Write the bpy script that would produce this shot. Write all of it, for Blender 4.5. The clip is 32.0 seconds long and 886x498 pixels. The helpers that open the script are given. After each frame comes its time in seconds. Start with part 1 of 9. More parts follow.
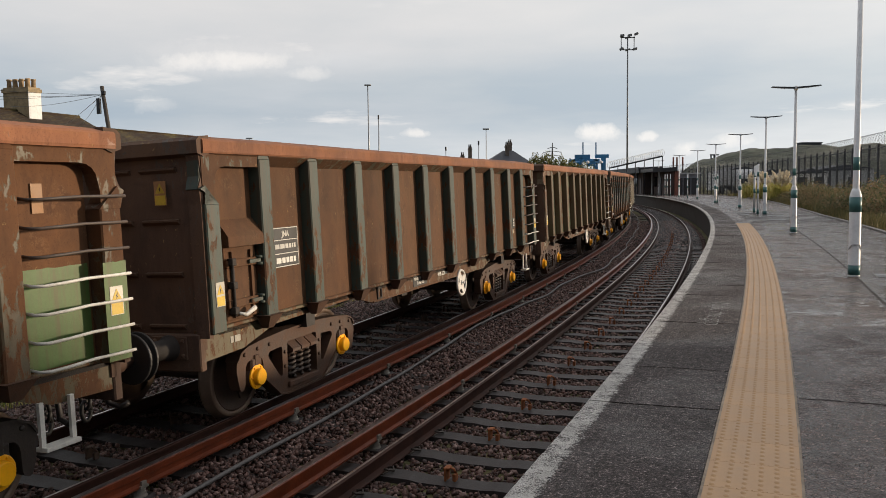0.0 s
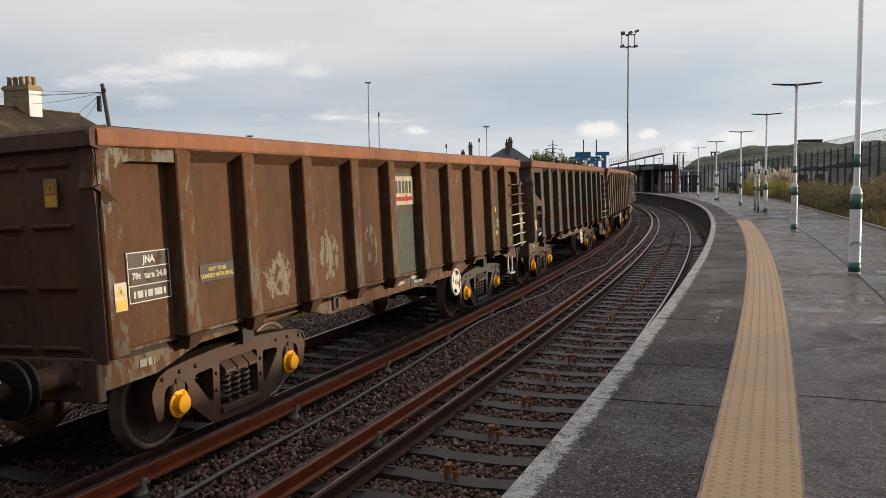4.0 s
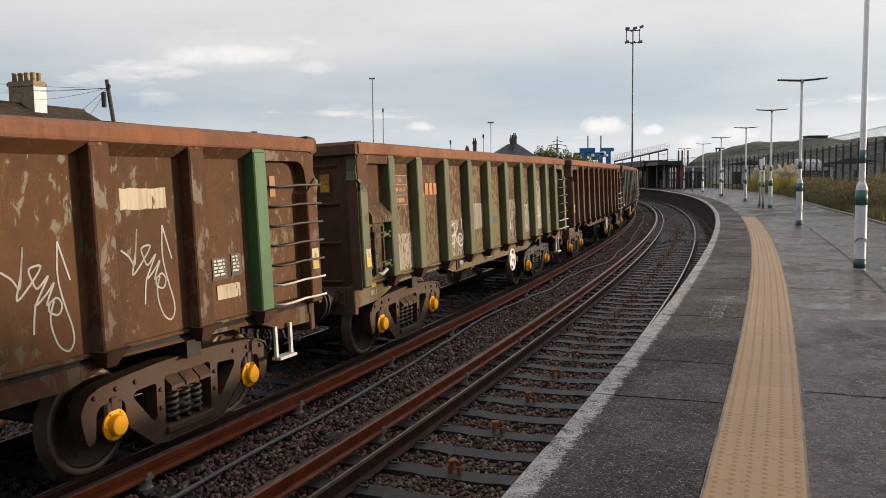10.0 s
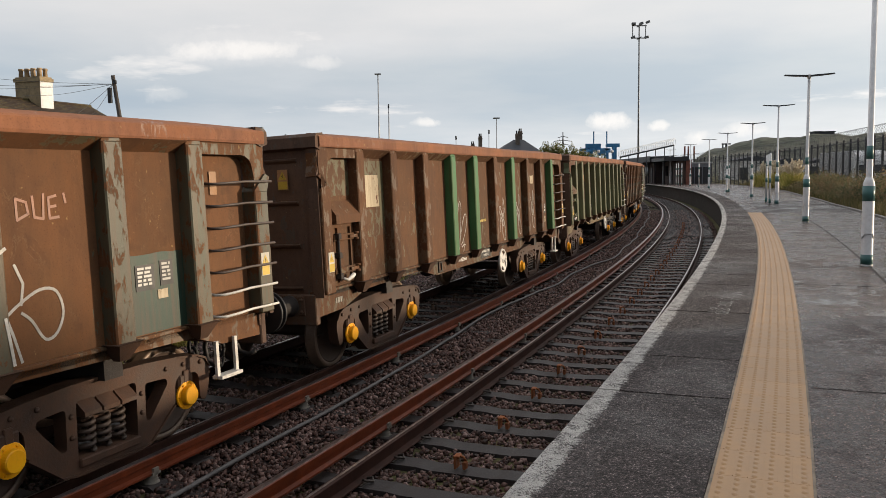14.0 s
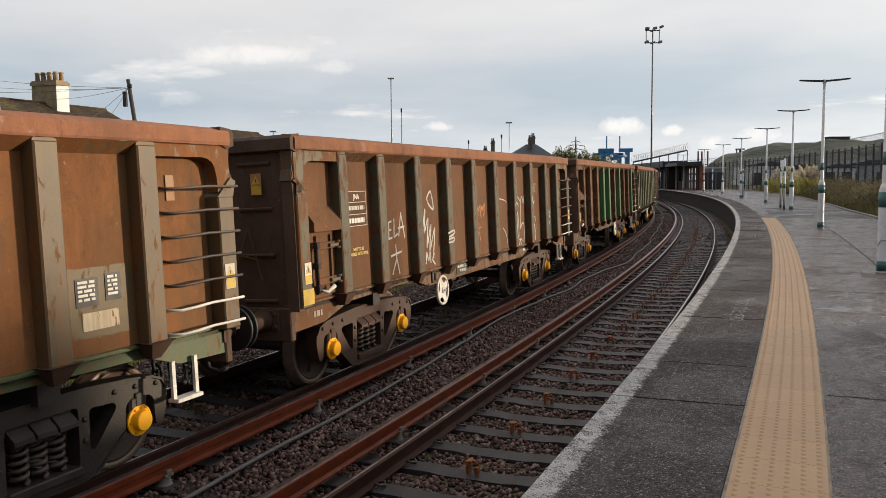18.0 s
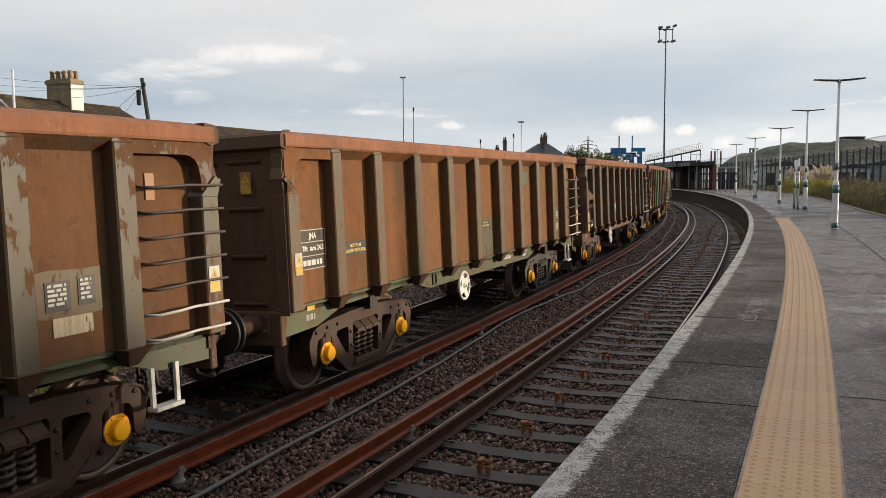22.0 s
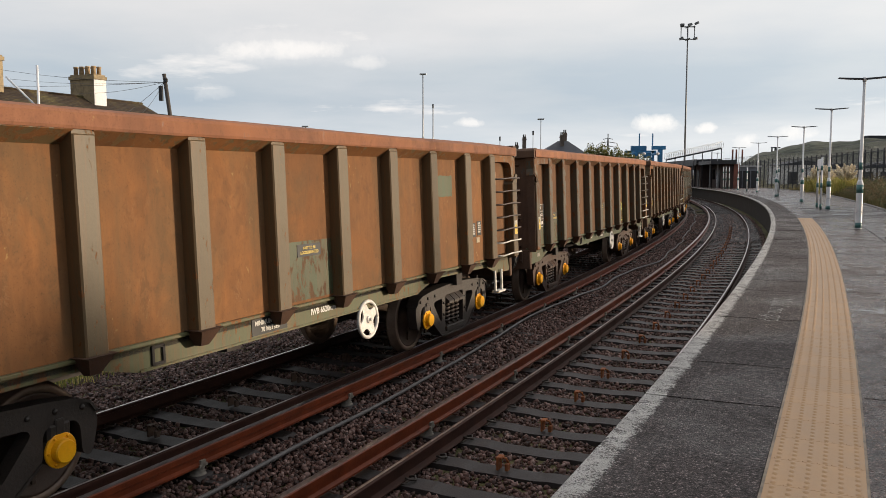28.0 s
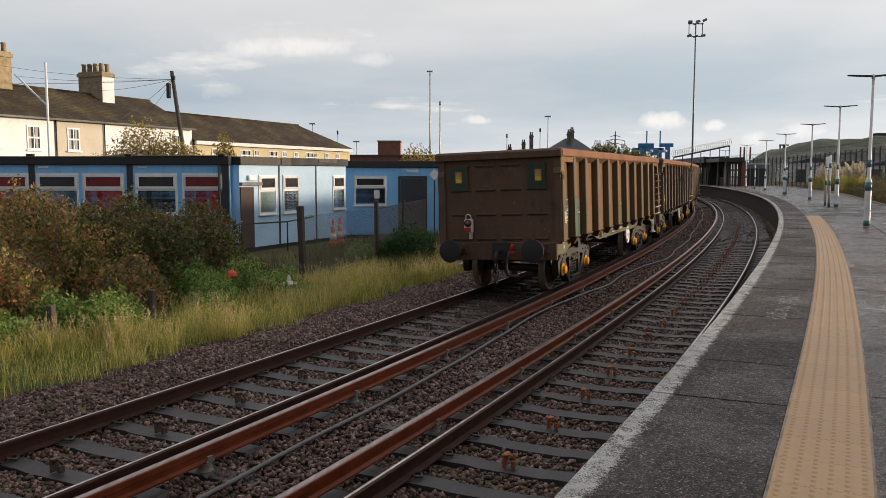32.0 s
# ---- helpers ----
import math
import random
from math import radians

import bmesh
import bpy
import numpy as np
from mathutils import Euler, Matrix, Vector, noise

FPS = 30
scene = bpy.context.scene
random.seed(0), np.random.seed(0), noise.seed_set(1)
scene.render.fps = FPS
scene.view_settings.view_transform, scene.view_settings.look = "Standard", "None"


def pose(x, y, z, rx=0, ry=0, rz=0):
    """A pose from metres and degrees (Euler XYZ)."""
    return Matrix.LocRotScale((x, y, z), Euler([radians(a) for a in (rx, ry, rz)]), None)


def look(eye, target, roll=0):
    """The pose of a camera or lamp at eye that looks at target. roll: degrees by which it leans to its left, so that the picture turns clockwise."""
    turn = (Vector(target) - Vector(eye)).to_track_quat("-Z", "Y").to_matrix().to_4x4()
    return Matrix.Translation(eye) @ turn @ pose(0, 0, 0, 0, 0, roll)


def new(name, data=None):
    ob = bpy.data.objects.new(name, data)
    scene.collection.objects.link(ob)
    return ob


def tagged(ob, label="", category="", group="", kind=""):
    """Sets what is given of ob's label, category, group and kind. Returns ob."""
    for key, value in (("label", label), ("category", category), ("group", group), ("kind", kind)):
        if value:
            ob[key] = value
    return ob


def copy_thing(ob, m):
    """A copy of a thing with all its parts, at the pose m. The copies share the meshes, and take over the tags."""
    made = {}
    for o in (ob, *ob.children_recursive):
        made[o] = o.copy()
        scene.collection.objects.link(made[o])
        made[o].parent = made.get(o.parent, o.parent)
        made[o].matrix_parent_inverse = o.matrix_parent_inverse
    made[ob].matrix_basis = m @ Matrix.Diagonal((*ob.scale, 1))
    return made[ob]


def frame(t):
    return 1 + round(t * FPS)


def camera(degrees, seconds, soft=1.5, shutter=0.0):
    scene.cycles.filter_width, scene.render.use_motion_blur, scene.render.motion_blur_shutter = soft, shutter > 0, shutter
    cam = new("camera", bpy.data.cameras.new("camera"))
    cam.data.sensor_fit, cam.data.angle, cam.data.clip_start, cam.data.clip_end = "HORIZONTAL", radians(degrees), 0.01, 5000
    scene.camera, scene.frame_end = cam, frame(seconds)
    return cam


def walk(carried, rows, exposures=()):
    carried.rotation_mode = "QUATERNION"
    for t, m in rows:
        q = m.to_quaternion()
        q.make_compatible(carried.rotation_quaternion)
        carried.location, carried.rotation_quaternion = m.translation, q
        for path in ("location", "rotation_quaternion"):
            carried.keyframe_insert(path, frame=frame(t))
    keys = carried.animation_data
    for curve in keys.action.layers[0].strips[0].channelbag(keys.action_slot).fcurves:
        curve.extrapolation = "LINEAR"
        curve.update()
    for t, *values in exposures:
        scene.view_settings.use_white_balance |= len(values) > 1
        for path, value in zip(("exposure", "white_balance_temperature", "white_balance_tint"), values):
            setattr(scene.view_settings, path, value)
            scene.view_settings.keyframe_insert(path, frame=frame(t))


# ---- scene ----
# The camera: held at eye height on the platform, with a slow swing.
LENS = 56.6
cam = camera(LENS, 32.0, soft=0.58)
walk(cam, [
    (0, pose(0.0364, 0.0095, 2.5023, 85.584, 0.766, -4.182)),
    (0.5, pose(0.0361, 0.0096, 2.5022, 85.534, 0.782, -4.206)),
    (1, pose(0.0362, 0.0082, 2.5024, 85.494, 0.787, -4.233)),
    (1.5, pose(0.0359, 0.0093, 2.5019, 85.471, 0.783, -4.248)),
    (2, pose(0.0347, 0.0088, 2.5017, 85.438, 0.792, -4.259)),
    (2.5, pose(0.0357, 0.0086, 2.5009, 85.410, 0.814, -4.251)),
    (3, pose(0.0375, 0.0099, 2.5004, 85.427, 0.809, -4.201)),
    (3.5, pose(0.0381, 0.0088, 2.5002, 85.420, 0.805, -4.149)),
    (5.5, pose(0.0389, 0.0082, 2.5003, 85.330, 0.800, -4.146)),
    (6, pose(0.0395, 0.0093, 2.4994, 85.267, 0.805, -4.133)),
    (6.5, pose(0.0401, 0.0087, 2.4999, 85.243, 0.809, -4.110)),
    (7, pose(0.0420, 0.0087, 2.5000, 85.208, 0.816, -4.099)),
    (7.5, pose(0.0428, 0.0086, 2.4999, 85.173, 0.812, -4.084)),
    (8, pose(0.0418, 0.0089, 2.4998, 85.159, 0.807, -4.037)),
    (8.5, pose(0.0406, 0.0097, 2.4993, 85.214, 0.815, -3.926)),
    (9, pose(0.0399, 0.0108, 2.4984, 85.259, 0.806, -3.832)),
    (9.5, pose(0.0384, 0.0100, 2.4989, 85.216, 0.795, -3.831)),
    (10, pose(0.0377, 0.0088, 2.4985, 85.141, 0.783, -3.859)),
    (10.5, pose(0.0372, 0.0096, 2.4981, 85.061, 0.782, -3.883)),
    (11, pose(0.0358, 0.0088, 2.4978, 84.982, 0.785, -3.887)),
    (11.5, pose(0.0368, 0.0084, 2.4975, 84.952, 0.778, -3.823)),
    (12, pose(0.0381, 0.0085, 2.4970, 84.919, 0.763, -3.730)),
    (12.5, pose(0.0384, 0.0083, 2.4964, 84.881, 0.775, -3.695)),
    (13, pose(0.0392, 0.0097, 2.4955, 84.834, 0.800, -3.683)),
    (13.5, pose(0.0383, 0.0116, 2.4948, 84.807, 0.792, -3.630)),
    (14, pose(0.0364, 0.0114, 2.4951, 84.854, 0.766, -3.476)),
    (14.5, pose(0.0347, 0.0127, 2.4956, 84.997, 0.714, -3.196)),
    (16.5, pose(0.0326, 0.0137, 2.4954, 85.154, 0.631, -2.853)),
    (17, pose(0.0303, 0.0144, 2.4964, 85.205, 0.580, -2.679)),
    (17.5, pose(0.0280, 0.0146, 2.4965, 85.198, 0.558, -2.627)),
    (18, pose(0.0259, 0.0140, 2.4975, 85.157, 0.558, -2.618)),
    (18.5, pose(0.0256, 0.0122, 2.4982, 85.105, 0.540, -2.599)),
    (19, pose(0.0257, 0.0119, 2.4973, 85.089, 0.504, -2.525)),
    (19.5, pose(0.0272, 0.0109, 2.4973, 85.091, 0.472, -2.396)),
    (20, pose(0.0276, 0.0090, 2.4975, 85.103, 0.439, -2.255)),
    (20.5, pose(0.0278, 0.0074, 2.4971, 85.086, 0.428, -2.176)),
    (21, pose(0.0274, 0.0063, 2.4973, 85.057, 0.429, -2.111)),
    (21.5, pose(0.0251, 0.0061, 2.4968, 85.064, 0.416, -1.990)),
    (22, pose(0.0210, 0.0073, 2.4965, 85.102, 0.401, -1.803)),
    (22.5, pose(0.0167, 0.0075, 2.4971, 85.119, 0.364, -1.633)),
    (23, pose(0.0113, 0.0077, 2.4969, 85.111, 0.318, -1.489)),
    (23.5, pose(0.0057, 0.0078, 2.4975, 85.115, 0.277, -1.328)),
    (24, pose(0.0009, 0.0083, 2.4972, 85.124, 0.240, -1.165)),
    (24.5, pose(-0.0024, 0.0067, 2.4976, 85.119, 0.209, -1.039)),
    (25, pose(-0.0035, 0.0056, 2.4982, 85.085, 0.182, -0.969)),
    (25.5, pose(-0.0033, 0.0039, 2.4984, 85.045, 0.142, -0.840)),
    (27.5, pose(-0.0031, 0.0037, 2.4981, 84.984, 0.074, -0.578)),
    (28, pose(-0.0040, 0.0022, 2.4983, 84.895, 0.041, -0.497)),
    (28.5, pose(-0.0038, 0.0014, 2.4982, 84.828, 0.033, -0.490)),
    (29, pose(-0.0032, -0.0002, 2.4989, 84.786, 0.016, -0.429)),
    (29.5, pose(-0.0035, -0.0003, 2.4988, 84.789, -0.016, -0.309)),
    (30, pose(-0.0033, -0.0006, 2.4988, 84.804, -0.019, -0.190)),
    (30.5, pose(-0.0031, -0.0010, 2.4991, 84.776, -0.035, -0.131)),
    (31, pose(-0.0029, -0.0022, 2.4996, 84.736, -0.055, -0.109)),
    (31.5, pose(-0.0016, -0.0020, 2.4997, 84.706, -0.034, -0.074)),
    (32, pose(-0.0012, -0.0019, 2.4997, 84.708, -0.007, -0.017)),
], exposures=[(0, 0.10, 6620, 12), (6, 0.13, 6620, 12), (14, 0.20, 6620, 12), (25, 0.22, 6620, 12), (29, 0.24, 6620, 12), (30.5, 0.18, 6620, 12), (32, 0.13, 6620, 12)])

# ---- light ----
SUN_AZ, SUN_EL = 82.0, 6.4  # degrees to the right of +y, and up
world = bpy.data.worlds.new("overcast_sky")
scene.world = world
world.use_nodes = True
wn, wl = world.node_tree.nodes, world.node_tree.links
wn.clear()


def wmath(op, a, b=None):
    n = wn.new("ShaderNodeMath")
    n.operation = op
    for i, v in enumerate((a, b)):
        if v is None:
            continue
        if isinstance(v, (int, float)):
            n.inputs[i].default_value = v
        else:
            wl.new(v, n.inputs[i])
    return n.outputs[0]


def wramp(fac, stops):
    n = wn.new("ShaderNodeValToRGB")
    e = n.color_ramp.elements
    while len(e) < len(stops):
        e.new(0.5)
    for el, (p, c) in zip(e, stops):
        el.position, el.color = p, (*c, 1)
    wl.new(fac, n.inputs[0])
    return n.outputs[0]


def wmix(fac, a, b):
    n = wn.new("ShaderNodeMix")
    n.data_type = "RGBA"
    for i, v in ((0, fac), (6, a), (7, b)):
        if isinstance(v, (int, float)):
            n.inputs[i].default_value = v
        elif isinstance(v, tuple):
            n.inputs[i].default_value = (*v, 1)
        else:
            wl.new(v, n.inputs[i])
    return n.outputs[2]


geo = wn.new("ShaderNodeTexCoord")
sep = wn.new("ShaderNodeSeparateXYZ")
wl.new(geo.outputs["Generated"], sep.inputs[0])
dx, dy, dz = sep.outputs
up = wmath("MAXIMUM", dz, 0.0)
flat = wmath("ADD", up, 0.10)
comb = wn.new("ShaderNodeCombineXYZ")
wl.new(wmath("DIVIDE", dx, flat), comb.inputs[0])
wl.new(wmath("DIVIDE", dy, flat), comb.inputs[1])


def cloud_noise(scale, detail, rough, shift):
    mp = wn.new("ShaderNodeMapping")
    mp.inputs["Location"].default_value = shift
    wl.new(comb.outputs[0], mp.inputs[0])
    n = wn.new("ShaderNodeTexNoise")
    n.inputs["Scale"].default_value = scale
    n.inputs["Detail"].default_value = detail
    n.inputs["Roughness"].default_value = rough
    wl.new(mp.outputs[0], n.inputs["Vector"])
    return n.outputs["Fac"]


sky = wn.new("ShaderNodeTexSky")
sky.sky_type, sky.sun_disc = "NISHITA", False
sky.sun_elevation, sky.sun_rotation = radians(SUN_EL), radians(SUN_AZ)
clear = wn.new("ShaderNodeMix")
clear.data_type, clear.blend_type = "RGBA", "MULTIPLY"
clear.inputs[0].default_value = 1.0
clear.inputs[7].default_value = (0.10, 0.10, 0.10, 1)
wl.new(sky.outputs[0], clear.inputs[6])
soft_cloud = wramp(cloud_noise(0.55, 6, 0.55, (3.1, 1.7, 0)), [(0.36, (0.42, 0.50, 0.58)), (0.48, (0.58, 0.62, 0.65)), (0.60, (0.72, 0.725, 0.73)), (0.72, (0.86, 0.855, 0.85))])
sheet = wmix(0.82, clear.outputs[2], soft_cloud)
# the sheet thickens overhead and thins to a paler band above the land
high = wramp(up, [(0.0, (0.70, 0.75, 0.79)), (0.04, (0.56, 0.64, 0.71)), (0.085, (0.39, 0.48, 0.57)), (0.12, (0.43, 0.51, 0.58)), (0.16, (0.62, 0.645, 0.67)), (0.21, (0.74, 0.74, 0.735)), (0.34, (0.84, 0.84, 0.84)), (0.60, (1.0, 1.0, 1.01))])
sheet = wmix(0.58, sheet, high)
# brightness towards the veiled sun
side = wmath("ADD", wmath("MULTIPLY", dx, math.sin(radians(SUN_AZ))), wmath("MULTIPLY", dy, math.cos(radians(SUN_AZ))))
glow = wramp(side, [(0.05, (0, 0, 0)), (0.5, (0.07, 0.068, 0.06)), (1.0, (0.24, 0.23, 0.20))])
# small torn cumulus low over the land
puffs = wramp(cloud_noise(0.8, 6, 0.6, (0.6, 4.2, 0)), [(0.60, (0, 0, 0)), (0.72, (1, 1, 1))])
low = wramp(up, [(0.02, (0, 0, 0)), (0.05, (0.75, 0.75, 0.75)), (0.17, (0.8, 0.8, 0.8)), (0.24, (0, 0, 0))])
pm = wn.new("ShaderNodeMix")
pm.data_type, pm.blend_type = "RGBA", "MULTIPLY"
pm.inputs[0].default_value = 1.0
wl.new(puffs, pm.inputs[6])
wl.new(low, pm.inputs[7])
sheet = wmix(pm.outputs[2], sheet, (0.88, 0.86, 0.83))
# single small clouds that stand still over the land: direction (x / y, z / y), half width, half height
ahead = wmath("MAXIMUM", dy, 0.05)
tear = wn.new("ShaderNodeTexNoise")
tear.inputs["Scale"].default_value, tear.inputs["Detail"].default_value, tear.inputs["Roughness"].default_value = 14.0, 5, 0.6
wl.new(geo.outputs["Generated"], tear.inputs["Vector"])
torn = wn.new("ShaderNodeSeparateColor")
wl.new(tear.outputs["Color"], torn.inputs[0])
u_ = wmath("ADD", wmath("DIVIDE", dx, ahead), wmath("MULTIPLY", wmath("SUBTRACT", torn.outputs[0], 0.5), 0.07))
w_ = wmath("ADD", wmath("DIVIDE", dz, ahead), wmath("MULTIPLY", wmath("SUBTRACT", torn.outputs[1], 0.5), 0.026))
rag = wn.new("ShaderNodeTexNoise")
rag.inputs["Scale"].default_value, rag.inputs["Detail"].default_value, rag.inputs["Roughness"].default_value = 42.0, 6, 0.65
wl.new(geo.outputs["Generated"], rag.inputs["Vector"])
for u0, w0, hw, hh, strong in ((0.270, 0.063, 0.021, 0.011, 0.70), (0.327, 0.057, 0.011, 0.007, 0.60), (0.380, 0.041, 0.016, 0.008, 0.55), (0.038, 0.066, 0.014, 0.006, 0.6), (-0.18, 0.152, 0.10, 0.019, 0.16), (-0.185, 0.150, 0.062, 0.010, 0.55), (-0.09, 0.136, 0.030, 0.006, 0.35), (-0.27, 0.099, 0.022, 0.008, 0.22), (0.43, 0.05, 0.02, 0.008, 0.5)):
    ex, ey = wmath("DIVIDE", wmath("SUBTRACT", u_, u0), hw), wmath("DIVIDE", wmath("SUBTRACT", w_, w0), hh)
    d2 = wmath("ADD", wmath("ADD", wmath("MULTIPLY", ex, ex), wmath("MULTIPLY", ey, ey)), wmath("MULTIPLY", wmath("SUBTRACT", rag.outputs["Fac"], 0.5), 3.2))
    sheet = wmix(wramp(wmath("MULTIPLY", d2, 0.6), [(0.0, (strong,) * 3), (0.35, (strong * 0.6,) * 3), (0.95, (0, 0, 0))]), sheet, (0.92, 0.90, 0.86))
add = wn.new("ShaderNodeMix")
add.data_type, add.blend_type = "RGBA", "ADD"
add.inputs[0].default_value = 1.0
wl.new(sheet, add.inputs[6])
wl.new(glow, add.inputs[7])
# unseen sky behind, away from the sun, dimmed to darken faces turned there
rear_dim = wn.new("ShaderNodeMix")
rear_dim.data_type, rear_dim.blend_type = "RGBA", "MULTIPLY"
rear_dim.inputs[0].default_value = 1.0
wl.new(add.outputs[2], rear_dim.inputs[6])
wl.new(wramp(wmath("ADD", wmath("MULTIPLY", wmath("ADD", dy, wmath("MULTIPLY", dx, 0.35)), 0.5), 0.5), [(0.12, (0.44, 0.46, 0.49)), (0.34, (0.65, 0.67, 0.70)), (0.60, (1, 1, 1))]), rear_dim.inputs[7])
bg = wn.new("ShaderNodeBackground")
bg.inputs["Strength"].default_value = 1.0
wl.new(rear_dim.outputs[2], bg.inputs["Color"])
wout = wn.new("ShaderNodeOutputWorld")
wl.new(bg.outputs[0], wout.inputs[0])

sun_data = bpy.data.lights.new("sun", "SUN")
sun_data.energy, sun_data.angle, sun_data.color = 3.6, radians(3.2), (1.0, 0.82, 0.60)
sun = new("sun", sun_data)
a, e = radians(SUN_AZ), radians(SUN_EL)
sun_way = Vector((math.sin(a) * math.cos(e), math.cos(a) * math.cos(e), math.sin(e)))
sun.matrix_world = look(sun_way * 100, (0, 0, 0))

# ---- plan: everything lies along concentric curves ----
# s: metres along the platform edge from the camera's foot, o: metres from the edge (positive on the platform)
CX, CY, RE = -294.878, 150.998, 330.085
TH0 = math.atan2(-CY, -CX)
NEAR_TRACK, FAR_TRACK = -1.4735, -5.0665
PLAT = 1.01


def P(s, o, z=0.0):
    th = TH0 + s / RE
    return Vector((CX + (RE + o) * math.cos(th), CY + (RE + o) * math.sin(th), z))


def M(s, o, z=0.0, turn=0.0):
    """Frame at (s, o): x outwards to the platform, y along the track, z up."""
    th = TH0 + s / RE
    return Matrix.Translation(P(s, o, z)) @ Matrix.Rotation(th + radians(turn), 4, "Z")


# ---- mesh building ----
class Build:
    def __init__(self):
        self.v, self.f, self.s, self.m = [], [], [], []

    def add(self, verts, faces, smooth=False, mat=0, at=None):
        k = len(self.v)
        if at is not None:
            verts = [at @ Vector(p) for p in verts]
        self.v += [tuple(p) for p in verts]
        self.f += [tuple(i + k for i in f) for f in faces]
        self.s += [smooth] * len(faces)
        self.m += [mat] * len(faces)
        return self

    def box(self, x0, x1, y0, y1, z0, z1, c=0.0, at=None, mat=0):
        if c <= 0:
            v = [(x, y, z) for x in (x0, x1) for y in (y0, y1) for z in (z0, z1)]
            f = [(0, 1, 3, 2), (4, 6, 7, 5), (0, 4, 5, 1), (2, 3, 7, 6), (0, 2, 6, 4), (1, 5, 7, 3)]
            return self.add(v, f, at=at, mat=mat)
        X, Y, Z, v, idx = (x0, x1), (y0, y1), (z0, z1), [], {}
        for i in (0, 1):
            for j in (0, 1):
                for k in (0, 1):
                    sx, sy, sz = (1, -1)[i] * c, (1, -1)[j] * c, (1, -1)[k] * c
                    for ax, p in enumerate(((X[i], Y[j] + sy, Z[k] + sz), (X[i] + sx, Y[j], Z[k] + sz), (X[i] + sx, Y[j] + sy, Z[k]))):
                        idx[i, j, k, ax] = len(v)
                        v.append(p)
        g = idx
        f = []
        for i in (0, 1):
            f.append((g[i, 0, 0, 0], g[i, 1, 0, 0], g[i, 1, 1, 0], g[i, 0, 1, 0])[::(1 if i else -1)])
            f.append((g[0, i, 0, 1], g[1, i, 0, 1], g[1, i, 1, 1], g[0, i, 1, 1])[::(-1 if i else 1)])
            f.append((g[0, 0, i, 2], g[1, 0, i, 2], g[1, 1, i, 2], g[0, 1, i, 2])[::(1 if i else -1)])
            for j in (0, 1):
                q = 1 if (i + j) % 2 else -1
                f.append((g[0, i, j, 1], g[1, i, j, 1], g[1, i, j, 2], g[0, i, j, 2])[::-q])
                f.append((g[i, 0, j, 0], g[i, 1, j, 0], g[i, 1, j, 2], g[i, 0, j, 2])[::q])
                f.append((g[i, j, 0, 0], g[i, j, 1, 0], g[i, j, 1, 1], g[i, j, 0, 1])[::-q])
                for k in (0, 1):
                    w = 1 if (i + j + k) % 2 else -1
                    f.append((g[i, j, k, 0], g[i, j, k, 1], g[i, j, k, 2])[::w])
        return self.add(v, f, at=at, mat=mat)

    def prism(self, poly, a0, a1, axis="x", at=None, mat=0):
        """A flat outline drawn out between a0 and a1; the outline is in (y, z), (x, z) or (x, y)."""
        def put(p, a):
            return {"x": (a, p[0], p[1]), "y": (p[0], a, p[1]), "z": (p[0], p[1], a)}[axis]
        n = len(poly)
        v = [put(p, a0) for p in poly] + [put(p, a1) for p in poly]
        f = [tuple(range(n)), tuple(range(2 * n - 1, n - 1, -1))] + [(i, n + i, n + (i + 1) % n, (i + 1) % n) for i in range(n)]
        return self.add(v, f, at=at, mat=mat)

    def plate(self, outer, holes, a0, a1):
        """A flat casting in (y, z) with openings through it, drawn out between a0 and a1."""
        bm = bmesh.new()
        edges = []
        for loop in [outer] + list(holes):
            vs = [bm.verts.new((a0, p[0], p[1])) for p in loop]
            edges += [bm.edges.new((p, q)) for p, q in zip(vs, vs[1:] + vs[:1])]
        bmesh.ops.triangle_fill(bm, use_beauty=True, edges=edges)
        new_part = bmesh.ops.extrude_face_region(bm, geom=list(bm.faces))["geom"]
        for g in new_part:
            if isinstance(g, bmesh.types.BMVert):
                g.co.x = a1
        bm.verts.index_update()
        self.add([v.co.copy() for v in bm.verts], [tuple(v.index for v in f.verts) for f in bm.faces])
        bm.free()
        return self

    def strip(self, pts, width, a0, a1, axis="x", at=None):
        """A flat bar that follows a line in the plane, drawn out between a0 and a1."""
        for p, q in zip(pts, pts[1:]):
            d = Vector((q[0] - p[0], q[1] - p[1])).normalized()
            n = Vector((-d.y, d.x)) * width / 2
            e = d * width * 0.25
            self.prism([(p[0] - e.x + n.x, p[1] - e.y + n.y), (p[0] - e.x - n.x, p[1] - e.y - n.y), (q[0] + e.x - n.x, q[1] + e.y - n.y), (q[0] + e.x + n.x, q[1] + e.y + n.y)], a0, a1, axis, at)
        return self

    def lathe(self, prof, n=24, axis="x", at=None, mat=0, smooth=True):
        """prof: (place along the axis, radius)."""
        v, f = [], []
        for a, r in prof:
            for i in range(n):
                c, s = r * math.cos(2 * math.pi * i / n), r * math.sin(2 * math.pi * i / n)
                v.append({"x": (a, c, s), "y": (c, a, s), "z": (c, s, a)}[axis])
        for j in range(len(prof) - 1):
            for i in range(n):
                f.append((j * n + i, j * n + (i + 1) % n, (j + 1) * n + (i + 1) % n, (j + 1) * n + i))
        f += [tuple(range(n)), tuple(range(len(prof) * n - 1, (len(prof) - 1) * n - 1, -1))]
        return self.add(v, f, smooth=smooth, at=at, mat=mat)

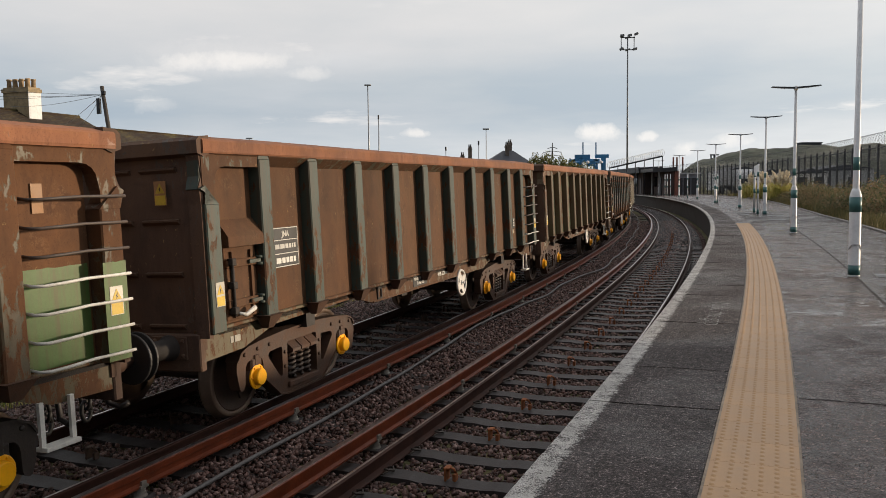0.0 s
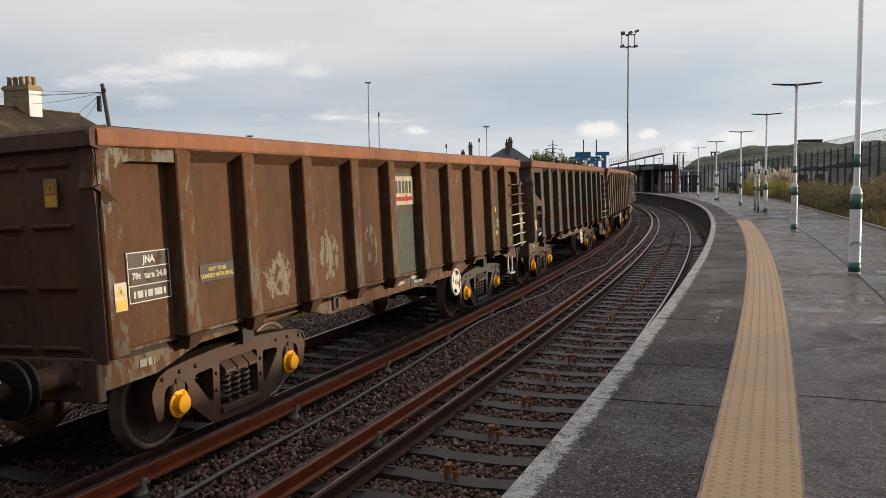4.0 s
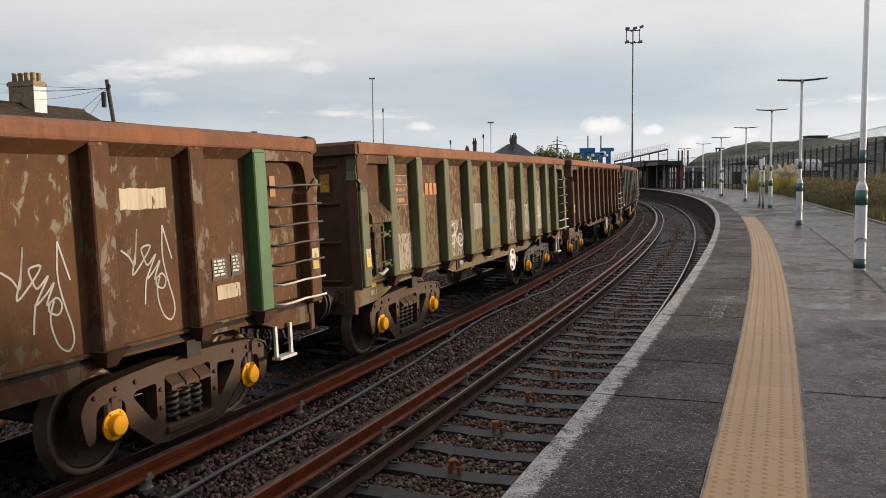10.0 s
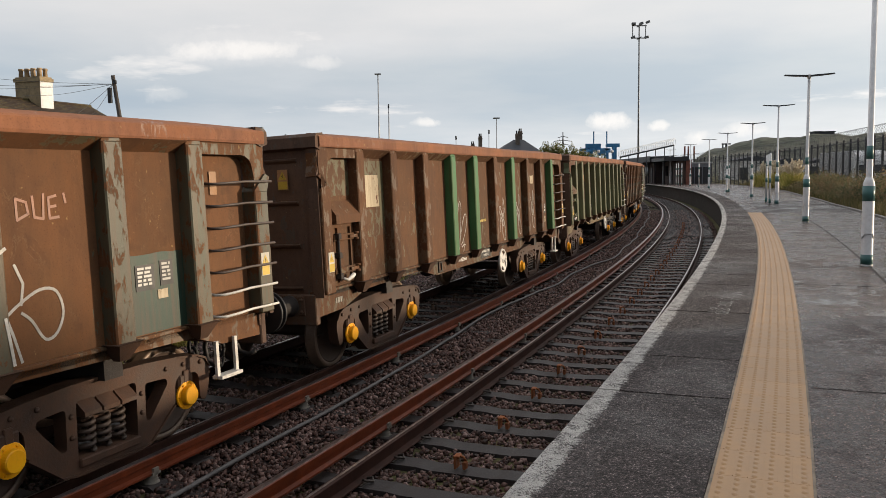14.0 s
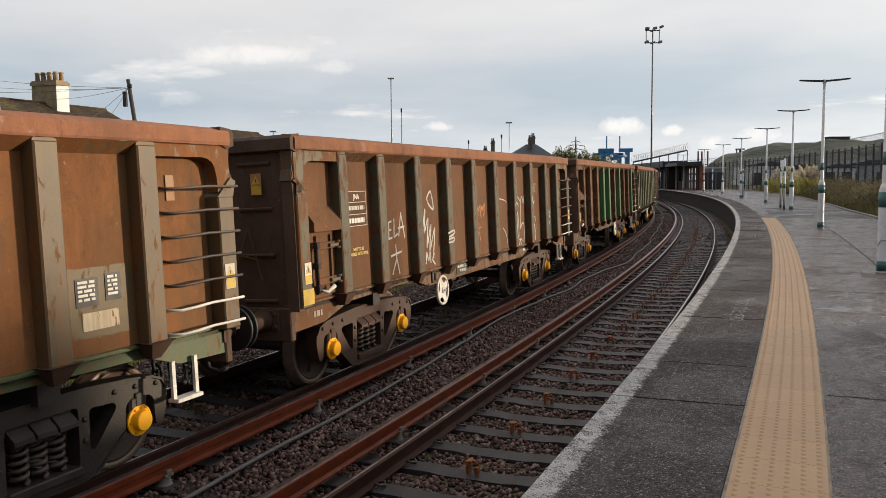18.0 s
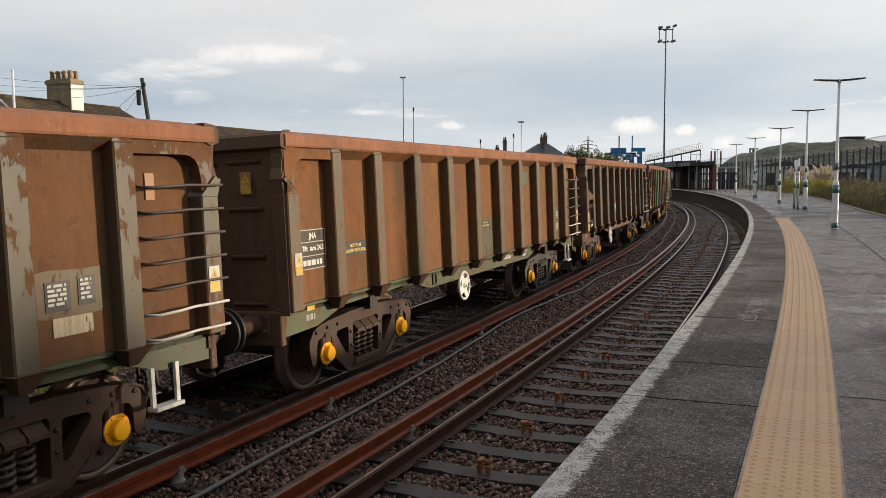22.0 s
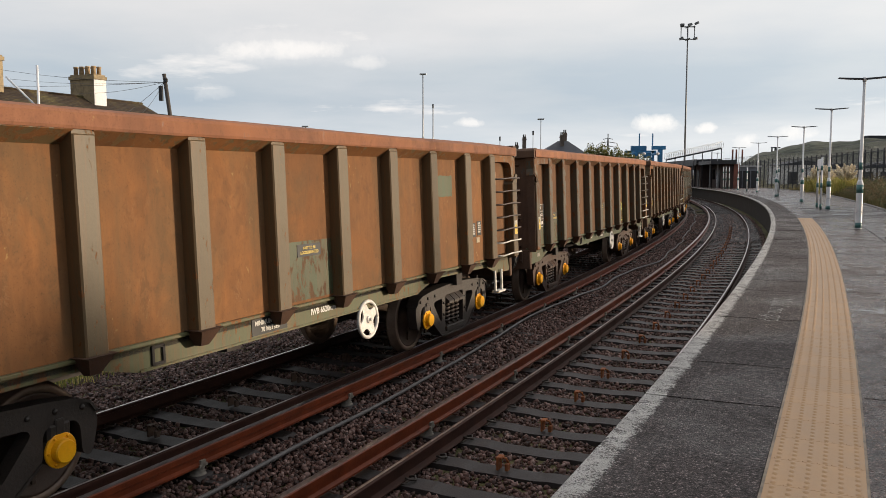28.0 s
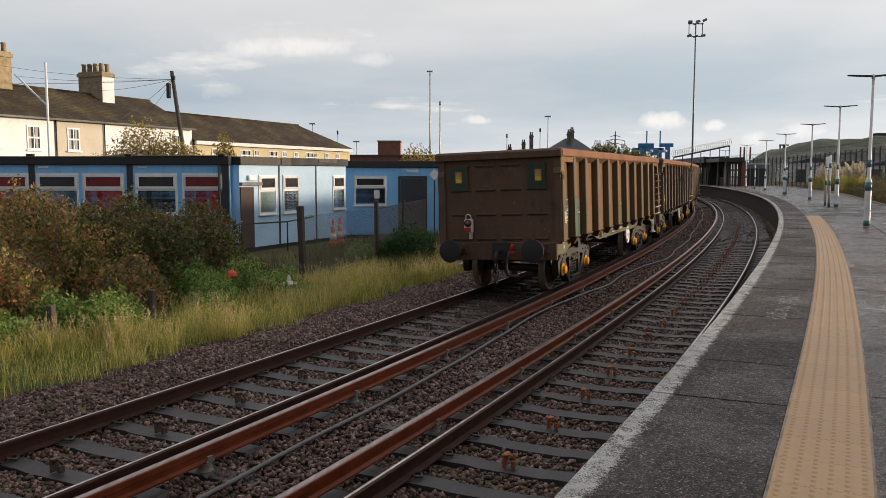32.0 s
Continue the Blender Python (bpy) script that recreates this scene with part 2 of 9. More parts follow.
    def tube(self, pts, r, n=8, at=None, mat=0, radii=None):
        pts = [Vector(p) for p in pts]
        v, f = [], []
        u = None
        for i, p in enumerate(pts):
            d = (pts[min(i + 1, len(pts) - 1)] - pts[max(i - 1, 0)]).normalized()
            if u is None:
                u = d.orthogonal().normalized()
            u = (u - d * u.dot(d)).normalized()
            w = d.cross(u)
            rr = radii[i] if radii else r
            for k in range(n):
                a = 2 * math.pi * k / n
                v.append(p + (u * math.cos(a) + w * math.sin(a)) * rr)
        for i in range(len(pts) - 1):
            for k in range(n):
                f.append((i * n + k, i * n + (k + 1) % n, (i + 1) * n + (k + 1) % n, (i + 1) * n + k))
        f += [tuple(range(n))[::-1], tuple(range((len(pts) - 1) * n, len(pts) * n))]
        return self.add(v, f, smooth=True, at=at, mat=mat)

    def sweep(self, prof, s0, s1, step, at_o=0.0, z=0.0, mat=0):
        """A profile of (o, z) drawn along the curve."""
        k = max(1, int(round((s1 - s0) / step)))
        n, v, f = len(prof), [], []
        for i in range(k + 1):
            s = s0 + (s1 - s0) * i / k
            v += [P(s, at_o + o, z + h) for o, h in prof]
        for i in range(k):
            for j in range(n):
                f.append((i * n + j, i * n + (j + 1) % n, (i + 1) * n + (j + 1) % n, (i + 1) * n + j))
        f += [tuple(range(n))[::-1], tuple(range(k * n, k * n + n))]
        return self.add(v, f, mat=mat)

    def mesh(self, name):
        me = bpy.data.meshes.new(name)
        me.from_pydata(self.v, [], self.f)
        me.polygons.foreach_set("use_smooth", self.s)
        me.polygons.foreach_set("material_index", self.m)
        bm = bmesh.new()
        bm.from_mesh(me)
        bmesh.ops.recalc_face_normals(bm, faces=bm.faces)
        bm.to_mesh(me)
        bm.free()
        me.update()
        return me


def soup(name, verts, faces, width):
    """A mesh from arrays, for what nobody could count."""
    me = bpy.data.meshes.new(name)
    verts, faces = np.asarray(verts, np.float32), np.asarray(faces, np.int32)
    me.vertices.add(len(verts))
    me.vertices.foreach_set("co", verts.ravel())
    me.loops.add(faces.size)
    me.loops.foreach_set("vertex_index", faces.ravel())
    me.polygons.add(len(faces))
    me.polygons.foreach_set("loop_start", np.arange(0, faces.size, width, dtype=np.int32))
    me.update(calc_edges=True)
    return me


def own(ob, material):
    """Give an object its material in its own slot, so that alike meshes can be shared."""
    if not ob.data.materials:
        ob.data.materials.append(None)
    ob.material_slots[0].link = "OBJECT"
    ob.material_slots[0].material = material
    return ob


def part(name, data, material, parent=None, label="", at=None):
    """One mesh object under a thing or a part; data is a Build or a mesh."""
    if isinstance(data, Build):
        data = data.mesh(name)
    ob = own(new(name, data), material)
    if at is not None:
        ob.matrix_basis = at
    if parent is not None:
        ob.parent = parent
    if label:
        ob["label"] = label
    return ob


def thing(name, label, category, group="", kind="", at=None):
    ob = tagged(new(name), label, category, group, kind)
    ob.empty_display_size = 0.2
    if at is not None:
        ob.matrix_basis = at
    return ob


def solid(name, data, material, label, category, group="", kind="", at=None):
    return tagged(part(name, data, material, at=at), label, category, group, kind)


def words(text, size, bold=0.0):
    cu = bpy.data.curves.new("lettering", "FONT")
    cu.body, cu.size, cu.align_x, cu.align_y, cu.offset, cu.resolution_u = text, size, "CENTER", "CENTER", bold, 2
    ob = bpy.data.objects.new("lettering", cu)
    scene.collection.objects.link(ob)
    me = bpy.data.meshes.new_from_object(ob.evaluated_get(bpy.context.evaluated_depsgraph_get()))
    bpy.data.objects.remove(ob)
    bpy.data.curves.remove(cu)
    me.materials.clear()
    return me


# ---- materials ----
class Nodes:
    def __init__(self, name):
        self.mat = bpy.data.materials.new(name)
        self.mat.use_nodes = True
        self.n, self.l = self.mat.node_tree.nodes, self.mat.node_tree.links
        self.bsdf = self.n["Principled BSDF"]
        self.tc = self.n.new("ShaderNodeTexCoord")
        self.info = self.n.new("ShaderNodeObjectInfo")

    def val(self, sock, v):
        if isinstance(v, (int, float)):
            sock.default_value = v
        elif isinstance(v, tuple):
            sock.default_value = (*v, 1) if len(v) == 3 and sock.type == "RGBA" else v
        else:
            self.l.new(v, sock)

    def coords(self, scale=(1, 1, 1), shift=(0, 0, 0), kind="Object", turn=0.0):
        mp = self.n.new("ShaderNodeMapping")
        mp.inputs["Scale"].default_value, mp.inputs["Location"].default_value = scale, shift
        mp.inputs["Rotation"].default_value = (0, 0, radians(turn))
        self.l.new(self.tc.outputs[kind], mp.inputs[0])
        return mp.outputs[0]

    def noise(self, vec, scale, detail=4, rough=0.55, dist=0.0):
        n = self.n.new("ShaderNodeTexNoise")
        self.l.new(vec, n.inputs["Vector"])
        n.inputs["Scale"].default_value, n.inputs["Detail"].default_value, n.inputs["Roughness"].default_value, n.inputs["Distortion"].default_value = scale, detail, rough, dist
        return n.outputs["Fac"]

    def cells(self, vec, scale, out="Color", feature="F1"):
        n = self.n.new("ShaderNodeTexVoronoi")
        n.feature = feature
        self.l.new(vec, n.inputs["Vector"])
        n.inputs["Scale"].default_value = scale
        return n.outputs[out]

    def ramp(self, fac, stops):
        n = self.n.new("ShaderNodeValToRGB")
        e = n.color_ramp.elements
        while len(e) < len(stops):
            e.new(0.5)
        for el, (p, c) in zip(e, stops):
            el.position, el.color = p, (*c, 1) if isinstance(c, tuple) else (c, c, c, 1)
        self.l.new(fac, n.inputs[0])
        return n.outputs[0]

    def mix(self, fac, a, b, blend="MIX"):
        n = self.n.new("ShaderNodeMix")
        n.data_type, n.blend_type = "RGBA", blend
        for i, v in ((0, fac), (6, a), (7, b)):
            self.val(n.inputs[i], v)
        return n.outputs[2]

    def math(self, op, a, b=0.0):
        n = self.n.new("ShaderNodeMath")
        n.operation = op
        self.val(n.inputs[0], a)
        self.val(n.inputs[1], b)
        return n.outputs[0]

    def xyz(self, kind="Object"):
        n = self.n.new("ShaderNodeSeparateXYZ")
        self.l.new(self.tc.outputs[kind], n.inputs[0])
        return n.outputs

    def done(self, color, rough=0.6, metal=0.0, bump=None, height=0.01, strength=0.6, spec=0.5, coat=0.0):
        b = self.bsdf
        self.val(b.inputs["Base Color"], color)
        self.val(b.inputs["Roughness"], rough)
        b.inputs["Metallic"].default_value = metal
        b.inputs["Specular IOR Level"].default_value = spec
        b.inputs["Coat Weight"].default_value = coat
        if bump is not None:
            n = self.n.new("ShaderNodeBump")
            n.inputs["Strength"].default_value, n.inputs["Distance"].default_value = strength, height
            self.l.new(bump, n.inputs["Height"])
            self.l.new(n.outputs[0], b.inputs["Normal"])
        return self.mat


def plain(name, c, rough=0.6, metal=0.0, scale=6.0, amount=0.35, bump=0.004, kind="Object", dirt=None, vary=0.3):
    """Paint or metal with fine grain, broad stains and a slight change from piece to piece."""
    k = Nodes(name)
    v = k.coords(kind=kind)
    fine, broad = k.noise(v, scale * 6, 5, 0.65), k.noise(v, scale * 0.6, 4, 0.6)
    dark = tuple(x * (1 - amount) for x in c)
    lite = tuple(min(1, x * (1 + amount * 0.6)) for x in c)
    col = k.ramp(broad, [(0.3, dark), (0.55, c), (0.75, lite)])
    col = k.mix(k.ramp(fine, [(0.45, 0.0), (0.75, 0.35)]), col, dirt or tuple(x * 0.5 for x in c))
    one = k.math("ADD", k.math("MULTIPLY", k.info.outputs["Random"], vary), 1 - vary / 2)
    col = k.mix(1.0, col, one, "MULTIPLY")
    return k.done(col, k.ramp(broad, [(0.3, rough * 0.8), (0.7, min(1, rough * 1.15))]), metal, fine, bump)


def flaking(name, paint, rust, rust2, worn, shift, rough=0.62, lips=0.16, top=0.0, grain=10.0, grime=0.0):
    """Wagon paint gone to rust: worn is the share of rust; top: more of it below the rim, where the water runs down; grain: how small
    the flakes are; grime: olive staining over the rust."""
    k = Nodes(name)
    v = k.coords(shift=shift)
    broad, fine = k.noise(v, 0.9, 5, 0.6, 0.4), k.noise(v, 38, 4, 0.7)
    mid = k.noise(k.coords(scale=(1, 1, 0.45), shift=shift), grain, 7, 0.68, 0.35)
    run = k.noise(k.coords(scale=(9, 9, 0.5), shift=shift), 1.6, 5, 0.65)
    r = k.mix(k.ramp(mid, [(0.35, 0.0), (0.65, 1.0)]), rust, rust2)
    r = k.mix(k.ramp(run, [(0.45, 0.0), (0.8, 0.28)]), r, tuple(x * 0.45 for x in rust2))
    # scabs of darker rust, thin pale lips where the flakes lift, and pin-holes
    scab = k.noise(k.coords(scale=(1, 1, 0.75), shift=(shift[2], shift[0], shift[1])), 5.5, 8, 0.72, 0.5)
    r = k.mix(k.ramp(scab, [(0.52, 0.0), (0.62, 0.34), (0.80, 0.5)]), r, tuple(x * c for x, c in zip(rust2, (0.42, 0.46, 0.55))))
    r = k.mix(k.ramp(k.noise(k.coords(scale=(1, 1, 0.22), shift=shift), 2.4, 4, 0.6), [(0.42, 0.0), (0.66, 0.55)]), r, tuple(x * c for x, c in zip(rust2, (0.62, 0.66, 0.72))))
    lip = k.math("MULTIPLY", k.ramp(scab, [(0.525, 0.0), (0.540, 1.0), (0.555, 0.0)]), k.ramp(k.noise(v, 2.6, 4), [(0.52, 0.0), (0.62, lips)]))
    r = k.mix(lip, r, (0.46, 0.30, 0.17))
    r = k.mix(k.ramp(k.noise(v, 1.4, 5, 0.6), [(0.45, 0.0), (0.7, 0.45)]), r, (rust[0] * 1.25, rust[1] * 1.1, rust[2] * 0.8))
    r = k.mix(k.ramp(k.noise(v, 75, 3, 0.7), [(0.33, 0.5), (0.42, 0.0)]), r, tuple(x * 0.35 for x in rust2))
    chip = k.math("MULTIPLY", k.ramp(k.noise(k.coords(scale=(1, 1, 0.7), shift=(shift[1], shift[2], shift[0])), 24, 4, 0.6), [(0.66, 0.0), (0.69, 1.0)]), k.ramp(k.noise(v, 1.9, 3), [(0.50, 0.0), (0.60, 0.75)]))
    r = k.mix(chip, r, (0.36, 0.235, 0.095))
    if grime:
        stain = k.noise(k.coords(scale=(1, 1, 0.4), shift=(shift[2], shift[1], shift[0])), 1.5, 6, 0.66, 0.6)
        r = k.mix(k.ramp(stain, [(0.46, 0.0), (0.62, grime), (0.8, grime * 1.3)]), r, (0.088, 0.066, 0.034))
    base = k.mix(k.ramp(fine, [(0.5, 0.0), (0.8, 0.5)]), paint, tuple(x * 0.6 for x in paint))
    base = k.mix(k.ramp(broad, [(0.40, 0.0), (0.62, 0.55)]), base, tuple(x * y for x, y in zip(paint, (0.66, 0.62, 0.58))))
    base = k.mix(k.ramp(run, [(0.46, 0.0), (0.68, 0.5)]), base, tuple(x * 0.8 for x in rust))
    pick = k.math("ADD", k.math("MULTIPLY", broad, 0.38), k.math("MULTIPLY", mid, 0.62))
    if top:
        pick = k.math("ADD", pick, k.ramp(k.math("MULTIPLY", k.xyz()[2], 0.35), [(0.55, 0.0), (0.95, top)]))
    t = 0.5 + (0.5 - worn) * 0.36
    mask = k.ramp(pick, [(max(0.0, t - 0.012), 0.0), (min(1.0, t + 0.012), 1.0)])
    col = k.mix(mask, base, r)
    one = k.math("ADD", k.math("MULTIPLY", k.info.outputs["Random"], 0.24), 0.88)
    col = k.mix(1.0, col, one, "MULTIPLY")
    h = k.math("ADD", k.math("MULTIPLY", mask, 0.5), k.math("MULTIPLY", fine, 0.6))
    return k.done(col, k.ramp(mask, [(0.0, rough - 0.12), (1.0, min(1, rough + 0.2))]), 0.0, h, 0.004, 0.5, 0.35)


BALLAST_COL = [(0.26, (0.022, 0.012, 0.010)), (0.5, (0.070, 0.036, 0.030)), (0.66, (0.125, 0.066, 0.054)), (0.84, (0.24, 0.16, 0.14))]


def make_ballast_bed():
    k = Nodes("ballast_bed")
    v = k.coords(kind="Object")
    c = k.cells(v, 17.0)
    sp = k.n.new("ShaderNodeSeparateColor")
    k.l.new(c, sp.inputs[0])
    col = k.ramp(k.math("ADD", k.math("MULTIPLY", sp.outputs[0], 0.6), k.math("MULTIPLY", k.noise(v, 0.7, 4), 0.4)), BALLAST_COL)
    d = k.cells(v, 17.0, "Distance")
    # gaps between the stones darkened in the colour, standing in for their shade
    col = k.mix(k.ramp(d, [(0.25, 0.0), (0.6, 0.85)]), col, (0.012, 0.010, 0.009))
    return k.done(col, 0.8, 0.0, k.math("SUBTRACT", 1.0, d), 0.05, 1.0, 0.3)


def make_stone():
    k = Nodes("ballast_stone")
    g = k.n.new("ShaderNodeNewGeometry")
    v = k.coords(kind="Object")
    f = k.math("ADD", k.math("MULTIPLY", g.outputs["Random Per Island"], 0.72), k.math("MULTIPLY", k.noise(v, 0.8, 4), 0.30))
    col = k.ramp(f, BALLAST_COL)
    col = k.mix(k.ramp(k.noise(v, 60, 3), [(0.45, 0.0), (0.8, 0.4)]), col, (0.20, 0.085, 0.045))
    return k.done(col, 0.62, 0.0, k.noise(v, 90, 3), 0.006, 0.5, 0.4)


def make_tarmac(name, c, wet=0.5, grit=120, sheen=(0.13, 0.6), shift=(0, 0, 0), edge=False):
    """Old gritty tarmac or concrete, damp: single stones in the binder, and films of water where the surface is low.
    edge: with the worn white line along the platform edge."""
    k = Nodes(name)
    v = k.coords(kind="Object", shift=shift)
    fine, mid, broad = k.noise(v, grit * 1.4, 3, 0.7), k.noise(v, 7, 5, 0.6), k.noise(v, 0.75, 5, 0.6, 0.5)
    sp = k.n.new("ShaderNodeSeparateColor")
    k.l.new(k.cells(v, grit), sp.inputs[0])
    dist = k.cells(v, grit, "Distance")
    col = k.ramp(broad, [(0.3, tuple(x * 0.8 for x in c)), (0.5, c), (0.72, tuple(x * 1.25 for x in c))])
    col = k.mix(k.ramp(mid, [(0.45, 0.0), (0.75, 0.4)]), col, tuple(x * y for x, y in zip(c, (0.62, 0.58, 0.55))))
    col = k.mix(1.0, col, k.ramp(sp.outputs[0], [(0.0, 0.35), (0.35, 0.6), (0.6, 1.0), (0.8, 1.7), (0.93, 2.7), (1.0, 4.5)]), "MULTIPLY")
    col = k.mix(k.ramp(dist, [(0.35, 0.0), (0.6, 0.7)]), col, tuple(x * 0.25 for x in c))
    one = k.math("ADD", k.math("MULTIPLY", k.info.outputs["Random"], 0.30), 0.85)
    col = k.mix(1.0, col, one, "MULTIPLY")
    col = k.mix(1.0, col, k.ramp(k.noise(v, 28, 5, 0.8), [(0.36, 0.45), (0.5, 0.95), (0.66, 1.9)]), "MULTIPLY")
    w = k.ramp(k.math("ADD", broad, k.math("MULTIPLY", mid, 0.25)), [(0.62 - 0.2 * wet, sheen[1]), (0.80 - 0.2 * wet, sheen[0])])
    blot = k.noise(k.coords(kind="Object", shift=(shift[0] + 3, shift[1], 0)), 4.2, 8, 0.78, 0.4)
    col = k.mix(k.ramp(blot, [(0.55, 0.0), (0.63, 0.45)]), col, tuple(x * y for x, y in zip(c, (2.0, 1.8, 1.75)))) if not edge else col
    if edge:
        x, y, _ = k.xyz()
        dx, dy = k.math("SUBTRACT", x, CX), k.math("SUBTRACT", y, CY)
        o = k.math("SUBTRACT", k.math("SQRT", k.math("ADD", k.math("MULTIPLY", dx, dx), k.math("MULTIPLY", dy, dy))), RE)
        n1, n2 = k.noise(v, 5, 6, 0.75, 0.6), k.noise(v, 42, 5, 0.75)
        far = k.math("ADD", o, k.math("ADD", k.math("MULTIPLY", k.math("SUBTRACT", n1, 0.5), 0.09), k.math("MULTIPLY", k.math("SUBTRACT", n2, 0.5), 0.20)))
        paint = k.ramp(far, [(0.130, 1.0), (0.150, 0.0)])
        chip = k.math("ADD", k.math("MULTIPLY", n1, 0.45), k.math("MULTIPLY", k.noise(v, 75, 4, 0.75), 0.55))
        paint = k.math("MULTIPLY", paint, k.ramp(chip, [(0.51, 1.0), (0.55, 0.12)]))
        col = k.mix(paint, col, k.ramp(k.noise(v, 9, 5), [(0.3, (0.44, 0.425, 0.40)), (0.7, (0.70, 0.68, 0.64))]))
        for at in (0.262, 0.315):
            line = k.ramp(k.math("ABSOLUTE", k.math("SUBTRACT", o, at)), [(0.003, 1.0), (0.006, 0.0)])
            col = k.mix(k.math("MULTIPLY", line, k.ramp(n2, [(0.48, 0.0), (0.6, 0.5)])), col, (0.26, 0.25, 0.24))
    rise = k.math("ADD", k.math("SUBTRACT", k.math("ADD", fine, k.math("MULTIPLY", sp.outputs[1], 0.7)), dist), k.math("MULTIPLY", mid, 0.5))
    if not edge:
        # hair cracks wander through the binder
        net = k.n.new("ShaderNodeTexVoronoi")
        net.feature = "DISTANCE_TO_EDGE"
        net.inputs["Scale"].default_value = 0.9
        warp = k.n.new("ShaderNodeVectorMath")
        warp.operation = "MULTIPLY_ADD"
        jit = k.n.new("ShaderNodeTexNoise")
        jit.inputs["Scale"].default_value, jit.inputs["Detail"].default_value = 2.2, 5
        k.l.new(v, jit.inputs["Vector"])
        k.l.new(jit.outputs["Color"], warp.inputs[0])
        warp.inputs[1].default_value = (0.9, 0.9, 0.0)
        k.l.new(v, warp.inputs[2])
        k.l.new(warp.outputs[0], net.inputs["Vector"])
        crack = k.math("MULTIPLY", k.ramp(net.outputs["Distance"], [(0.004, 1.0), (0.012, 0.0)]), k.ramp(k.noise(v, 0.6, 3), [(0.48, 0.0), (0.58, 0.8)]))
        col = k.mix(crack, col, (0.012, 0.011, 0.010))
        # standing films of water fill the grit and darken it
        film = k.ramp(k.math("ADD", k.noise(k.coords(kind="Object", shift=(7, shift[1], 3)), 1.5, 7, 0.66, 0.6), k.math("MULTIPLY", mid, 0.2)), [(0.65 - 0.1 * wet, 0.0), (0.70 - 0.1 * wet, 1.0)])
        film = k.math("MULTIPLY", film, k.ramp(k.math("ADD", k.math("MULTIPLY", k.noise(v, 9, 6, 0.8), 0.65), k.math("MULTIPLY", k.noise(v, 40, 5, 0.85), 0.35)), [(0.505, 1.0), (0.53, 0.0)]))
        # they lie thickest where the surface dips, some way along
        film = k.math("MULTIPLY", film, k.ramp(k.math("ADD", k.math("MULTIPLY", k.xyz()[1], 0.05), k.math("MULTIPLY", k.math("SUBTRACT", broad, 0.5), 0.3)), [(0.22, 0.25), (0.40, 1.0), (1.0, 0.8)]))
        rise = k.mix(k.math("MULTIPLY", film, 0.985), rise, (0.5, 0.5, 0.5))
        col = k.mix(k.math("MULTIPLY", film, 0.45), col, tuple(x * 0.5 for x in c))
        w = k.mix(film, w, (0.09, 0.09, 0.09))
    return k.done(col, w, 0.0, rise, 0.014, 0.9, 0.34 if edge else 0.42)


def make_faint_paint():
    k = Nodes("faint_white_stencil")
    v = k.coords(kind="Object")
    n = k.math("ADD", k.math("MULTIPLY", k.noise(v, 9, 5, 0.7), 0.5), k.math("MULTIPLY", k.noise(v, 70, 4, 0.7), 0.5))
    return k.done(k.ramp(n, [(0.49, (0.34, 0.33, 0.32)), (0.57, (0.07, 0.062, 0.058))]), 0.65, 0.0, n, 0.002, 0.5, 0.4)


def make_sleeper():
    k = Nodes("sleeper_concrete")
    v = k.coords(kind="Object")
    b, f = k.noise(v, 2.2, 5), k.noise(v, 55, 4, 0.7)
    col = k.ramp(b, [(0.3, (0.015, 0.012, 0.012)), (0.55, (0.029, 0.024, 0.024)), (0.75, (0.050, 0.044, 0.043))])
    col = k.mix(k.ramp(f, [(0.5, 0.0), (0.8, 0.5)]), col, (0.05, 0.028, 0.02))
    return k.done(col, k.ramp(b, [(0.3, 0.38), (0.7, 0.75)]), 0.0, f, 0.004, 0.6, 0.45)


def make_rail(name, side, head, rough=0.52):
    """Rolled rail: the running surface on top is polished, the web is brown with rust."""
    k = Nodes(name)
    g = k.n.new("ShaderNodeNewGeometry")
    sp = k.n.new("ShaderNodeSeparateXYZ")
    k.l.new(g.outputs["Normal"], sp.inputs[0])
    z = k.xyz()[2]
    top = k.math("MULTIPLY", k.ramp(sp.outputs[2], [(0.975, 0.0), (0.992, 1.0)]), k.ramp(k.math("ADD", z, 0.5), [(0.46, 0.0), (0.48, 1.0)]))
    v = k.coords(kind="Object")
    n = k.noise(v, 5, 5, 0.65)
    rust = k.ramp(n, [(0.3, tuple(x * 0.6 for x in side)), (0.6, side), (0.8, tuple(x * 1.6 for x in side))])
    k.bsdf.inputs["Metallic"].default_value = 0
    k.l.new(k.math("MULTIPLY", top, 0.85), k.bsdf.inputs["Metallic"])
    worn = k.ramp(k.noise(k.coords(kind="Object", scale=(3, 0.35, 1)), 6, 5, 0.7), [(0.36, 0.45), (0.6, 1.0)])
    col = k.mix(top, rust, k.mix(1.0, head, worn, "MULTIPLY"))
    k.bsdf.inputs["Specular IOR Level"].default_value = 0.25
    k.val(k.bsdf.inputs["Base Color"], col)
    k.val(k.bsdf.inputs["Roughness"], k.ramp(top, [(0.0, rough), (1.0, 0.30)]))
    bp = k.n.new("ShaderNodeBump")
    bp.inputs["Distance"].default_value, bp.inputs["Strength"].default_value = 0.003, 0.5
    k.l.new(k.noise(v, 60, 4), bp.inputs["Height"])
    k.l.new(bp.outputs[0], k.bsdf.inputs["Normal"])
    return k.mat


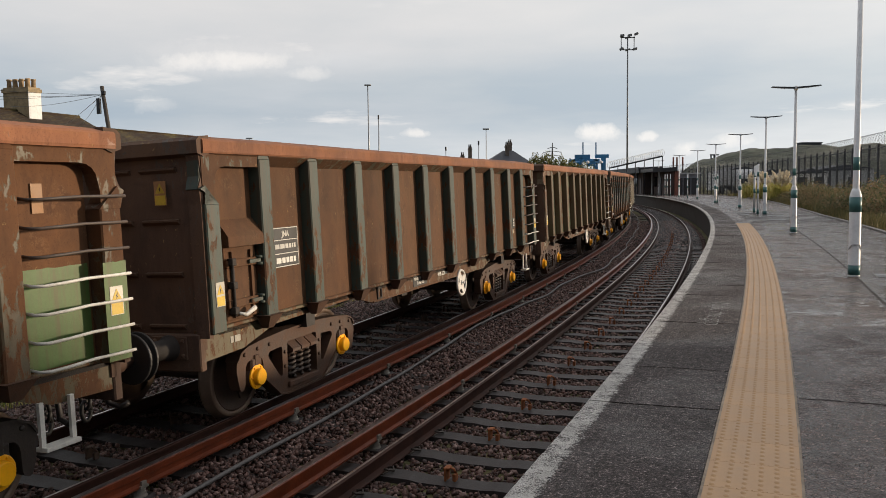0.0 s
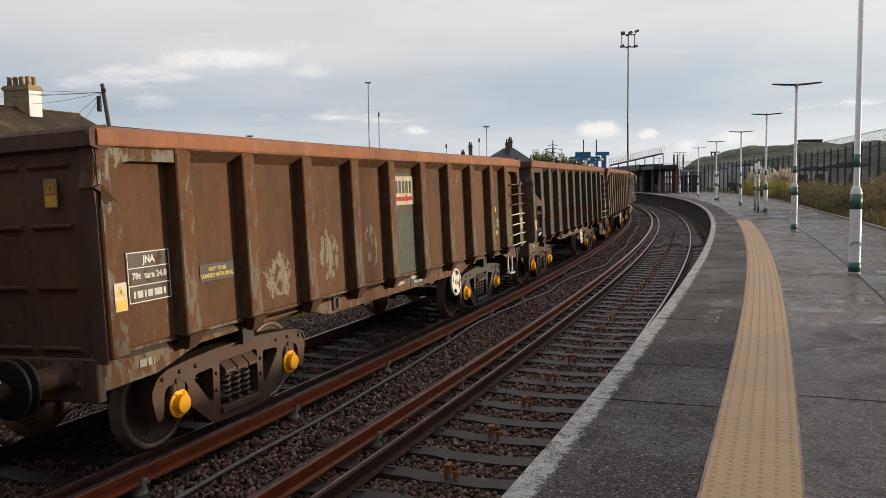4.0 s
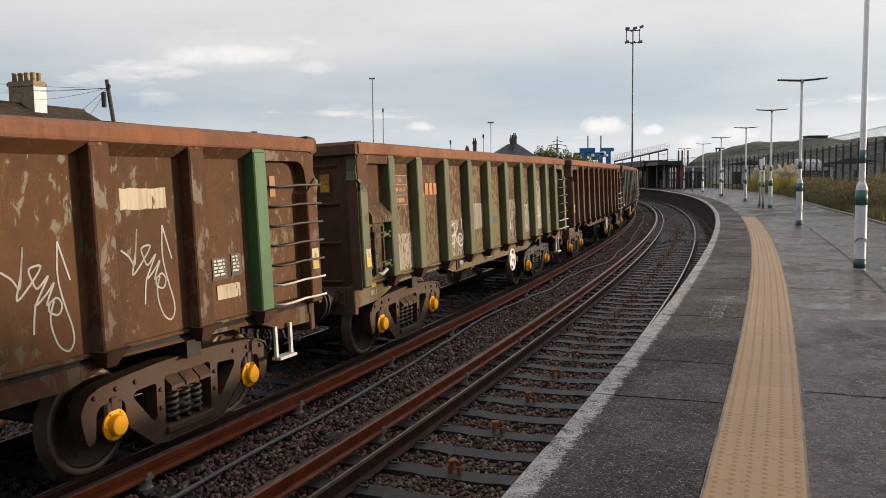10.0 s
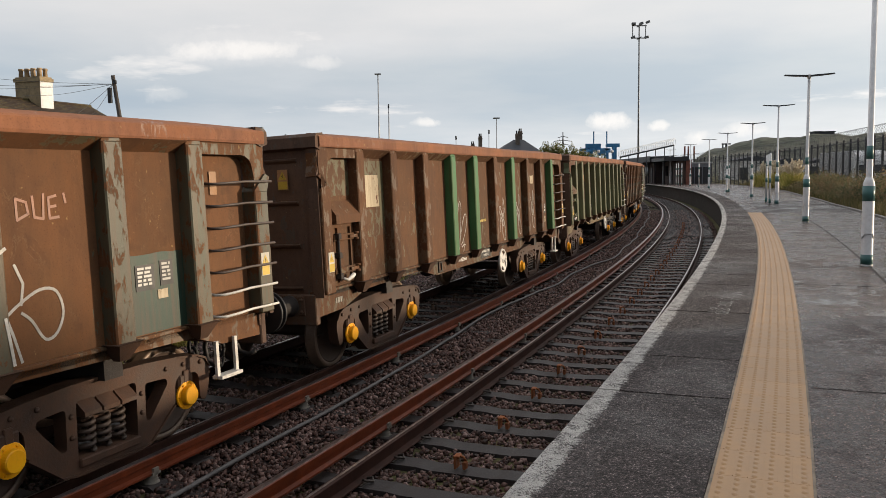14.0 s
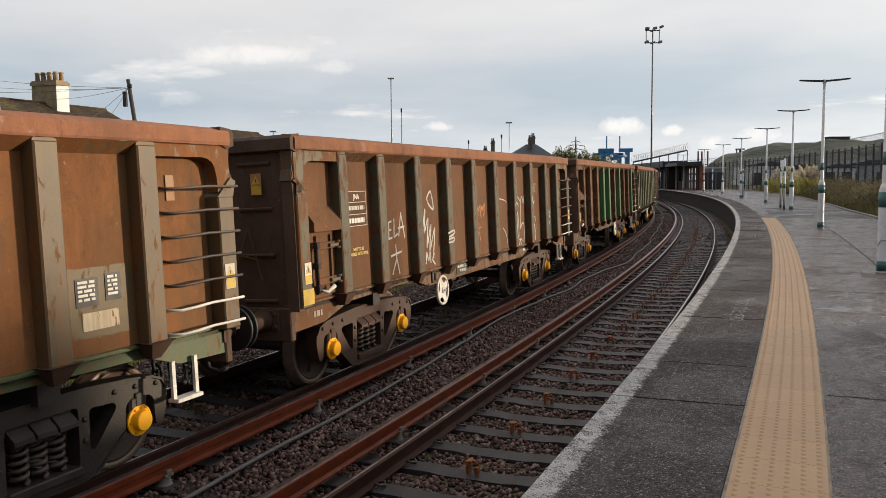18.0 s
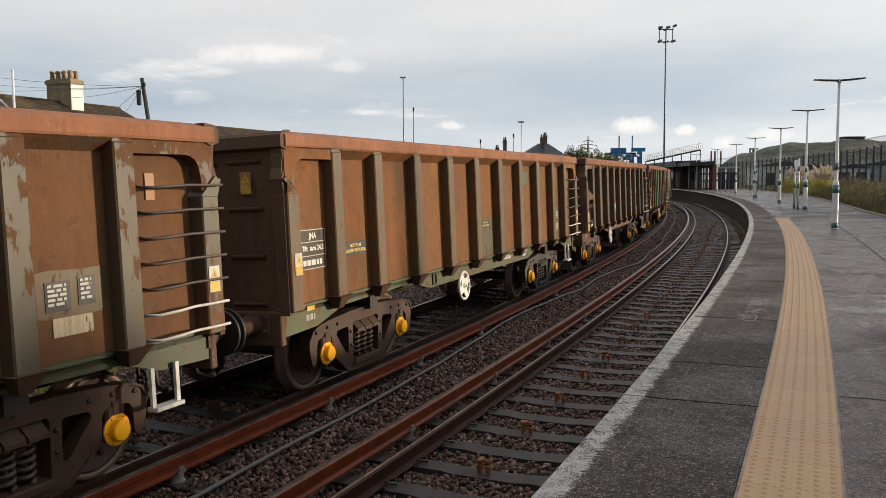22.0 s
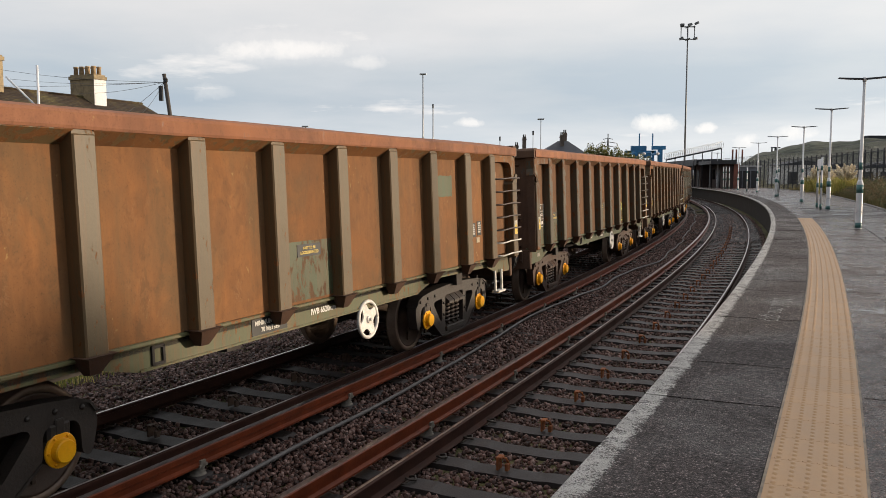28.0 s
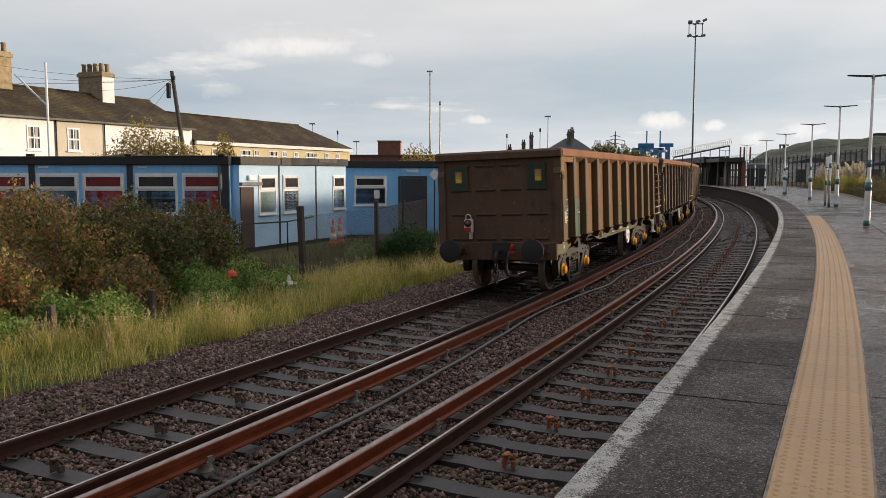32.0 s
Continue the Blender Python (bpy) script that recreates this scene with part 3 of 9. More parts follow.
def make_leaf(name, stops, trans=0.25, rough=0.55):
    k = Nodes(name)
    g = k.n.new("ShaderNodeNewGeometry")
    v = k.coords(kind="Object")
    f = k.math("ADD", k.math("MULTIPLY", g.outputs["Random Per Island"], 0.46), k.math("MULTIPLY", k.noise(v, 0.55, 4, 0.6), 0.32))
    f = k.math("ADD", f, k.math("MULTIPLY", k.noise(v, 4.5, 3, 0.6), 0.22))
    col = k.ramp(f, stops)
    m = k.done(col, rough, 0.0, spec=0.25)
    t = k.n.new("ShaderNodeBsdfTranslucent")
    k.l.new(col, t.inputs["Color"])
    ms = k.n.new("ShaderNodeMixShader")
    ms.inputs[0].default_value = trans
    out = k.n["Material Output"]
    k.l.new(k.bsdf.outputs[0], ms.inputs[1])
    k.l.new(t.outputs[0], ms.inputs[2])
    k.l.new(ms.outputs[0], out.inputs[0])
    return m


def make_ground():
    k = Nodes("rough_ground")
    v = k.coords(kind="Object")
    col = k.ramp(k.noise(v, 0.35, 6, 0.65), [(0.3, (0.046, 0.044, 0.022)), (0.5, (0.085, 0.080, 0.034)), (0.7, (0.14, 0.115, 0.060))])
    return k.done(col, 0.95, 0.0, k.noise(v, 9, 5), 0.08, 0.8, 0.2)


def make_glass():
    k = Nodes("window_glass")
    v = k.coords(kind="Object")
    return k.done(k.ramp(k.noise(v, 0.7, 2), [(0.4, (0.015, 0.018, 0.02)), (0.7, (0.04, 0.045, 0.05))]), 0.06, 0.0, spec=0.5)


MB = make_ballast_bed()
MSTONE = make_stone()
MTARMAC = make_tarmac("platform_tarmac", (0.110, 0.078, 0.069), 0.55, 88, sheen=(0.22, 0.66))
MPATCH = make_tarmac("tarmac_patch", (0.100, 0.078, 0.072), 0.8, 90, sheen=(0.16, 0.55), shift=(4, 2, 0))
MTARDARK = make_tarmac("new_tarmac", (0.058, 0.045, 0.042), 0.4, 90, sheen=(0.30, 0.70), shift=(2, 8, 0))
MTAROLD = make_tarmac("old_tarmac", (0.104, 0.078, 0.072), 0.75, 84, sheen=(0.20, 0.62), shift=(6, 1, 0))
MSLAB = make_tarmac("edge_slab", (0.094, 0.076, 0.072), 0.3, 105, sheen=(0.50, 0.80), shift=(9, 5, 0), edge=True)
MSTENCIL = make_faint_paint()
MTACT = plain("buff_tactile", (0.42, 0.248, 0.116), 0.55, scale=3, amount=0.18, bump=0.002, dirt=(0.30, 0.19, 0.10), vary=0.08)
MWALLP = plain("platform_brickwork", (0.038, 0.031, 0.028), 0.85, scale=4, amount=0.5, bump=0.02)
MMORTAR = plain("pale_mortar", (0.26, 0.21, 0.16), 0.85, scale=9, amount=0.6)
MKERB = plain("pale_kerb", (0.22, 0.21, 0.195), 0.75, scale=3, amount=0.4)
MSLEEP = make_sleeper()
MRAIL = make_rail("running_rail", (0.044, 0.015, 0.009), (0.50, 0.44, 0.42), 0.72)
MCOND = make_rail("conductor_rail", (0.150, 0.030, 0.009), (0.30, 0.25, 0.24), 0.50)
MRUSTCLIP = plain("rusty_bracket", (0.26, 0.080, 0.022), 0.75, scale=14, amount=0.5)
MCLIP = plain("spring_clip", (0.06, 0.045, 0.035), 0.6, scale=20, amount=0.5)
MCLIPB = plain("dull_bracket", (0.075, 0.042, 0.026), 0.7, scale=20, amount=0.5)
MPOT = plain("insulator_pot", (0.24, 0.215, 0.18), 0.5, scale=14, amount=0.5)
MCABLE = plain("grey_cable", (0.105, 0.098, 0.095), 0.6, scale=9, amount=0.4)
MGROUND = make_ground()
MGLASS = make_glass()
MWHITEP = plain("white_paint", (0.74, 0.75, 0.76), 0.42, scale=3, amount=0.12, bump=0.001)
MGREENP = plain("dark_green_band", (0.05, 0.155, 0.15), 0.42, scale=3, amount=0.2, bump=0.001)
MDARK = plain("dark_grey_metal", (0.032, 0.034, 0.038), 0.5, scale=5, amount=0.3)
MFENCE = plain("weathered_fence_steel", (0.035, 0.038, 0.045), 0.6, scale=5, amount=0.3)
MGALV = plain("galvanised_steel", (0.36, 0.37, 0.38), 0.45, 0.6, scale=8, amount=0.25)

# ---- ground and track bed ----


def band(s_list, prof, wob=0.0, seed=1):
    """A sheet along the curve with the cross profile (o, z), with slight unevenness."""
    rng = random.Random(seed)
    b = Build()
    n = len(prof)
    v = [P(s, o, z + (rng.uniform(-wob, wob) if 0 < j < n - 1 else 0)) for s in s_list for j, (o, z) in enumerate(prof)]
    f = [(i * n + j, i * n + j + 1, (i + 1) * n + j + 1, (i + 1) * n + j) for i in range(len(s_list) - 1) for j in range(n - 1)]
    return b.add(v, f, smooth=True)


def steps(a, b, d):
    k = max(1, int(round((b - a) / d)))
    return [a + (b - a) * i / k for i in range(k + 1)]


def make_land():
    # one sheet to the horizon: bed under the tracks, verge, then open land
    k = [-900, -400, -150, -60, -30, -16, -11, -9.0, -8.0, -7.2, -3.6, 0.15, 1.2, 4.0, 9.0, 20, 60, 200, 600]
    z = [-0.4, -0.4, -0.3, -0.3, -0.3, -0.3, -0.32, -0.36, -0.34, -0.22, -0.22, -0.22, -0.3, 0.85, 0.92, 0.9, 0.9, 0.9, 0.9]
    b = Build()
    ss = steps(-30, 260, 2.5)
    n = len(k)
    v = [P(s, max(o, -300), h) for s in ss for o, h in zip(k, z)]
    f = [(i * n + j, i * n + j + 1, (i + 1) * n + j + 1, (i + 1) * n + j) for i in range(len(ss) - 1) for j in range(n - 1)]
    b.add(v, f, smooth=True)
    for (x0, y0, x1, y1) in ((-3000, 260, 3000, 4000), (-3000, -3000, 3000, -60), (-3000, -60, -230, 260), (420, -60, 3000, 260)):
        b.add([(x0, y0, -0.6), (x1, y0, -0.6), (x1, y1, -0.6), (x0, y1, -0.6)], [(0, 1, 2, 3)])
    solid("ground", b, MGROUND, "rough grassy earth of the railway land", "ground", kind="structure")
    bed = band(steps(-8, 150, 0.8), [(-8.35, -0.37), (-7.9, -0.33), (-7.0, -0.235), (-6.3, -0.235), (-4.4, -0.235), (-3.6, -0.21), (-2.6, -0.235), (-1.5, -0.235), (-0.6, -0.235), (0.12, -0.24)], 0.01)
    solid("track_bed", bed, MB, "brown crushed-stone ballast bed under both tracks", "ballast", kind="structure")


make_land()


def stones(name, s0, s1, o0, o1, zf, per, size, seed, keep=None):
    rng = np.random.default_rng(seed)
    n = int((s1 - s0) * (o1 - o0) * per)
    s, o = rng.uniform(s0, s1, n), rng.uniform(o0, o1, n)
    if keep is not None:
        ok = keep(s, o)
        s, o = s[ok], o[ok]
        n = len(s)
    th = TH0 + s / RE
    ctr = np.stack([CX + (RE + o) * np.cos(th), CY + (RE + o) * np.sin(th), zf(o) + rng.uniform(-0.012, 0.022, n)], 1)
    cube = np.array([(-1, -1, -1), (1, -1, -1), (1, 1, -1), (-1, 1, -1), (-1, -1, 1), (1, -1, 1), (1, 1, 1), (-1, 1, 1)], float) * 0.62
    q = rng.normal(size=(n, 4))
    q /= np.linalg.norm(q, axis=1)[:, None]
    w, x, y, z = q.T
    R = np.stack([1 - 2 * (y * y + z * z), 2 * (x * y - z * w), 2 * (x * z + y * w), 2 * (x * y + z * w), 1 - 2 * (x * x + z * z), 2 * (y * z - x * w), 2 * (x * z - y * w), 2 * (y * z + x * w), 1 - 2 * (x * x + y * y)], 1).reshape(n, 3, 3)
    dim = rng.uniform(0.55, 1.15, (n, 1, 3)) * size * rng.uniform(0.7, 1.25, (n, 1, 1))
    loc = cube[None] * rng.uniform(0.55, 1.2, (n, 8, 3)) * dim
    vv = np.einsum("nij,nkj->nki", R, loc) + ctr[:, None]
    fc = np.array([(0, 3, 2, 1), (4, 5, 6, 7), (0, 1, 5, 4), (2, 3, 7, 6), (1, 2, 6, 5), (0, 4, 7, 3)])
    ff = (fc[None] + (np.arange(n) * 8)[:, None, None]).reshape(-1, 4)
    me = soup(name, vv.reshape(-1, 3), ff, 4)
    return solid(name, me, MSTONE, "loose crushed brown granite ballast stones between the sleepers", "ballast", kind="stuff")


def bed_height(o):
    return np.interp(o, [-8.4, -7.9, -7.0, -6.3, -4.4, -3.6, -2.6, -0.6, 0.1], [-0.37, -0.31, -0.215, -0.215, -0.215, -0.19, -0.215, -0.215, -0.22])


SLEEPER = 0.63
SLEEP_AT = {NEAR_TRACK: 6.78, FAR_TRACK: 4.87}


def off_sleepers(s, o):
    ok = np.ones(len(s), bool)
    for track, s0 in SLEEP_AT.items():
        on = np.abs(o - track) < 1.24
        ph = np.abs((s - s0 + SLEEPER / 2) % SLEEPER - SLEEPER / 2)
        ok &= ~(on & (ph < 0.125))
    return ok


stones("ballast_stones", -8.0, 2.0, -8.3, -0.05, bed_height, 110, 0.055, 8, off_sleepers)
stones("ballast_stones", 2.0, 17.0, -8.3, -0.05, bed_height, 640, 0.034, 5, off_sleepers)
stones("ballast_stones", 17.0, 34.0, -8.3, -0.05, bed_height, 330, 0.040, 6, off_sleepers)
stones("ballast_stones", 34.0, 60.0, -8.0, -0.05, bed_height, 90, 0.055, 7, off_sleepers)

# rails
RAIL = [(-0.070, -0.159), (0.070, -0.159), (0.070, -0.148), (0.012, -0.128), (0.010, -0.045), (0.036, -0.034), (0.036, -0.010), (0.028, -0.004), (0.013, 0.0), (-0.013, 0.0), (-0.028, -0.004), (-0.036, -0.010), (-0.036, -0.034), (-0.010, -0.045), (-0.012, -0.128), (-0.070, -0.148)]
COND = [(-0.062, -0.085), (0.062, -0.085), (0.062, -0.068), (0.028, -0.052), (0.026, -0.006), (0.042, 0.004), (0.042, 0.056), (0.034, 0.063), (0.016, 0.066), (-0.016, 0.066), (-0.034, 0.063), (-0.042, 0.056), (-0.042, 0.004), (-0.026, -0.006), (-0.028, -0.052), (-0.062, -0.068)]


def make_track(name, track, cond, label):
    t = thing(name, label, "railway track", kind="structure")
    for side in (-0.7535, 0.7535):
        part("rail", Build().sweep(RAIL, -10, 150, 0.8, track + side), MRAIL, t, "rolled steel running rail with a bright worn head")
    part("conductor_rail", Build().sweep(COND, -10, 150, 0.8, cond), MCOND, t, "red-rusted third rail for the traction current")
    sl = Build().prism([(-1.25, -0.30), (1.25, -0.30), (1.25, -0.19), (1.20, -0.168), (0.42, -0.168), (0.30, -0.182), (-0.30, -0.182), (-0.42, -0.168), (-1.20, -0.168), (-1.25, -0.19)], -0.115, 0.115, "y").mesh("sleeper")
    wide = Build().prism([(-1.25, -0.30), (1.72, -0.30), (1.72, -0.18), (1.20, -0.168), (-1.20, -0.168), (-1.25, -0.19)], -0.115, 0.115, "y").mesh("sleeper")
    clip = Build()
    for side in (-0.7535, 0.7535):
        for q in (-1, 1):
            x = side + q * 0.095
            clip.tube([(x - q * 0.03, 0.05, -0.14), (x + q * 0.02, 0.07, -0.135), (x + q * 0.05, 0.02, -0.15), (x + q * 0.02, -0.04, -0.13), (x - q * 0.03, -0.02, -0.132)], 0.012, 5)
        clip.box(side - 0.09, side + 0.09, -0.09, 0.09, -0.172, -0.158)
    clip = clip.mesh("rail_clip")
    rest = Build()
    s0, i = SLEEP_AT[track], -12
    flip = -1 if cond < track else 1
    while s0 + i * SLEEPER < 132:
        s = s0 + i * SLEEPER
        m = M(s, track)
        if i < 110:
            part("sleeper", sl, MSLEEP, t, at=m)
            if s < 34:
                part("rail_clip", clip, MCLIP, t, at=m)
        else:
            rest.prism([(-1.25, -0.30), (1.25, -0.30), (1.20, -0.168), (-1.20, -0.168)], -0.115, 0.115, "y", at=m)
        if i % 4 == 1 and s < 70:
            # end of a longer sleeper that carries the third rail, with its insulator
            x0 = 1.26
            part("sleeper_end", Build().box(x0 * flip if flip > 0 else -1.75, 1.75 if flip > 0 else -x0, -0.115, 0.115, -0.30, -0.175), MSLEEP, t, at=m)
            pot = Build().lathe([(-0.18, 0.075), (-0.165, 0.08), (-0.155, 0.06), (-0.14, 0.07), (-0.128, 0.055), (-0.115, 0.065), (-0.088, 0.05)], 14, "z")
            pot.box(-0.075, 0.075, -0.05, 0.05, -0.088, -0.066)
            pot.box(0.05, 0.075, -0.03, 0.03, -0.09, -0.03)
            pot.box(-0.075, -0.05, -0.03, 0.03, -0.09, -0.03)
            part("insulator", pot, MPOT, t, "pale weathered ceramic insulator pot", at=M(s, cond))
        i += 1
    part("sleeper_run", rest, MSLEEP, t)["kind"] = "stuff"
    return t


CONDN, CONDF = -2.596, -3.944
make_track("track_near_platform", NEAR_TRACK, CONDN, "curved main track beside the platform, rusty rails on concrete sleepers")
make_track("track_train", FAR_TRACK, CONDF, "curved second track with dark concrete sleepers and a red conductor rail")


def track_bracket():
    t = thing("sleeper_bracket", "small rust-orange steel bracket bolted to a sleeper", "rail bracket", "brackets along the track")
    part("stand", Build().box(-0.05, -0.028, -0.05, 0.05, -0.168, -0.045, 0.005).box(-0.055, 0.0, -0.045, 0.045, -0.065, -0.042, 0.004), MRUSTCLIP, t)
    part("pin", Build().tube([(-0.01, 0.0, -0.05), (0.03, 0.0, -0.06), (0.045, 0.02, -0.10)], 0.012, 6).box(0.025, 0.06, -0.03, 0.03, -0.168, -0.10, 0.005), MRUSTCLIP, t)
    return t


br = track_bracket()
first = True
for i in range(0, 30):
    m = M(6.78 + i * 2 * SLEEPER, NEAR_TRACK - 0.03)
    if first:
        br.matrix_basis, first = m, False
    else:
        copy_thing(br, m)
for i in range(-1, 20):
    for ob in copy_thing(br, M(4.87 + 2 * i * SLEEPER, FAR_TRACK - 0.02)).children:
        own(ob, MCLIPB)

# the loose cable that lies between the tracks
cb = [P(s, float(np.interp(s, [0, 5, 7, 9, 11.2, 14.4, 16, 18.5, 23, 25.5, 32, 40, 75], [-3.40, -3.46, -3.51, -3.54, -3.66, -3.80, -3.85, -3.6, -3.5, -3.15, -3.2, -3.4, -3.4])) + (0.0 if s < 12 else 0.035 * math.sin(s * 0.8) + 0.025 * math.sin(s * 1.7)), -0.125 + 0.008 * math.sin(s * 2.2)) for s in steps(0, 75, 0.4)]
solid("trackside_cable", Build().tube(cb, 0.023, 7), MCABLE, "grey cable lying loosely on the ballast", "cable")

# ---- platform ----
plat = thing("platform", "curved station platform with a brick face and damp tarmac", "platform", kind="structure")
PB = [(-30, 4.62), (26, 4.6), (38, 4.55), (53, 5.2), (64, 6.0), (76, 6.9), (90, 7.3), (150, 7.5)]


def back_edge(s):
    for (a, x), (b, y) in zip(PB, PB[1:]):
        if s <= b:
            return x + (y - x) * (s - a) / (b - a)
    return PB[-1][1]


part("platform_wall", Build().sweep([(0.18, -0.4), (0.34, -0.4), (0.34, 0.9), (0.18, 0.9)], -12, 150, 0.8), MWALLP, plat, "sooty dark brick face below the platform edge")
part("overhang", Build().sweep([(0.06, 0.90), (0.34, 0.90), (0.34, 0.955), (0.06, 0.955)], -12, 150, 0.8), MWALLP, plat)
b = Build()
ss = steps(-12, 150, 0.75)
v = []
for s in ss:
    for o in (1.345, 2.2, 3.3, back_edge(s)):
        v.append(P(s, o, PLAT))
b.add(v, [(i * 4 + j, i * 4 + j + 1, i * 4 + j + 5, i * 4 + j + 4) for i in range(len(ss) - 1) for j in range(3)])
part("tarmac_surface", b, MTARMAC, plat, "dark damp tarmac with a wet sheen")
part("tarmac_surface", Build().sweep([(0.86, PLAT - 0.002), (1.36, PLAT - 0.002), (1.36, PLAT - 0.05), (0.86, PLAT - 0.05)], 31.2, 150, 0.8), MTARMAC, plat)
part("strip_bed", Build().sweep([(0.868, PLAT - 0.003), (1.35, PLAT - 0.003), (1.35, PLAT - 0.05), (0.868, PLAT - 0.05)], -12, 31.2, 0.8), MMORTAR, plat)
b = Build()
for s, s2 in zip(ss, ss[1:]):
    o, o2 = back_edge(s), back_edge(s2)
    b.add([P(s, o, PLAT - 0.3), P(s, o, PLAT + 0.05), P(s, o + 0.13, PLAT + 0.05), P(s, o + 0.13, PLAT - 0.3), P(s2, o2, PLAT - 0.3), P(s2, o2, PLAT + 0.05), P(s2, o2 + 0.13, PLAT + 0.05), P(s2, o2 + 0.13, PLAT - 0.3)], [(0, 1, 5, 4), (1, 2, 6, 5), (2, 3, 7, 6)])
part("back_kerb", b, MKERB, plat, "pale concrete kerb along the back of the platform")
for s0, s1, o0, o1, mat, lab in ((31.3, 43.0, 1.38, 4.5, MTARDARK, "newer darker tarmac"), (25.2, 31.26, 1.66, 2.45, MPATCH, "paler worn patch of tarmac"), (5.0, 31.26, 2.485, 4.5, MTAROLD, "older strip of tarmac, damp"), (43.05, 60.0, 1.5, 2.6, MPATCH, "paler worn patch of tarmac")):
    part("tarmac_patch", Build().sweep([(o0, PLAT - 0.01), (o0, PLAT + 0.004), (o1, PLAT + 0.004), (o1, PLAT - 0.01)], s0, s1, 0.8), mat, plat, lab)
part("joint", Build().sweep([(2.45, PLAT - 0.01), (2.45, PLAT + 0.0025), (2.487, PLAT + 0.0025), (2.487, PLAT - 0.01)], 5, 31.2, 0.8), MWALLP, plat)
rng = random.Random(31)
for s in (6.07, 11.6, 17.3, 23.0):
    b = Build()
    for k in range(9):
        o = 1.36 + k * 0.12
        ds = rng.uniform(-0.012, 0.012)
        b.sweep([(o, PLAT - 0.01), (o, PLAT + 0.003), (o + 0.125, PLAT + 0.003), (o + 0.125, PLAT - 0.01)], s + ds, s + ds + rng.uniform(0.008, 0.022), 0.05)
    part("joint", b, MWALLP, plat)


def edge_slabs():
    rng = random.Random(8)
    L = 1.155
    os_ = [0.012, 0.14, 0.28, 0.42, 0.56, 0.70, 0.865]

    def crack():
        # a joint that has crumbled into a wandering line
        a, w = rng.uniform(-0.03, 0.03), []
        for o in os_:
            a += rng.uniform(-0.016, 0.016)
            w.append((a, rng.uniform(0.002, 0.010)))
        return w
    last = crack()
    for i in range(-9, 130):
        s, nxt, h = 4.38 + i * L, crack(), rng.uniform(-0.003, 0.003)
        b, v = Build(), []
        for z, d in ((PLAT + h, 0.0), (PLAT - 0.055, 0.0)):
            for j, o in enumerate(os_):
                n = 3
                lo, hi = s + last[j][0] + last[j][1], s + L + nxt[j][0] - nxt[j][1]
                v += [P(lo + (hi - lo) * q / n, o, z) for q in range(n + 1)]
        m, n = len(os_), 4
        f = [(j * n + q, j * n + q + 1, (j + 1) * n + q + 1, (j + 1) * n + q) for j in range(m - 1) for q in range(n - 1)]
        k = m * n
        rim = [q for q in range(n)] + [j * n + n - 1 for j in range(1, m)] + [(m - 1) * n + q for q in range(n - 2, -1, -1)] + [j * n for j in range(m - 2, 0, -1)]
        f += [(a, c, c + k, a + k) for a, c in zip(rim, rim[1:] + rim[:1])]
        b.add(v, f)
        # rounded nose of the edge
        b.sweep([(0.0, PLAT - 0.055), (0.0, PLAT + h - 0.013), (0.013, PLAT + h), (0.013, PLAT - 0.055)], s + last[0][0] + 0.006, s + L + nxt[0][0] - 0.006, L / 3)
        part("edge_slab", b, MSLAB, plat)
        last = nxt


edge_slabs()
gap = solid("platform_lettering", words("Mind the gap", 0.33, -0.006), MSTENCIL, "faint white stencilled warning painted on the edge slabs", "lettering", kind="")
gap.matrix_basis = M(9.75, 0.62, PLAT + 0.007) @ Matrix.Rotation(radians(-90), 4, "Z")


def tactile_tile():
    b = Build()
    w, L = 0.447, 0.398
    b.box(-w / 2, w / 2, 0.0005, L + 0.001, -0.03, 0.0, 0.0015)
    for r in range(13):
        x = -w / 2 + 0.018 + r * (w - 0.036) / 12
        if r % 2 == 0:
            b.box(x - 0.003, x + 0.003, 0.006, L - 0.006, -0.004, 0.0022)
    for cx in range(6):
        for ry in range(6):
            x, y = -w / 2 + 0.037 + cx * 0.0745, 0.033 + ry * 0.0664
            rx, ryy, h, v, n = 0.015, 0.023, 0.006, [], 8
            for k in range(n):
                a = 2 * math.pi * k / n
                v.append((x + rx * math.cos(a), y + ryy * math.sin(a), 0.0))
            for k in range(n):
                a = 2 * math.pi * k / n
                v.append((x + rx * 0.6 * math.cos(a), y + ryy * 0.6 * math.sin(a), h))
            b.add(v, [(k, (k + 1) % n, n + (k + 1) % n, n + k) for k in range(n)] + [tuple(range(n, 2 * n))], smooth=True)
    return b.mesh("tactile_tile")


tt = tactile_tile()
s = -11.8
while s < 31.0:
    part("tactile_tile", tt, MTACT, plat, at=M(s, 1.107, PLAT + 0.002))
    s += 0.4 * RE / (RE + 1.107)

# cast covers set into the surface
def cover(s, o, w, l, n):
    t = thing("drain_cover", "flat grey cast-iron cover with raised bars in the platform", "drain cover", at=M(s, o, PLAT + 0.007))
    part("plate", Build().box(-w / 2, w / 2, -l / 2, l / 2, -0.01, 0.004, 0.002), MKERB, t)
    for i in range(n):
        y = -l / 2 + (i + 0.5) * l / n
        part("raised_bar", Build().box(-w / 2 + 0.02, w / 2 - 0.02, y - l / n * 0.22, y + l / n * 0.22, 0.004, 0.009, 0.002), MGALV, t)


cover(14.2, 3.05, 0.6, 0.5, 6)
cover(34.1, 2.5, 0.62, 0.5, 6)
cover(38.0, 2.75, 0.72, 0.4, 6)


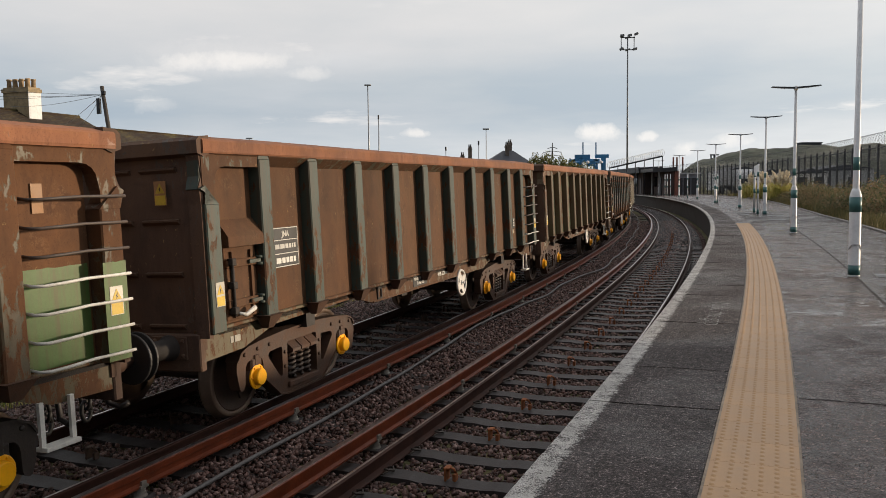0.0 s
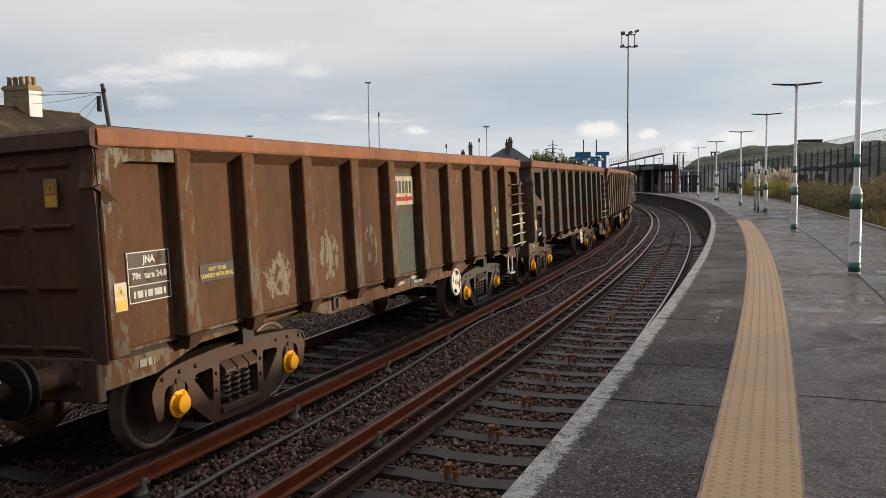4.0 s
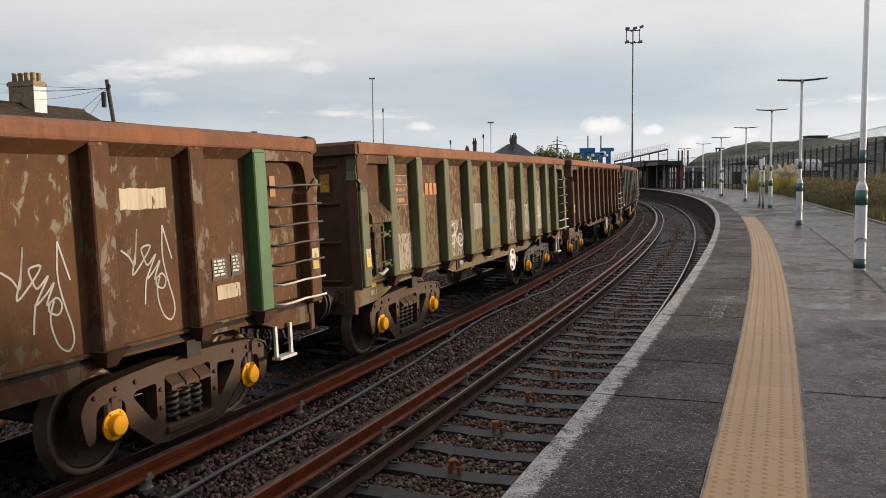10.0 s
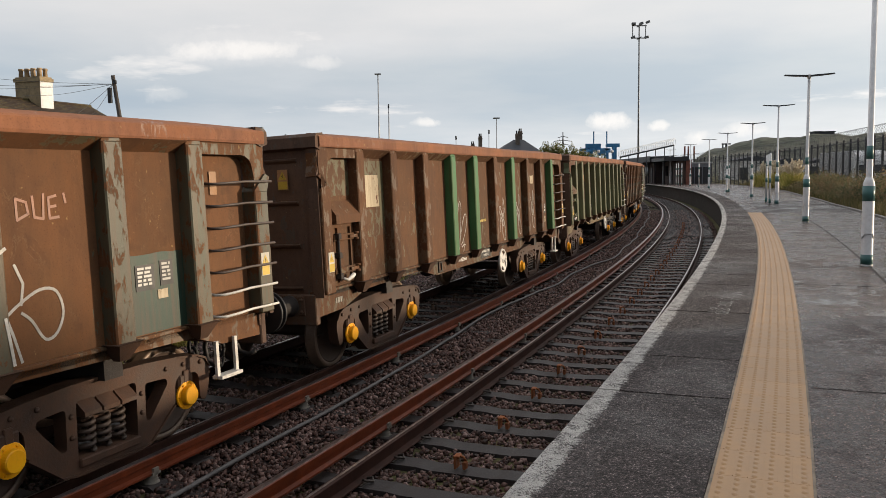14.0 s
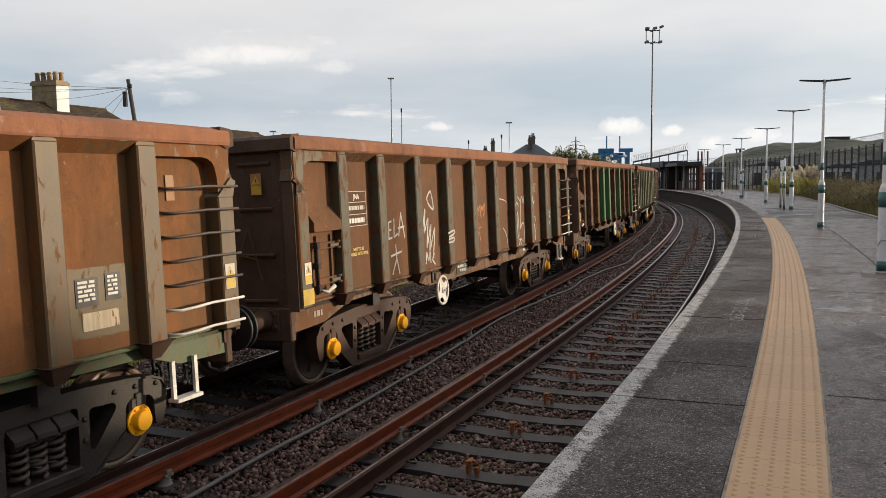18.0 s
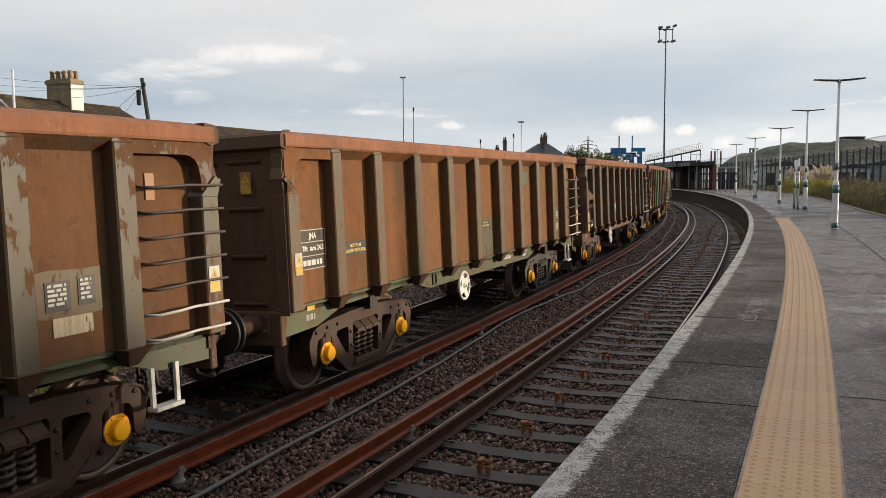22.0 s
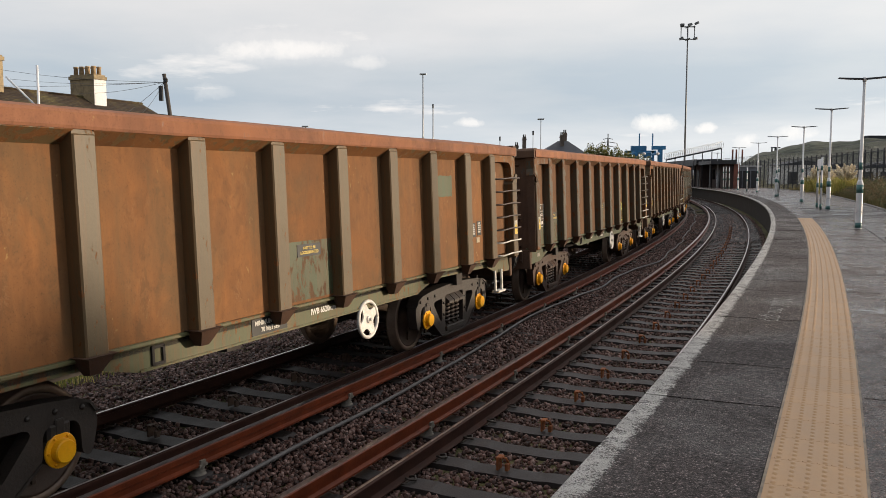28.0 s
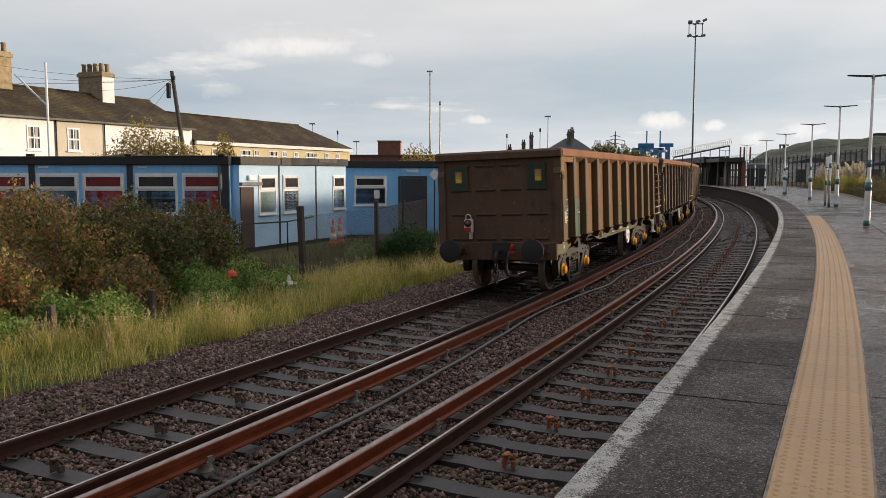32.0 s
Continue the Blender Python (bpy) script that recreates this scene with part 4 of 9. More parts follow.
def lamp_post(tall=0.0):
    t = thing("platform_lamp", "white tapered lamp column with green bands and two flat arms", "lamp post", "lamps along the platform")
    part("base_column", Build().lathe([(0.0, 0.092), (0.02, 0.086), (1.25, 0.086), (1.31, 0.072), (1.36, 0.050)], 18, "z"), MWHITEP, t)
    part("base_band", Build().lathe([(0.03, 0.089), (0.18, 0.089)], 18, "z"), MGREENP, t, "dark green band")
    part("base_band", Build().lathe([(1.00, 0.089), (1.23, 0.089)], 18, "z"), MGREENP, t, "dark green band")
    part("shaft", Build().lathe([(1.30, 0.050), (1.36, 0.048), (4.02 + tall, 0.036)], 14, "z"), MWHITEP, t)
    part("shaft_band", Build().lathe([(1.64, 0.050), (1.84, 0.049)], 14, "z"), MGREENP, t, "dark green band")
    part("cap", Build().lathe([(4.00, 0.05), (4.10, 0.05), (4.12, 0.03)], 12, "z"), MWHITEP, t, at=Matrix.Translation((0, 0, tall)))
    for q in (-1, 1):
        a = Build()
        a.prism([(q * 0.03, 4.045), (q * 0.03, 4.09), (q * 0.22, 4.10), (q * 0.64, 4.125), (q * 0.66, 4.10), (q * 0.24, 4.06)], -0.07, 0.07, "y")
        arm = part("arm", a, MDARK, t, "flat dark lamp head on an arm", at=Matrix.Translation((0, 0, tall)))
        part("diffuser", Build().prism([(q * 0.28, 4.062), (q * 0.62, 4.096), (q * 0.62, 4.090), (q * 0.28, 4.056)], -0.055, 0.055, "y"), MWHITEP, arm)
    part("base_strap", Build().tube([(-0.09, -0.02, 0.42), (-0.05, -0.095, 0.5), (0.05, -0.095, 0.5), (0.09, -0.02, 0.42)], 0.008, 5), MGALV, t)
    return t


LAMPS = [(25.41, 2.27, 0.04), (38.7, 2.42, 0.20), (49.1, 2.20, 0.03), (60.7, 1.88, 0.02), (75.5, 2.24, 0.15), (86.7, 2.08, 0.12), (104.0, 2.6, 0.05)]
lamp_post(0.9).matrix_basis = M(14.08, 2.44, PLAT, 4)
for s, o, tall in LAMPS:
    lamp_post(tall).matrix_basis = M(s, o, PLAT, 4)

# ---- the train ----
PITCH, HALF = 13.36, 5.045
PERIOD = (7.47511250145981, 103.24049182175152, -86.78749648544347, 331.2048869865442, -570.9209300813171, 479.9752157276228, -153.8128173569363)
WHEEL_R = 0.46
BODY_W = 1.30
END = {-1: -6.20, 1: 5.97}  # the two ends of the body
RIBS = [-5.14, -4.13, -2.97, -1.79, -0.66, 0.50, 1.67, 2.80, 3.95, 4.92]


def travel(t):
    return sum(c * (t / 32) ** i for i, c in enumerate(PERIOD))


MBOGIE = plain("bogie_brown", (0.068, 0.031, 0.016), 0.75, scale=7, amount=0.45, bump=0.006, dirt=(0.03, 0.02, 0.015))
MBOGIEB = plain("bogie_black", (0.030, 0.023, 0.019), 0.6, scale=7, amount=0.45, bump=0.006, dirt=(0.07, 0.045, 0.03))
MCAP = plain("yellow_axle_cap", (1.0, 0.45, 0.004), 0.4, scale=8, amount=0.12, bump=0.001, dirt=(0.72, 0.33, 0.01))
MSPRING = plain("spring_steel", (0.07, 0.048, 0.036), 0.6, scale=12, amount=0.4)
MWHEEL = plain("wheel_steel", (0.066, 0.041, 0.029), 0.6, 0.15, scale=6, amount=0.4, bump=0.003)
MTYRE = plain("worn_tyre", (0.17, 0.115, 0.082), 0.45, 0.15, scale=6, amount=0.3, bump=0.001)
MUNDER = plain("underframe_dark", (0.035, 0.028, 0.024), 0.8, scale=6, amount=0.4, bump=0.006)
MINSIDE = plain("rusted_inside", (0.12, 0.055, 0.03), 0.9, scale=3, amount=0.5, bump=0.01)
MGREY = plain("bar_steel", (0.62, 0.60, 0.55), 0.5, 0.0, scale=9, amount=0.35)
MRUNG = plain("dark_rung", (0.07, 0.05, 0.04), 0.6, scale=9, amount=0.35)
MWHEELW = plain("white_handwheel", (0.70, 0.67, 0.62), 0.5, scale=6, amount=0.3, bump=0.001, dirt=(0.3, 0.2, 0.12))
MSIGNW = plain("white_sign", (0.58, 0.54, 0.45), 0.5, scale=7, amount=0.2, bump=0.0005)
MSIGNY = plain("yellow_sign", (0.60, 0.40, 0.04), 0.5, scale=7, amount=0.25, bump=0.0005)
MSIGNK = plain("black_plate", (0.018, 0.018, 0.018), 0.55, scale=7, amount=0.3, bump=0.0005)
MPLATEB = plain("brown_plate", (0.085, 0.042, 0.026), 0.6, scale=7, amount=0.35)
MSIGNO = plain("orange_label", (0.38, 0.19, 0.075), 0.6, scale=7, amount=0.3, bump=0.0005)
MLETTER = plain("white_lettering", (0.62, 0.60, 0.55), 0.6, scale=9, amount=0.3, bump=0.0005)
MFADED = plain("faded_lettering", (0.40, 0.37, 0.31), 0.65, scale=9, amount=0.4, bump=0.0005)
MSPRAYP = plain("pale_pink_spray", (0.42, 0.23, 0.16), 0.7, scale=9, amount=0.35, bump=0.0005)
MLETTERY = plain("yellow_lettering", (0.62, 0.45, 0.10), 0.6, scale=9, amount=0.3, bump=0.0005)
MSPRAY = plain("white_spray", (0.58, 0.56, 0.52), 0.7, scale=9, amount=0.35, bump=0.0005)
MSPRAYY = plain("lime_spray", (0.46, 0.50, 0.06), 0.7, scale=9, amount=0.35, bump=0.0005)
MSPRAYO = plain("orange_spray", (0.55, 0.24, 0.09), 0.7, scale=9, amount=0.55, bump=0.0005)
MRED = plain("red_lamp", (0.42, 0.02, 0.02), 0.3, scale=6, amount=0.2, bump=0.0005)
MBUFFER = plain("greasy_black", (0.014, 0.014, 0.015), 0.62, scale=8, amount=0.3)
MHOSE = plain("hose_rubber", (0.025, 0.022, 0.022), 0.6, scale=9, amount=0.3)

MPALEP = flaking("worn_cream_label", (0.52, 0.44, 0.30), (0.20, 0.10, 0.05), (0.15, 0.07, 0.04), 0.25, (3, 1, 2))
MPATCH_W = flaking("flaking_white_block", (0.36, 0.32, 0.26), (0.125, 0.058, 0.028), (0.10, 0.046, 0.024), 0.33, (5, 2, 8))
MPATCH_V = flaking("half_lost_white", (0.32, 0.29, 0.24), (0.125, 0.058, 0.028), (0.10, 0.046, 0.024), 0.37, (3, 7, 8), grain=13)
MPATCH_G = flaking("grey_green_block", (0.072, 0.092, 0.046), (0.15, 0.080, 0.038), (0.11, 0.06, 0.030), 0.36, (7, 4, 1))
MPATCH_M = flaking("mossy_old_paint", (0.066, 0.076, 0.040), (0.135, 0.066, 0.030), (0.110, 0.054, 0.026), 0.40, (1, 3, 7), top=0.08)
MPATCH_K = flaking("thin_olive_paint", (0.128, 0.118, 0.062), (0.130, 0.066, 0.032), (0.104, 0.052, 0.026), 0.46, (4, 1, 6))
MPATCH_O = flaking("olive_block", (0.112, 0.082, 0.036), (0.17, 0.080, 0.034), (0.13, 0.066, 0.03), 0.34, (2, 9, 1))
MPATCH_D = flaking("dark_green_block", (0.022, 0.052, 0.036), (0.13, 0.060, 0.035), (0.10, 0.045, 0.03), 0.18, (1, 6, 3))
MPATCH_L = flaking("fresh_green_block", (0.085, 0.150, 0.040), (0.13, 0.060, 0.035), (0.10, 0.045, 0.03), 0.10, (8, 6, 3))
MSCRAPE = flaking("scraped_primer", (0.180, 0.165, 0.100), (0.125, 0.058, 0.024), (0.098, 0.044, 0.019), 0.52, (6, 3, 9))
MPATCH_S = flaking("dull_plate_paint", (0.050, 0.042, 0.030), (0.12, 0.066, 0.036), (0.09, 0.05, 0.03), 0.25, (9, 3, 4))
MPATCH_T = flaking("teal_block", (0.045, 0.125, 0.085), (0.13, 0.080, 0.045), (0.10, 0.055, 0.03), 0.15, (4, 4, 3))

CACHE = {}


def cached(key, maker):
    if key not in CACHE:
        CACHE[key] = maker().mesh(key.split("|")[0])
    return CACHE[key]


def make_panel(y0, y1):
    b = Build()
    # pressed sheet between two ribs, with a sloped soffit under the rim
    ys = [y0, y0 + 0.04, (y0 + y1) / 2, y1 - 0.04, y1]
    x0 = BODY_W - 0.10
    prof = [(x0, 1.17), (x0, 1.24), (x0, 2.0), (x0, 2.735), (x0 + 0.13, 2.83), (x0 - 0.03, 2.83), (x0 - 0.04, 1.17)]
    v, m = [], len(prof)
    for y in ys:
        v += [(x, y, z) for x, z in prof]
    f = [(i * m + j, i * m + (j + 1) % m, (i + 1) * m + (j + 1) % m, (i + 1) * m + j) for i in range(len(ys) - 1) for j in range(m)]
    f += [tuple(range(m)), tuple(range(len(v) - m, len(v)))]
    return b.add(v, f)


def make_soffit(y0, y1):
    """Sloped underside of the rim between two ribs."""
    x0 = BODY_W - 0.10
    return Build().prism([(x0 + 0.002, 2.728), (x0 + 0.134, 2.826), (x0 + 0.134, 2.838), (x0 + 0.002, 2.838)], y0, y1, "y")


def make_rib():
    b = Build()
    x0, x1, w = BODY_W - 0.10, BODY_W + 0.037, 0.105
    # folded channel, splayed at the foot into a bracket
    b.prism([(-w, 1.17), (w, 1.17), (w, 2.80), (w - 0.015, 2.845), (-w + 0.015, 2.845), (-w, 2.80)], x0, x1 - 0.012, "x")
    b.add([(x1 - 0.012, -w, 1.17), (x1 - 0.012, w, 1.17), (x1 - 0.012, w, 2.80), (x1 - 0.012, -w, 2.80), (x1, -w + 0.014, 1.18), (x1, w - 0.014, 1.18), (x1, w - 0.014, 2.79), (x1, -w + 0.014, 2.79)],
          [(0, 1, 5, 4), (1, 2, 6, 5), (2, 3, 7, 6), (3, 0, 4, 7), (4, 5, 6, 7)])
    return b


def make_rib_foot():
    b, w = Build(), 0.12
    return b.add([(1.18, -w, 1.165), (1.37, -w, 1.165), (1.37, w, 1.165), (1.18, w, 1.165), (1.22, -0.05, 1.03), (1.29, -0.05, 1.03), (1.29, 0.05, 1.03), (1.22, 0.05, 1.03), (1.18, -w - 0.03, 1.178), (1.385, -w - 0.03, 1.178), (1.385, w + 0.03, 1.178), (1.18, w + 0.03, 1.178)],
                 [(4, 5, 6, 7), (0, 1, 5, 4), (1, 2, 6, 5), (2, 3, 7, 6), (3, 0, 4, 7), (8, 9, 10, 11), (0, 1, 9, 8), (1, 2, 10, 9), (2, 3, 11, 10), (3, 0, 8, 11)])


def make_rim():
    # folded cap rail along the top of a side
    b = Build()
    prof = [(1.20, 2.83), (1.345, 2.83), (1.352, 2.85), (1.352, 2.945), (1.335, 2.965), (1.24, 3.0), (1.19, 3.0), (1.17, 2.98), (1.17, 2.83)]
    ys = [-6.18 + 12.13 * i / 12 for i in range(13)]
    m = len(prof)
    rng = random.Random(3)
    v = [(x, y, z + rng.uniform(-0.006, 0.006)) for y in ys for x, z in prof]
    f = [(i * m + j, i * m + (j + 1) % m, (i + 1) * m + (j + 1) % m, (i + 1) * m + j) for i in range(12) for j in range(m)] + [tuple(range(m)), tuple(range(len(v) - m, len(v)))]
    return b.add(v, f)


def make_corner(q):
    """Corner post: full face below, a chamfered notch at the shoulder, then a thinner head under the rim. q: -1 rear, 1 front."""
    b = Build()
    y0, y1 = END[q] - q * 0.225, END[q] - q * 0.01
    lo, hi = min(y0, y1), max(y0, y1)
    b.box(1.17, 1.345, lo, hi, 1.13, 2.36, 0.012)
    b.prism([(lo, 2.355), (hi, 2.355), (y1 + q * 0.05, 2.50), (y1 - q * 0.02, 2.53), (y0 + q * 0.05, 2.40)], 1.17, 1.34, "x")
    b.prism([(y1 + q * 0.05, 2.50), (y1 - q * 0.06, 2.50), (y1 - q * 0.12, 2.62), (y1 - q * 0.14, 2.84), (y1 + q * 0.01, 2.84), (y1 + q * 0.01, 2.62)], 1.17, 1.30, "x")
    return b


def make_corner_gusset(q):
    """Plate under the rim of an end bay, with a curved cut beside the corner."""
    outline = [(0.0, 2.84), (0.95, 2.84), (0.95, 2.715), (0.36, 2.715), (0.29, 2.705), (0.235, 2.675), (0.20, 2.63), (0.185, 2.57), (0.17, 2.50), (0.17, 2.40), (0.02, 2.40), (0.0, 2.55)]
    return Build().prism([(END[q] - q * (d + 0.02), z) for d, z in outline], 1.19, 1.318, "x")


def make_end_wall(q):
    b = Build()
    y = END[q] - q * 0.04
    b.box(-1.20, 1.20, min(y, y - q * 0.05), max(y, y - q * 0.05), 0.98, 2.98)
    return b


def make_end_press(q):
    """One pressed stiffening fold of the end wall."""
    y = END[q] - q * 0.04
    out = y + q * 0.035
    return Build().prism([(y, -0.035), (out, -0.004), (out, 0.012), (y, 0.02)], 0.0, 0.42, "x")


def make_end_cap(q):
    b = Build()
    y = END[q] - q * 0.01
    b.prism([(y - q * 0.12, 3.0), (y + q * 0.02, 2.985), (y + q * 0.06, 2.95), (y + q * 0.06, 2.83), (y - q * 0.04, 2.80), (y - q * 0.12, 2.83)], -1.335, 1.335, "x")
    return b


def make_end_cheek(q):
    b = Build()
    y = END[q] - q * 0.02
    return b.prism([(y - q * 0.03, 1.1), (y + q * 0.03, 1.1), (y + q * 0.03, 2.36), (y + q * 0.05, 2.52), (y - q * 0.0, 2.62), (y + q * 0.03, 2.84), (y - q * 0.03, 2.84)], 1.17, 1.31, "x")


def make_sole():
    # fish-bellied sole bar
    b = Build()
    pl = [(-6.18, 0.86), (-5.5, 0.88), (-4.9, 1.03), (-3.0, 1.06), (-2.45, 0.92), (2.45, 0.92), (3.0, 1.06), (4.9, 1.03), (5.3, 0.90), (5.95, 0.88), (5.95, 1.17), (-6.18, 1.17)]
    b.prism(pl, 1.14, 1.18, "x")
    b.box(1.10, 1.225, -6.18, 5.95, 1.13, 1.168, 0.008)
    b.prism([(-2.45, 0.92), (2.45, 0.92), (2.45, 0.94), (-2.45, 0.94)], 1.06, 1.195, "x")
    return b


def make_frame():
    b = Build()
    b.box(-1.18, 1.18, -5.9, 5.9, 1.08, 1.17)
    b.box(-0.28, -0.12, -5.6, 5.6, 0.80, 1.10)
    b.box(0.12, 0.28, -5.6, 5.6, 0.80, 1.10)
    for y in (-4.0, -1.2, 1.2, 4.0):
        b.box(-1.1, 1.1, y - 0.1, y + 0.1, 0.86, 1.09)
    b.lathe([(-0.9, 0.0), (-0.9, 0.16), (0.1, 0.16), (0.1, 0.0)], 14, "y", at=Matrix.Translation((0.3, 0.2, 0.86)))
    b.box(-0.9, -0.5, -0.5, 0.5, 0.74, 0.98, 0.02)
    return b


def make_headstock(q):
    b = Build()
    y = END[q] - q * 0.07
    b.box(-1.20, 1.20, min(y, y + q * 0.09), max(y, y + q * 0.09), 0.78, 1.14, 0.012)
    for x in (-0.86, 0.86):
        b.box(x - 0.2, x + 0.2, min(y + q * 0.09, y + q * 0.11), max(y + q * 0.09, y + q * 0.11), 0.90, 1.12, 0.005)
        for bx in (-0.16, 0.16):
            for bz in (0.94, 1.08):
                b.lathe([(0.0, 0.022), (q * 0.02, 0.02)], 6, "y", at=Matrix.Translation((x + bx, y + q * 0.11, bz)))
    return b


def make_buffer(q):
    b = Build()
    y = END[q] + q * 0.03
    b.lathe([(y, 0.125), (y + q * 0.03, 0.125), (y + q * 0.06, 0.10), (y + q * 0.30, 0.095), (y + q * 0.31, 0.075), (y + q * 0.48, 0.07)], 18, "y")
    return b


def make_buffer_head(q):
    y = END[q] + q * 0.03
    return Build().lathe([(y + q * 0.46, 0.07), (y + q * 0.50, 0.16), (y + q * 0.515, 0.225), (y + q * 0.52, 0.232), (y + q * 0.54, 0.232), (y + q * 0.546, 0.226), (y + q * 0.552, 0.19), (y + q * 0.562, 0.10), (y + q * 0.566, 0.0)], 30, "y", smooth=False)


def make_coupler(q):
    b = Build()
    y = END[q] + q * 0.01
    b.tube([(0, y, 0.95), (0, y + q * 0.15, 0.95), (0, y + q * 0.25, 0.88), (0, y + q * 0.26, 0.74)], 0.045, 8)
    for k in range(3):
        z = 0.74 - k * 0.12
        ring = [(0.06 * math.cos(a) if k % 2 else 0.0, y + q * 0.25 + (0 if k % 2 else 0.06 * math.cos(a)), z - 0.08 + 0.10 * math.sin(a)) for a in [i * math.pi / 5 for i in range(11)]]
        b.tube(ring, 0.02, 6)
    b.box(-0.16, 0.16, min(y - q * 0.05, y + q * 0.02), max(y - q * 0.05, y + q * 0.02), 0.82, 1.12, 0.01)
    return b


def make_hose(q):
    y = END[q] + q * 0.03
    return Build().tube([(0.30, y, 1.00), (0.30, y + q * 0.14, 1.0), (0.27, y + q * 0.2, 0.88), (0.20, y + q * 0.2, 0.66), (0.24, y + q * 0.18, 0.50), (0.36, y + q * 0.16, 0.46), (0.44, y + q * 0.14, 0.5)], 0.028, 8)


def make_rung(q):
    return Build().tube([(1.20, q * 5.10, 0.006), (1.30, q * 5.11, -0.008), (1.365, q * 5.16, -0.010), (1.385, q * 5.32, -0.003), (1.375, q * 5.55, 0.006), (1.385, q * 5.80, 0.003), (1.385, q * 5.97, 0.003)], 0.013, 7)


def make_step(q):
    b = Build()
    for y in (q * 5.16, q * 5.44):
        b.box(1.20, 1.23, y - 0.02, y + 0.02, 0.60, 0.95)
    b.box(1.16, 1.28, min(q * 5.14, q * 5.46), max(q * 5.14, q * 5.46), 0.585, 0.62, 0.005)
    return b


def make_hatch_box(q):
    """Sloped hopper housing above the end hatch."""
    b = Build()
    y0, y1 = sorted((q * 5.86, q * 5.25))
    b.prism([(1.19, 1.93), (1.335, 1.93), (1.335, 2.03), (1.21, 2.20), (1.19, 2.20)], y0, y1, "y")
    return b


def make_hatch(q):
    b = Build()
    y0, y1 = sorted((q * 5.82, q * 5.27))
    b.box(1.20, 1.235, y0, y1, 1.20, 1.92, 0.006)
    for z in (1.36, 1.76):
        b.box(1.235, 1.27, y0 - 0.0, y1 + 0.0, z - 0.04, z + 0.04, 0.006)
    b.box(1.235, 1.262, y0 + 0.10, y0 + 0.13, 1.22, 1.88)
    b.box(1.235, 1.262, y1 - 0.13, y1 - 0.10, 1.22, 1.88)
    return b


def make_hinge(q, z):
    b = Build()
    y = q * 5.27
    for dz in (-0.035, 0.035):
        b.lathe([(z + dz - 0.014, 0.04), (z + dz + 0.014, 0.04)], 10, "z", at=Matrix.Translation((1.275, y, 0)))
    b.box(1.24, 1.30, min(y, y + q * 0.2), max(y, y + q * 0.2), z - 0.02, z + 0.02, 0.004)
    return b


def make_latch(q):
    b = Build()
    y = q * 5.76
    b.tube([(1.29, y, 1.25), (1.29, y, 1.80)], 0.018, 7)
    for z in (1.30, 1.55, 1.78):
        b.box(1.25, 1.32, y - 0.035, y + 0.035, z - 0.035, z + 0.035, 0.006)
    return b


def make_lever(q):
    return Build().tube([(1.31, q * 5.72, 1.27), (1.32, q * 5.62, 1.24), (1.32, q * 5.46, 1.29)], 0.022, 7, radii=[0.016, 0.022, 0.026])


def make_handwheel():
    """Pressed wheel: a round rim and a flat web with four rounded openings beside the rim."""
    b = Build()
    n, R0 = 32, 0.215
    b.tube([(0.0, R0 * math.cos(2 * math.pi * i / n), R0 * math.sin(2 * math.pi * i / n)) for i in range(n + 1)], 0.024, 8)
    b.lathe([(-0.03, 0.045), (0.03, 0.045), (0.035, 0.022), (0.06, 0.02), (0.062, 0.0)], 14, "x", smooth=False)
    m, pts = 96, []
    for i in range(m):
        a = 2 * math.pi * i / m
        d = abs((a * 4 / (2 * math.pi)) % 1.0 - 0.5) * 2  # 0 in the middle of an opening, 1 in the middle of an arm
        bite = math.sqrt(max(0.0, 1 - (d / 0.62) ** 2))
        r = R0 * (0.96 - 0.42 * bite)
        pts.append((r * math.cos(a + 0.5), r * math.sin(a + 0.5)))
    b.plate(pts, [], -0.008, 0.010)
    return b


def make_bolster():
    b = Build()
    b.box(-1.0, 1.0, -0.20, 0.20, 0.50, 0.80, 0.02)
    b.lathe([(0.78, 0.25), (0.84, 0.25)], 18, "z")
    return b


def rounded(poly, r, n=4):
    """The outline with its corners rounded off."""
    out = []
    for p, c, q in zip(poly[-1:] + poly[:-1], poly, poly[1:] + poly[:1]):
        c, u, w = Vector(c), Vector(p) - Vector(c), Vector(q) - Vector(c)
        a = c + u.normalized() * min(r, u.length * 0.45)
        b = c + w.normalized() * min(r, w.length * 0.45)
        out += [tuple(a.lerp(c, t).lerp(c.lerp(b, t), t)) for t in (i / n for i in range(n + 1))]
    return out


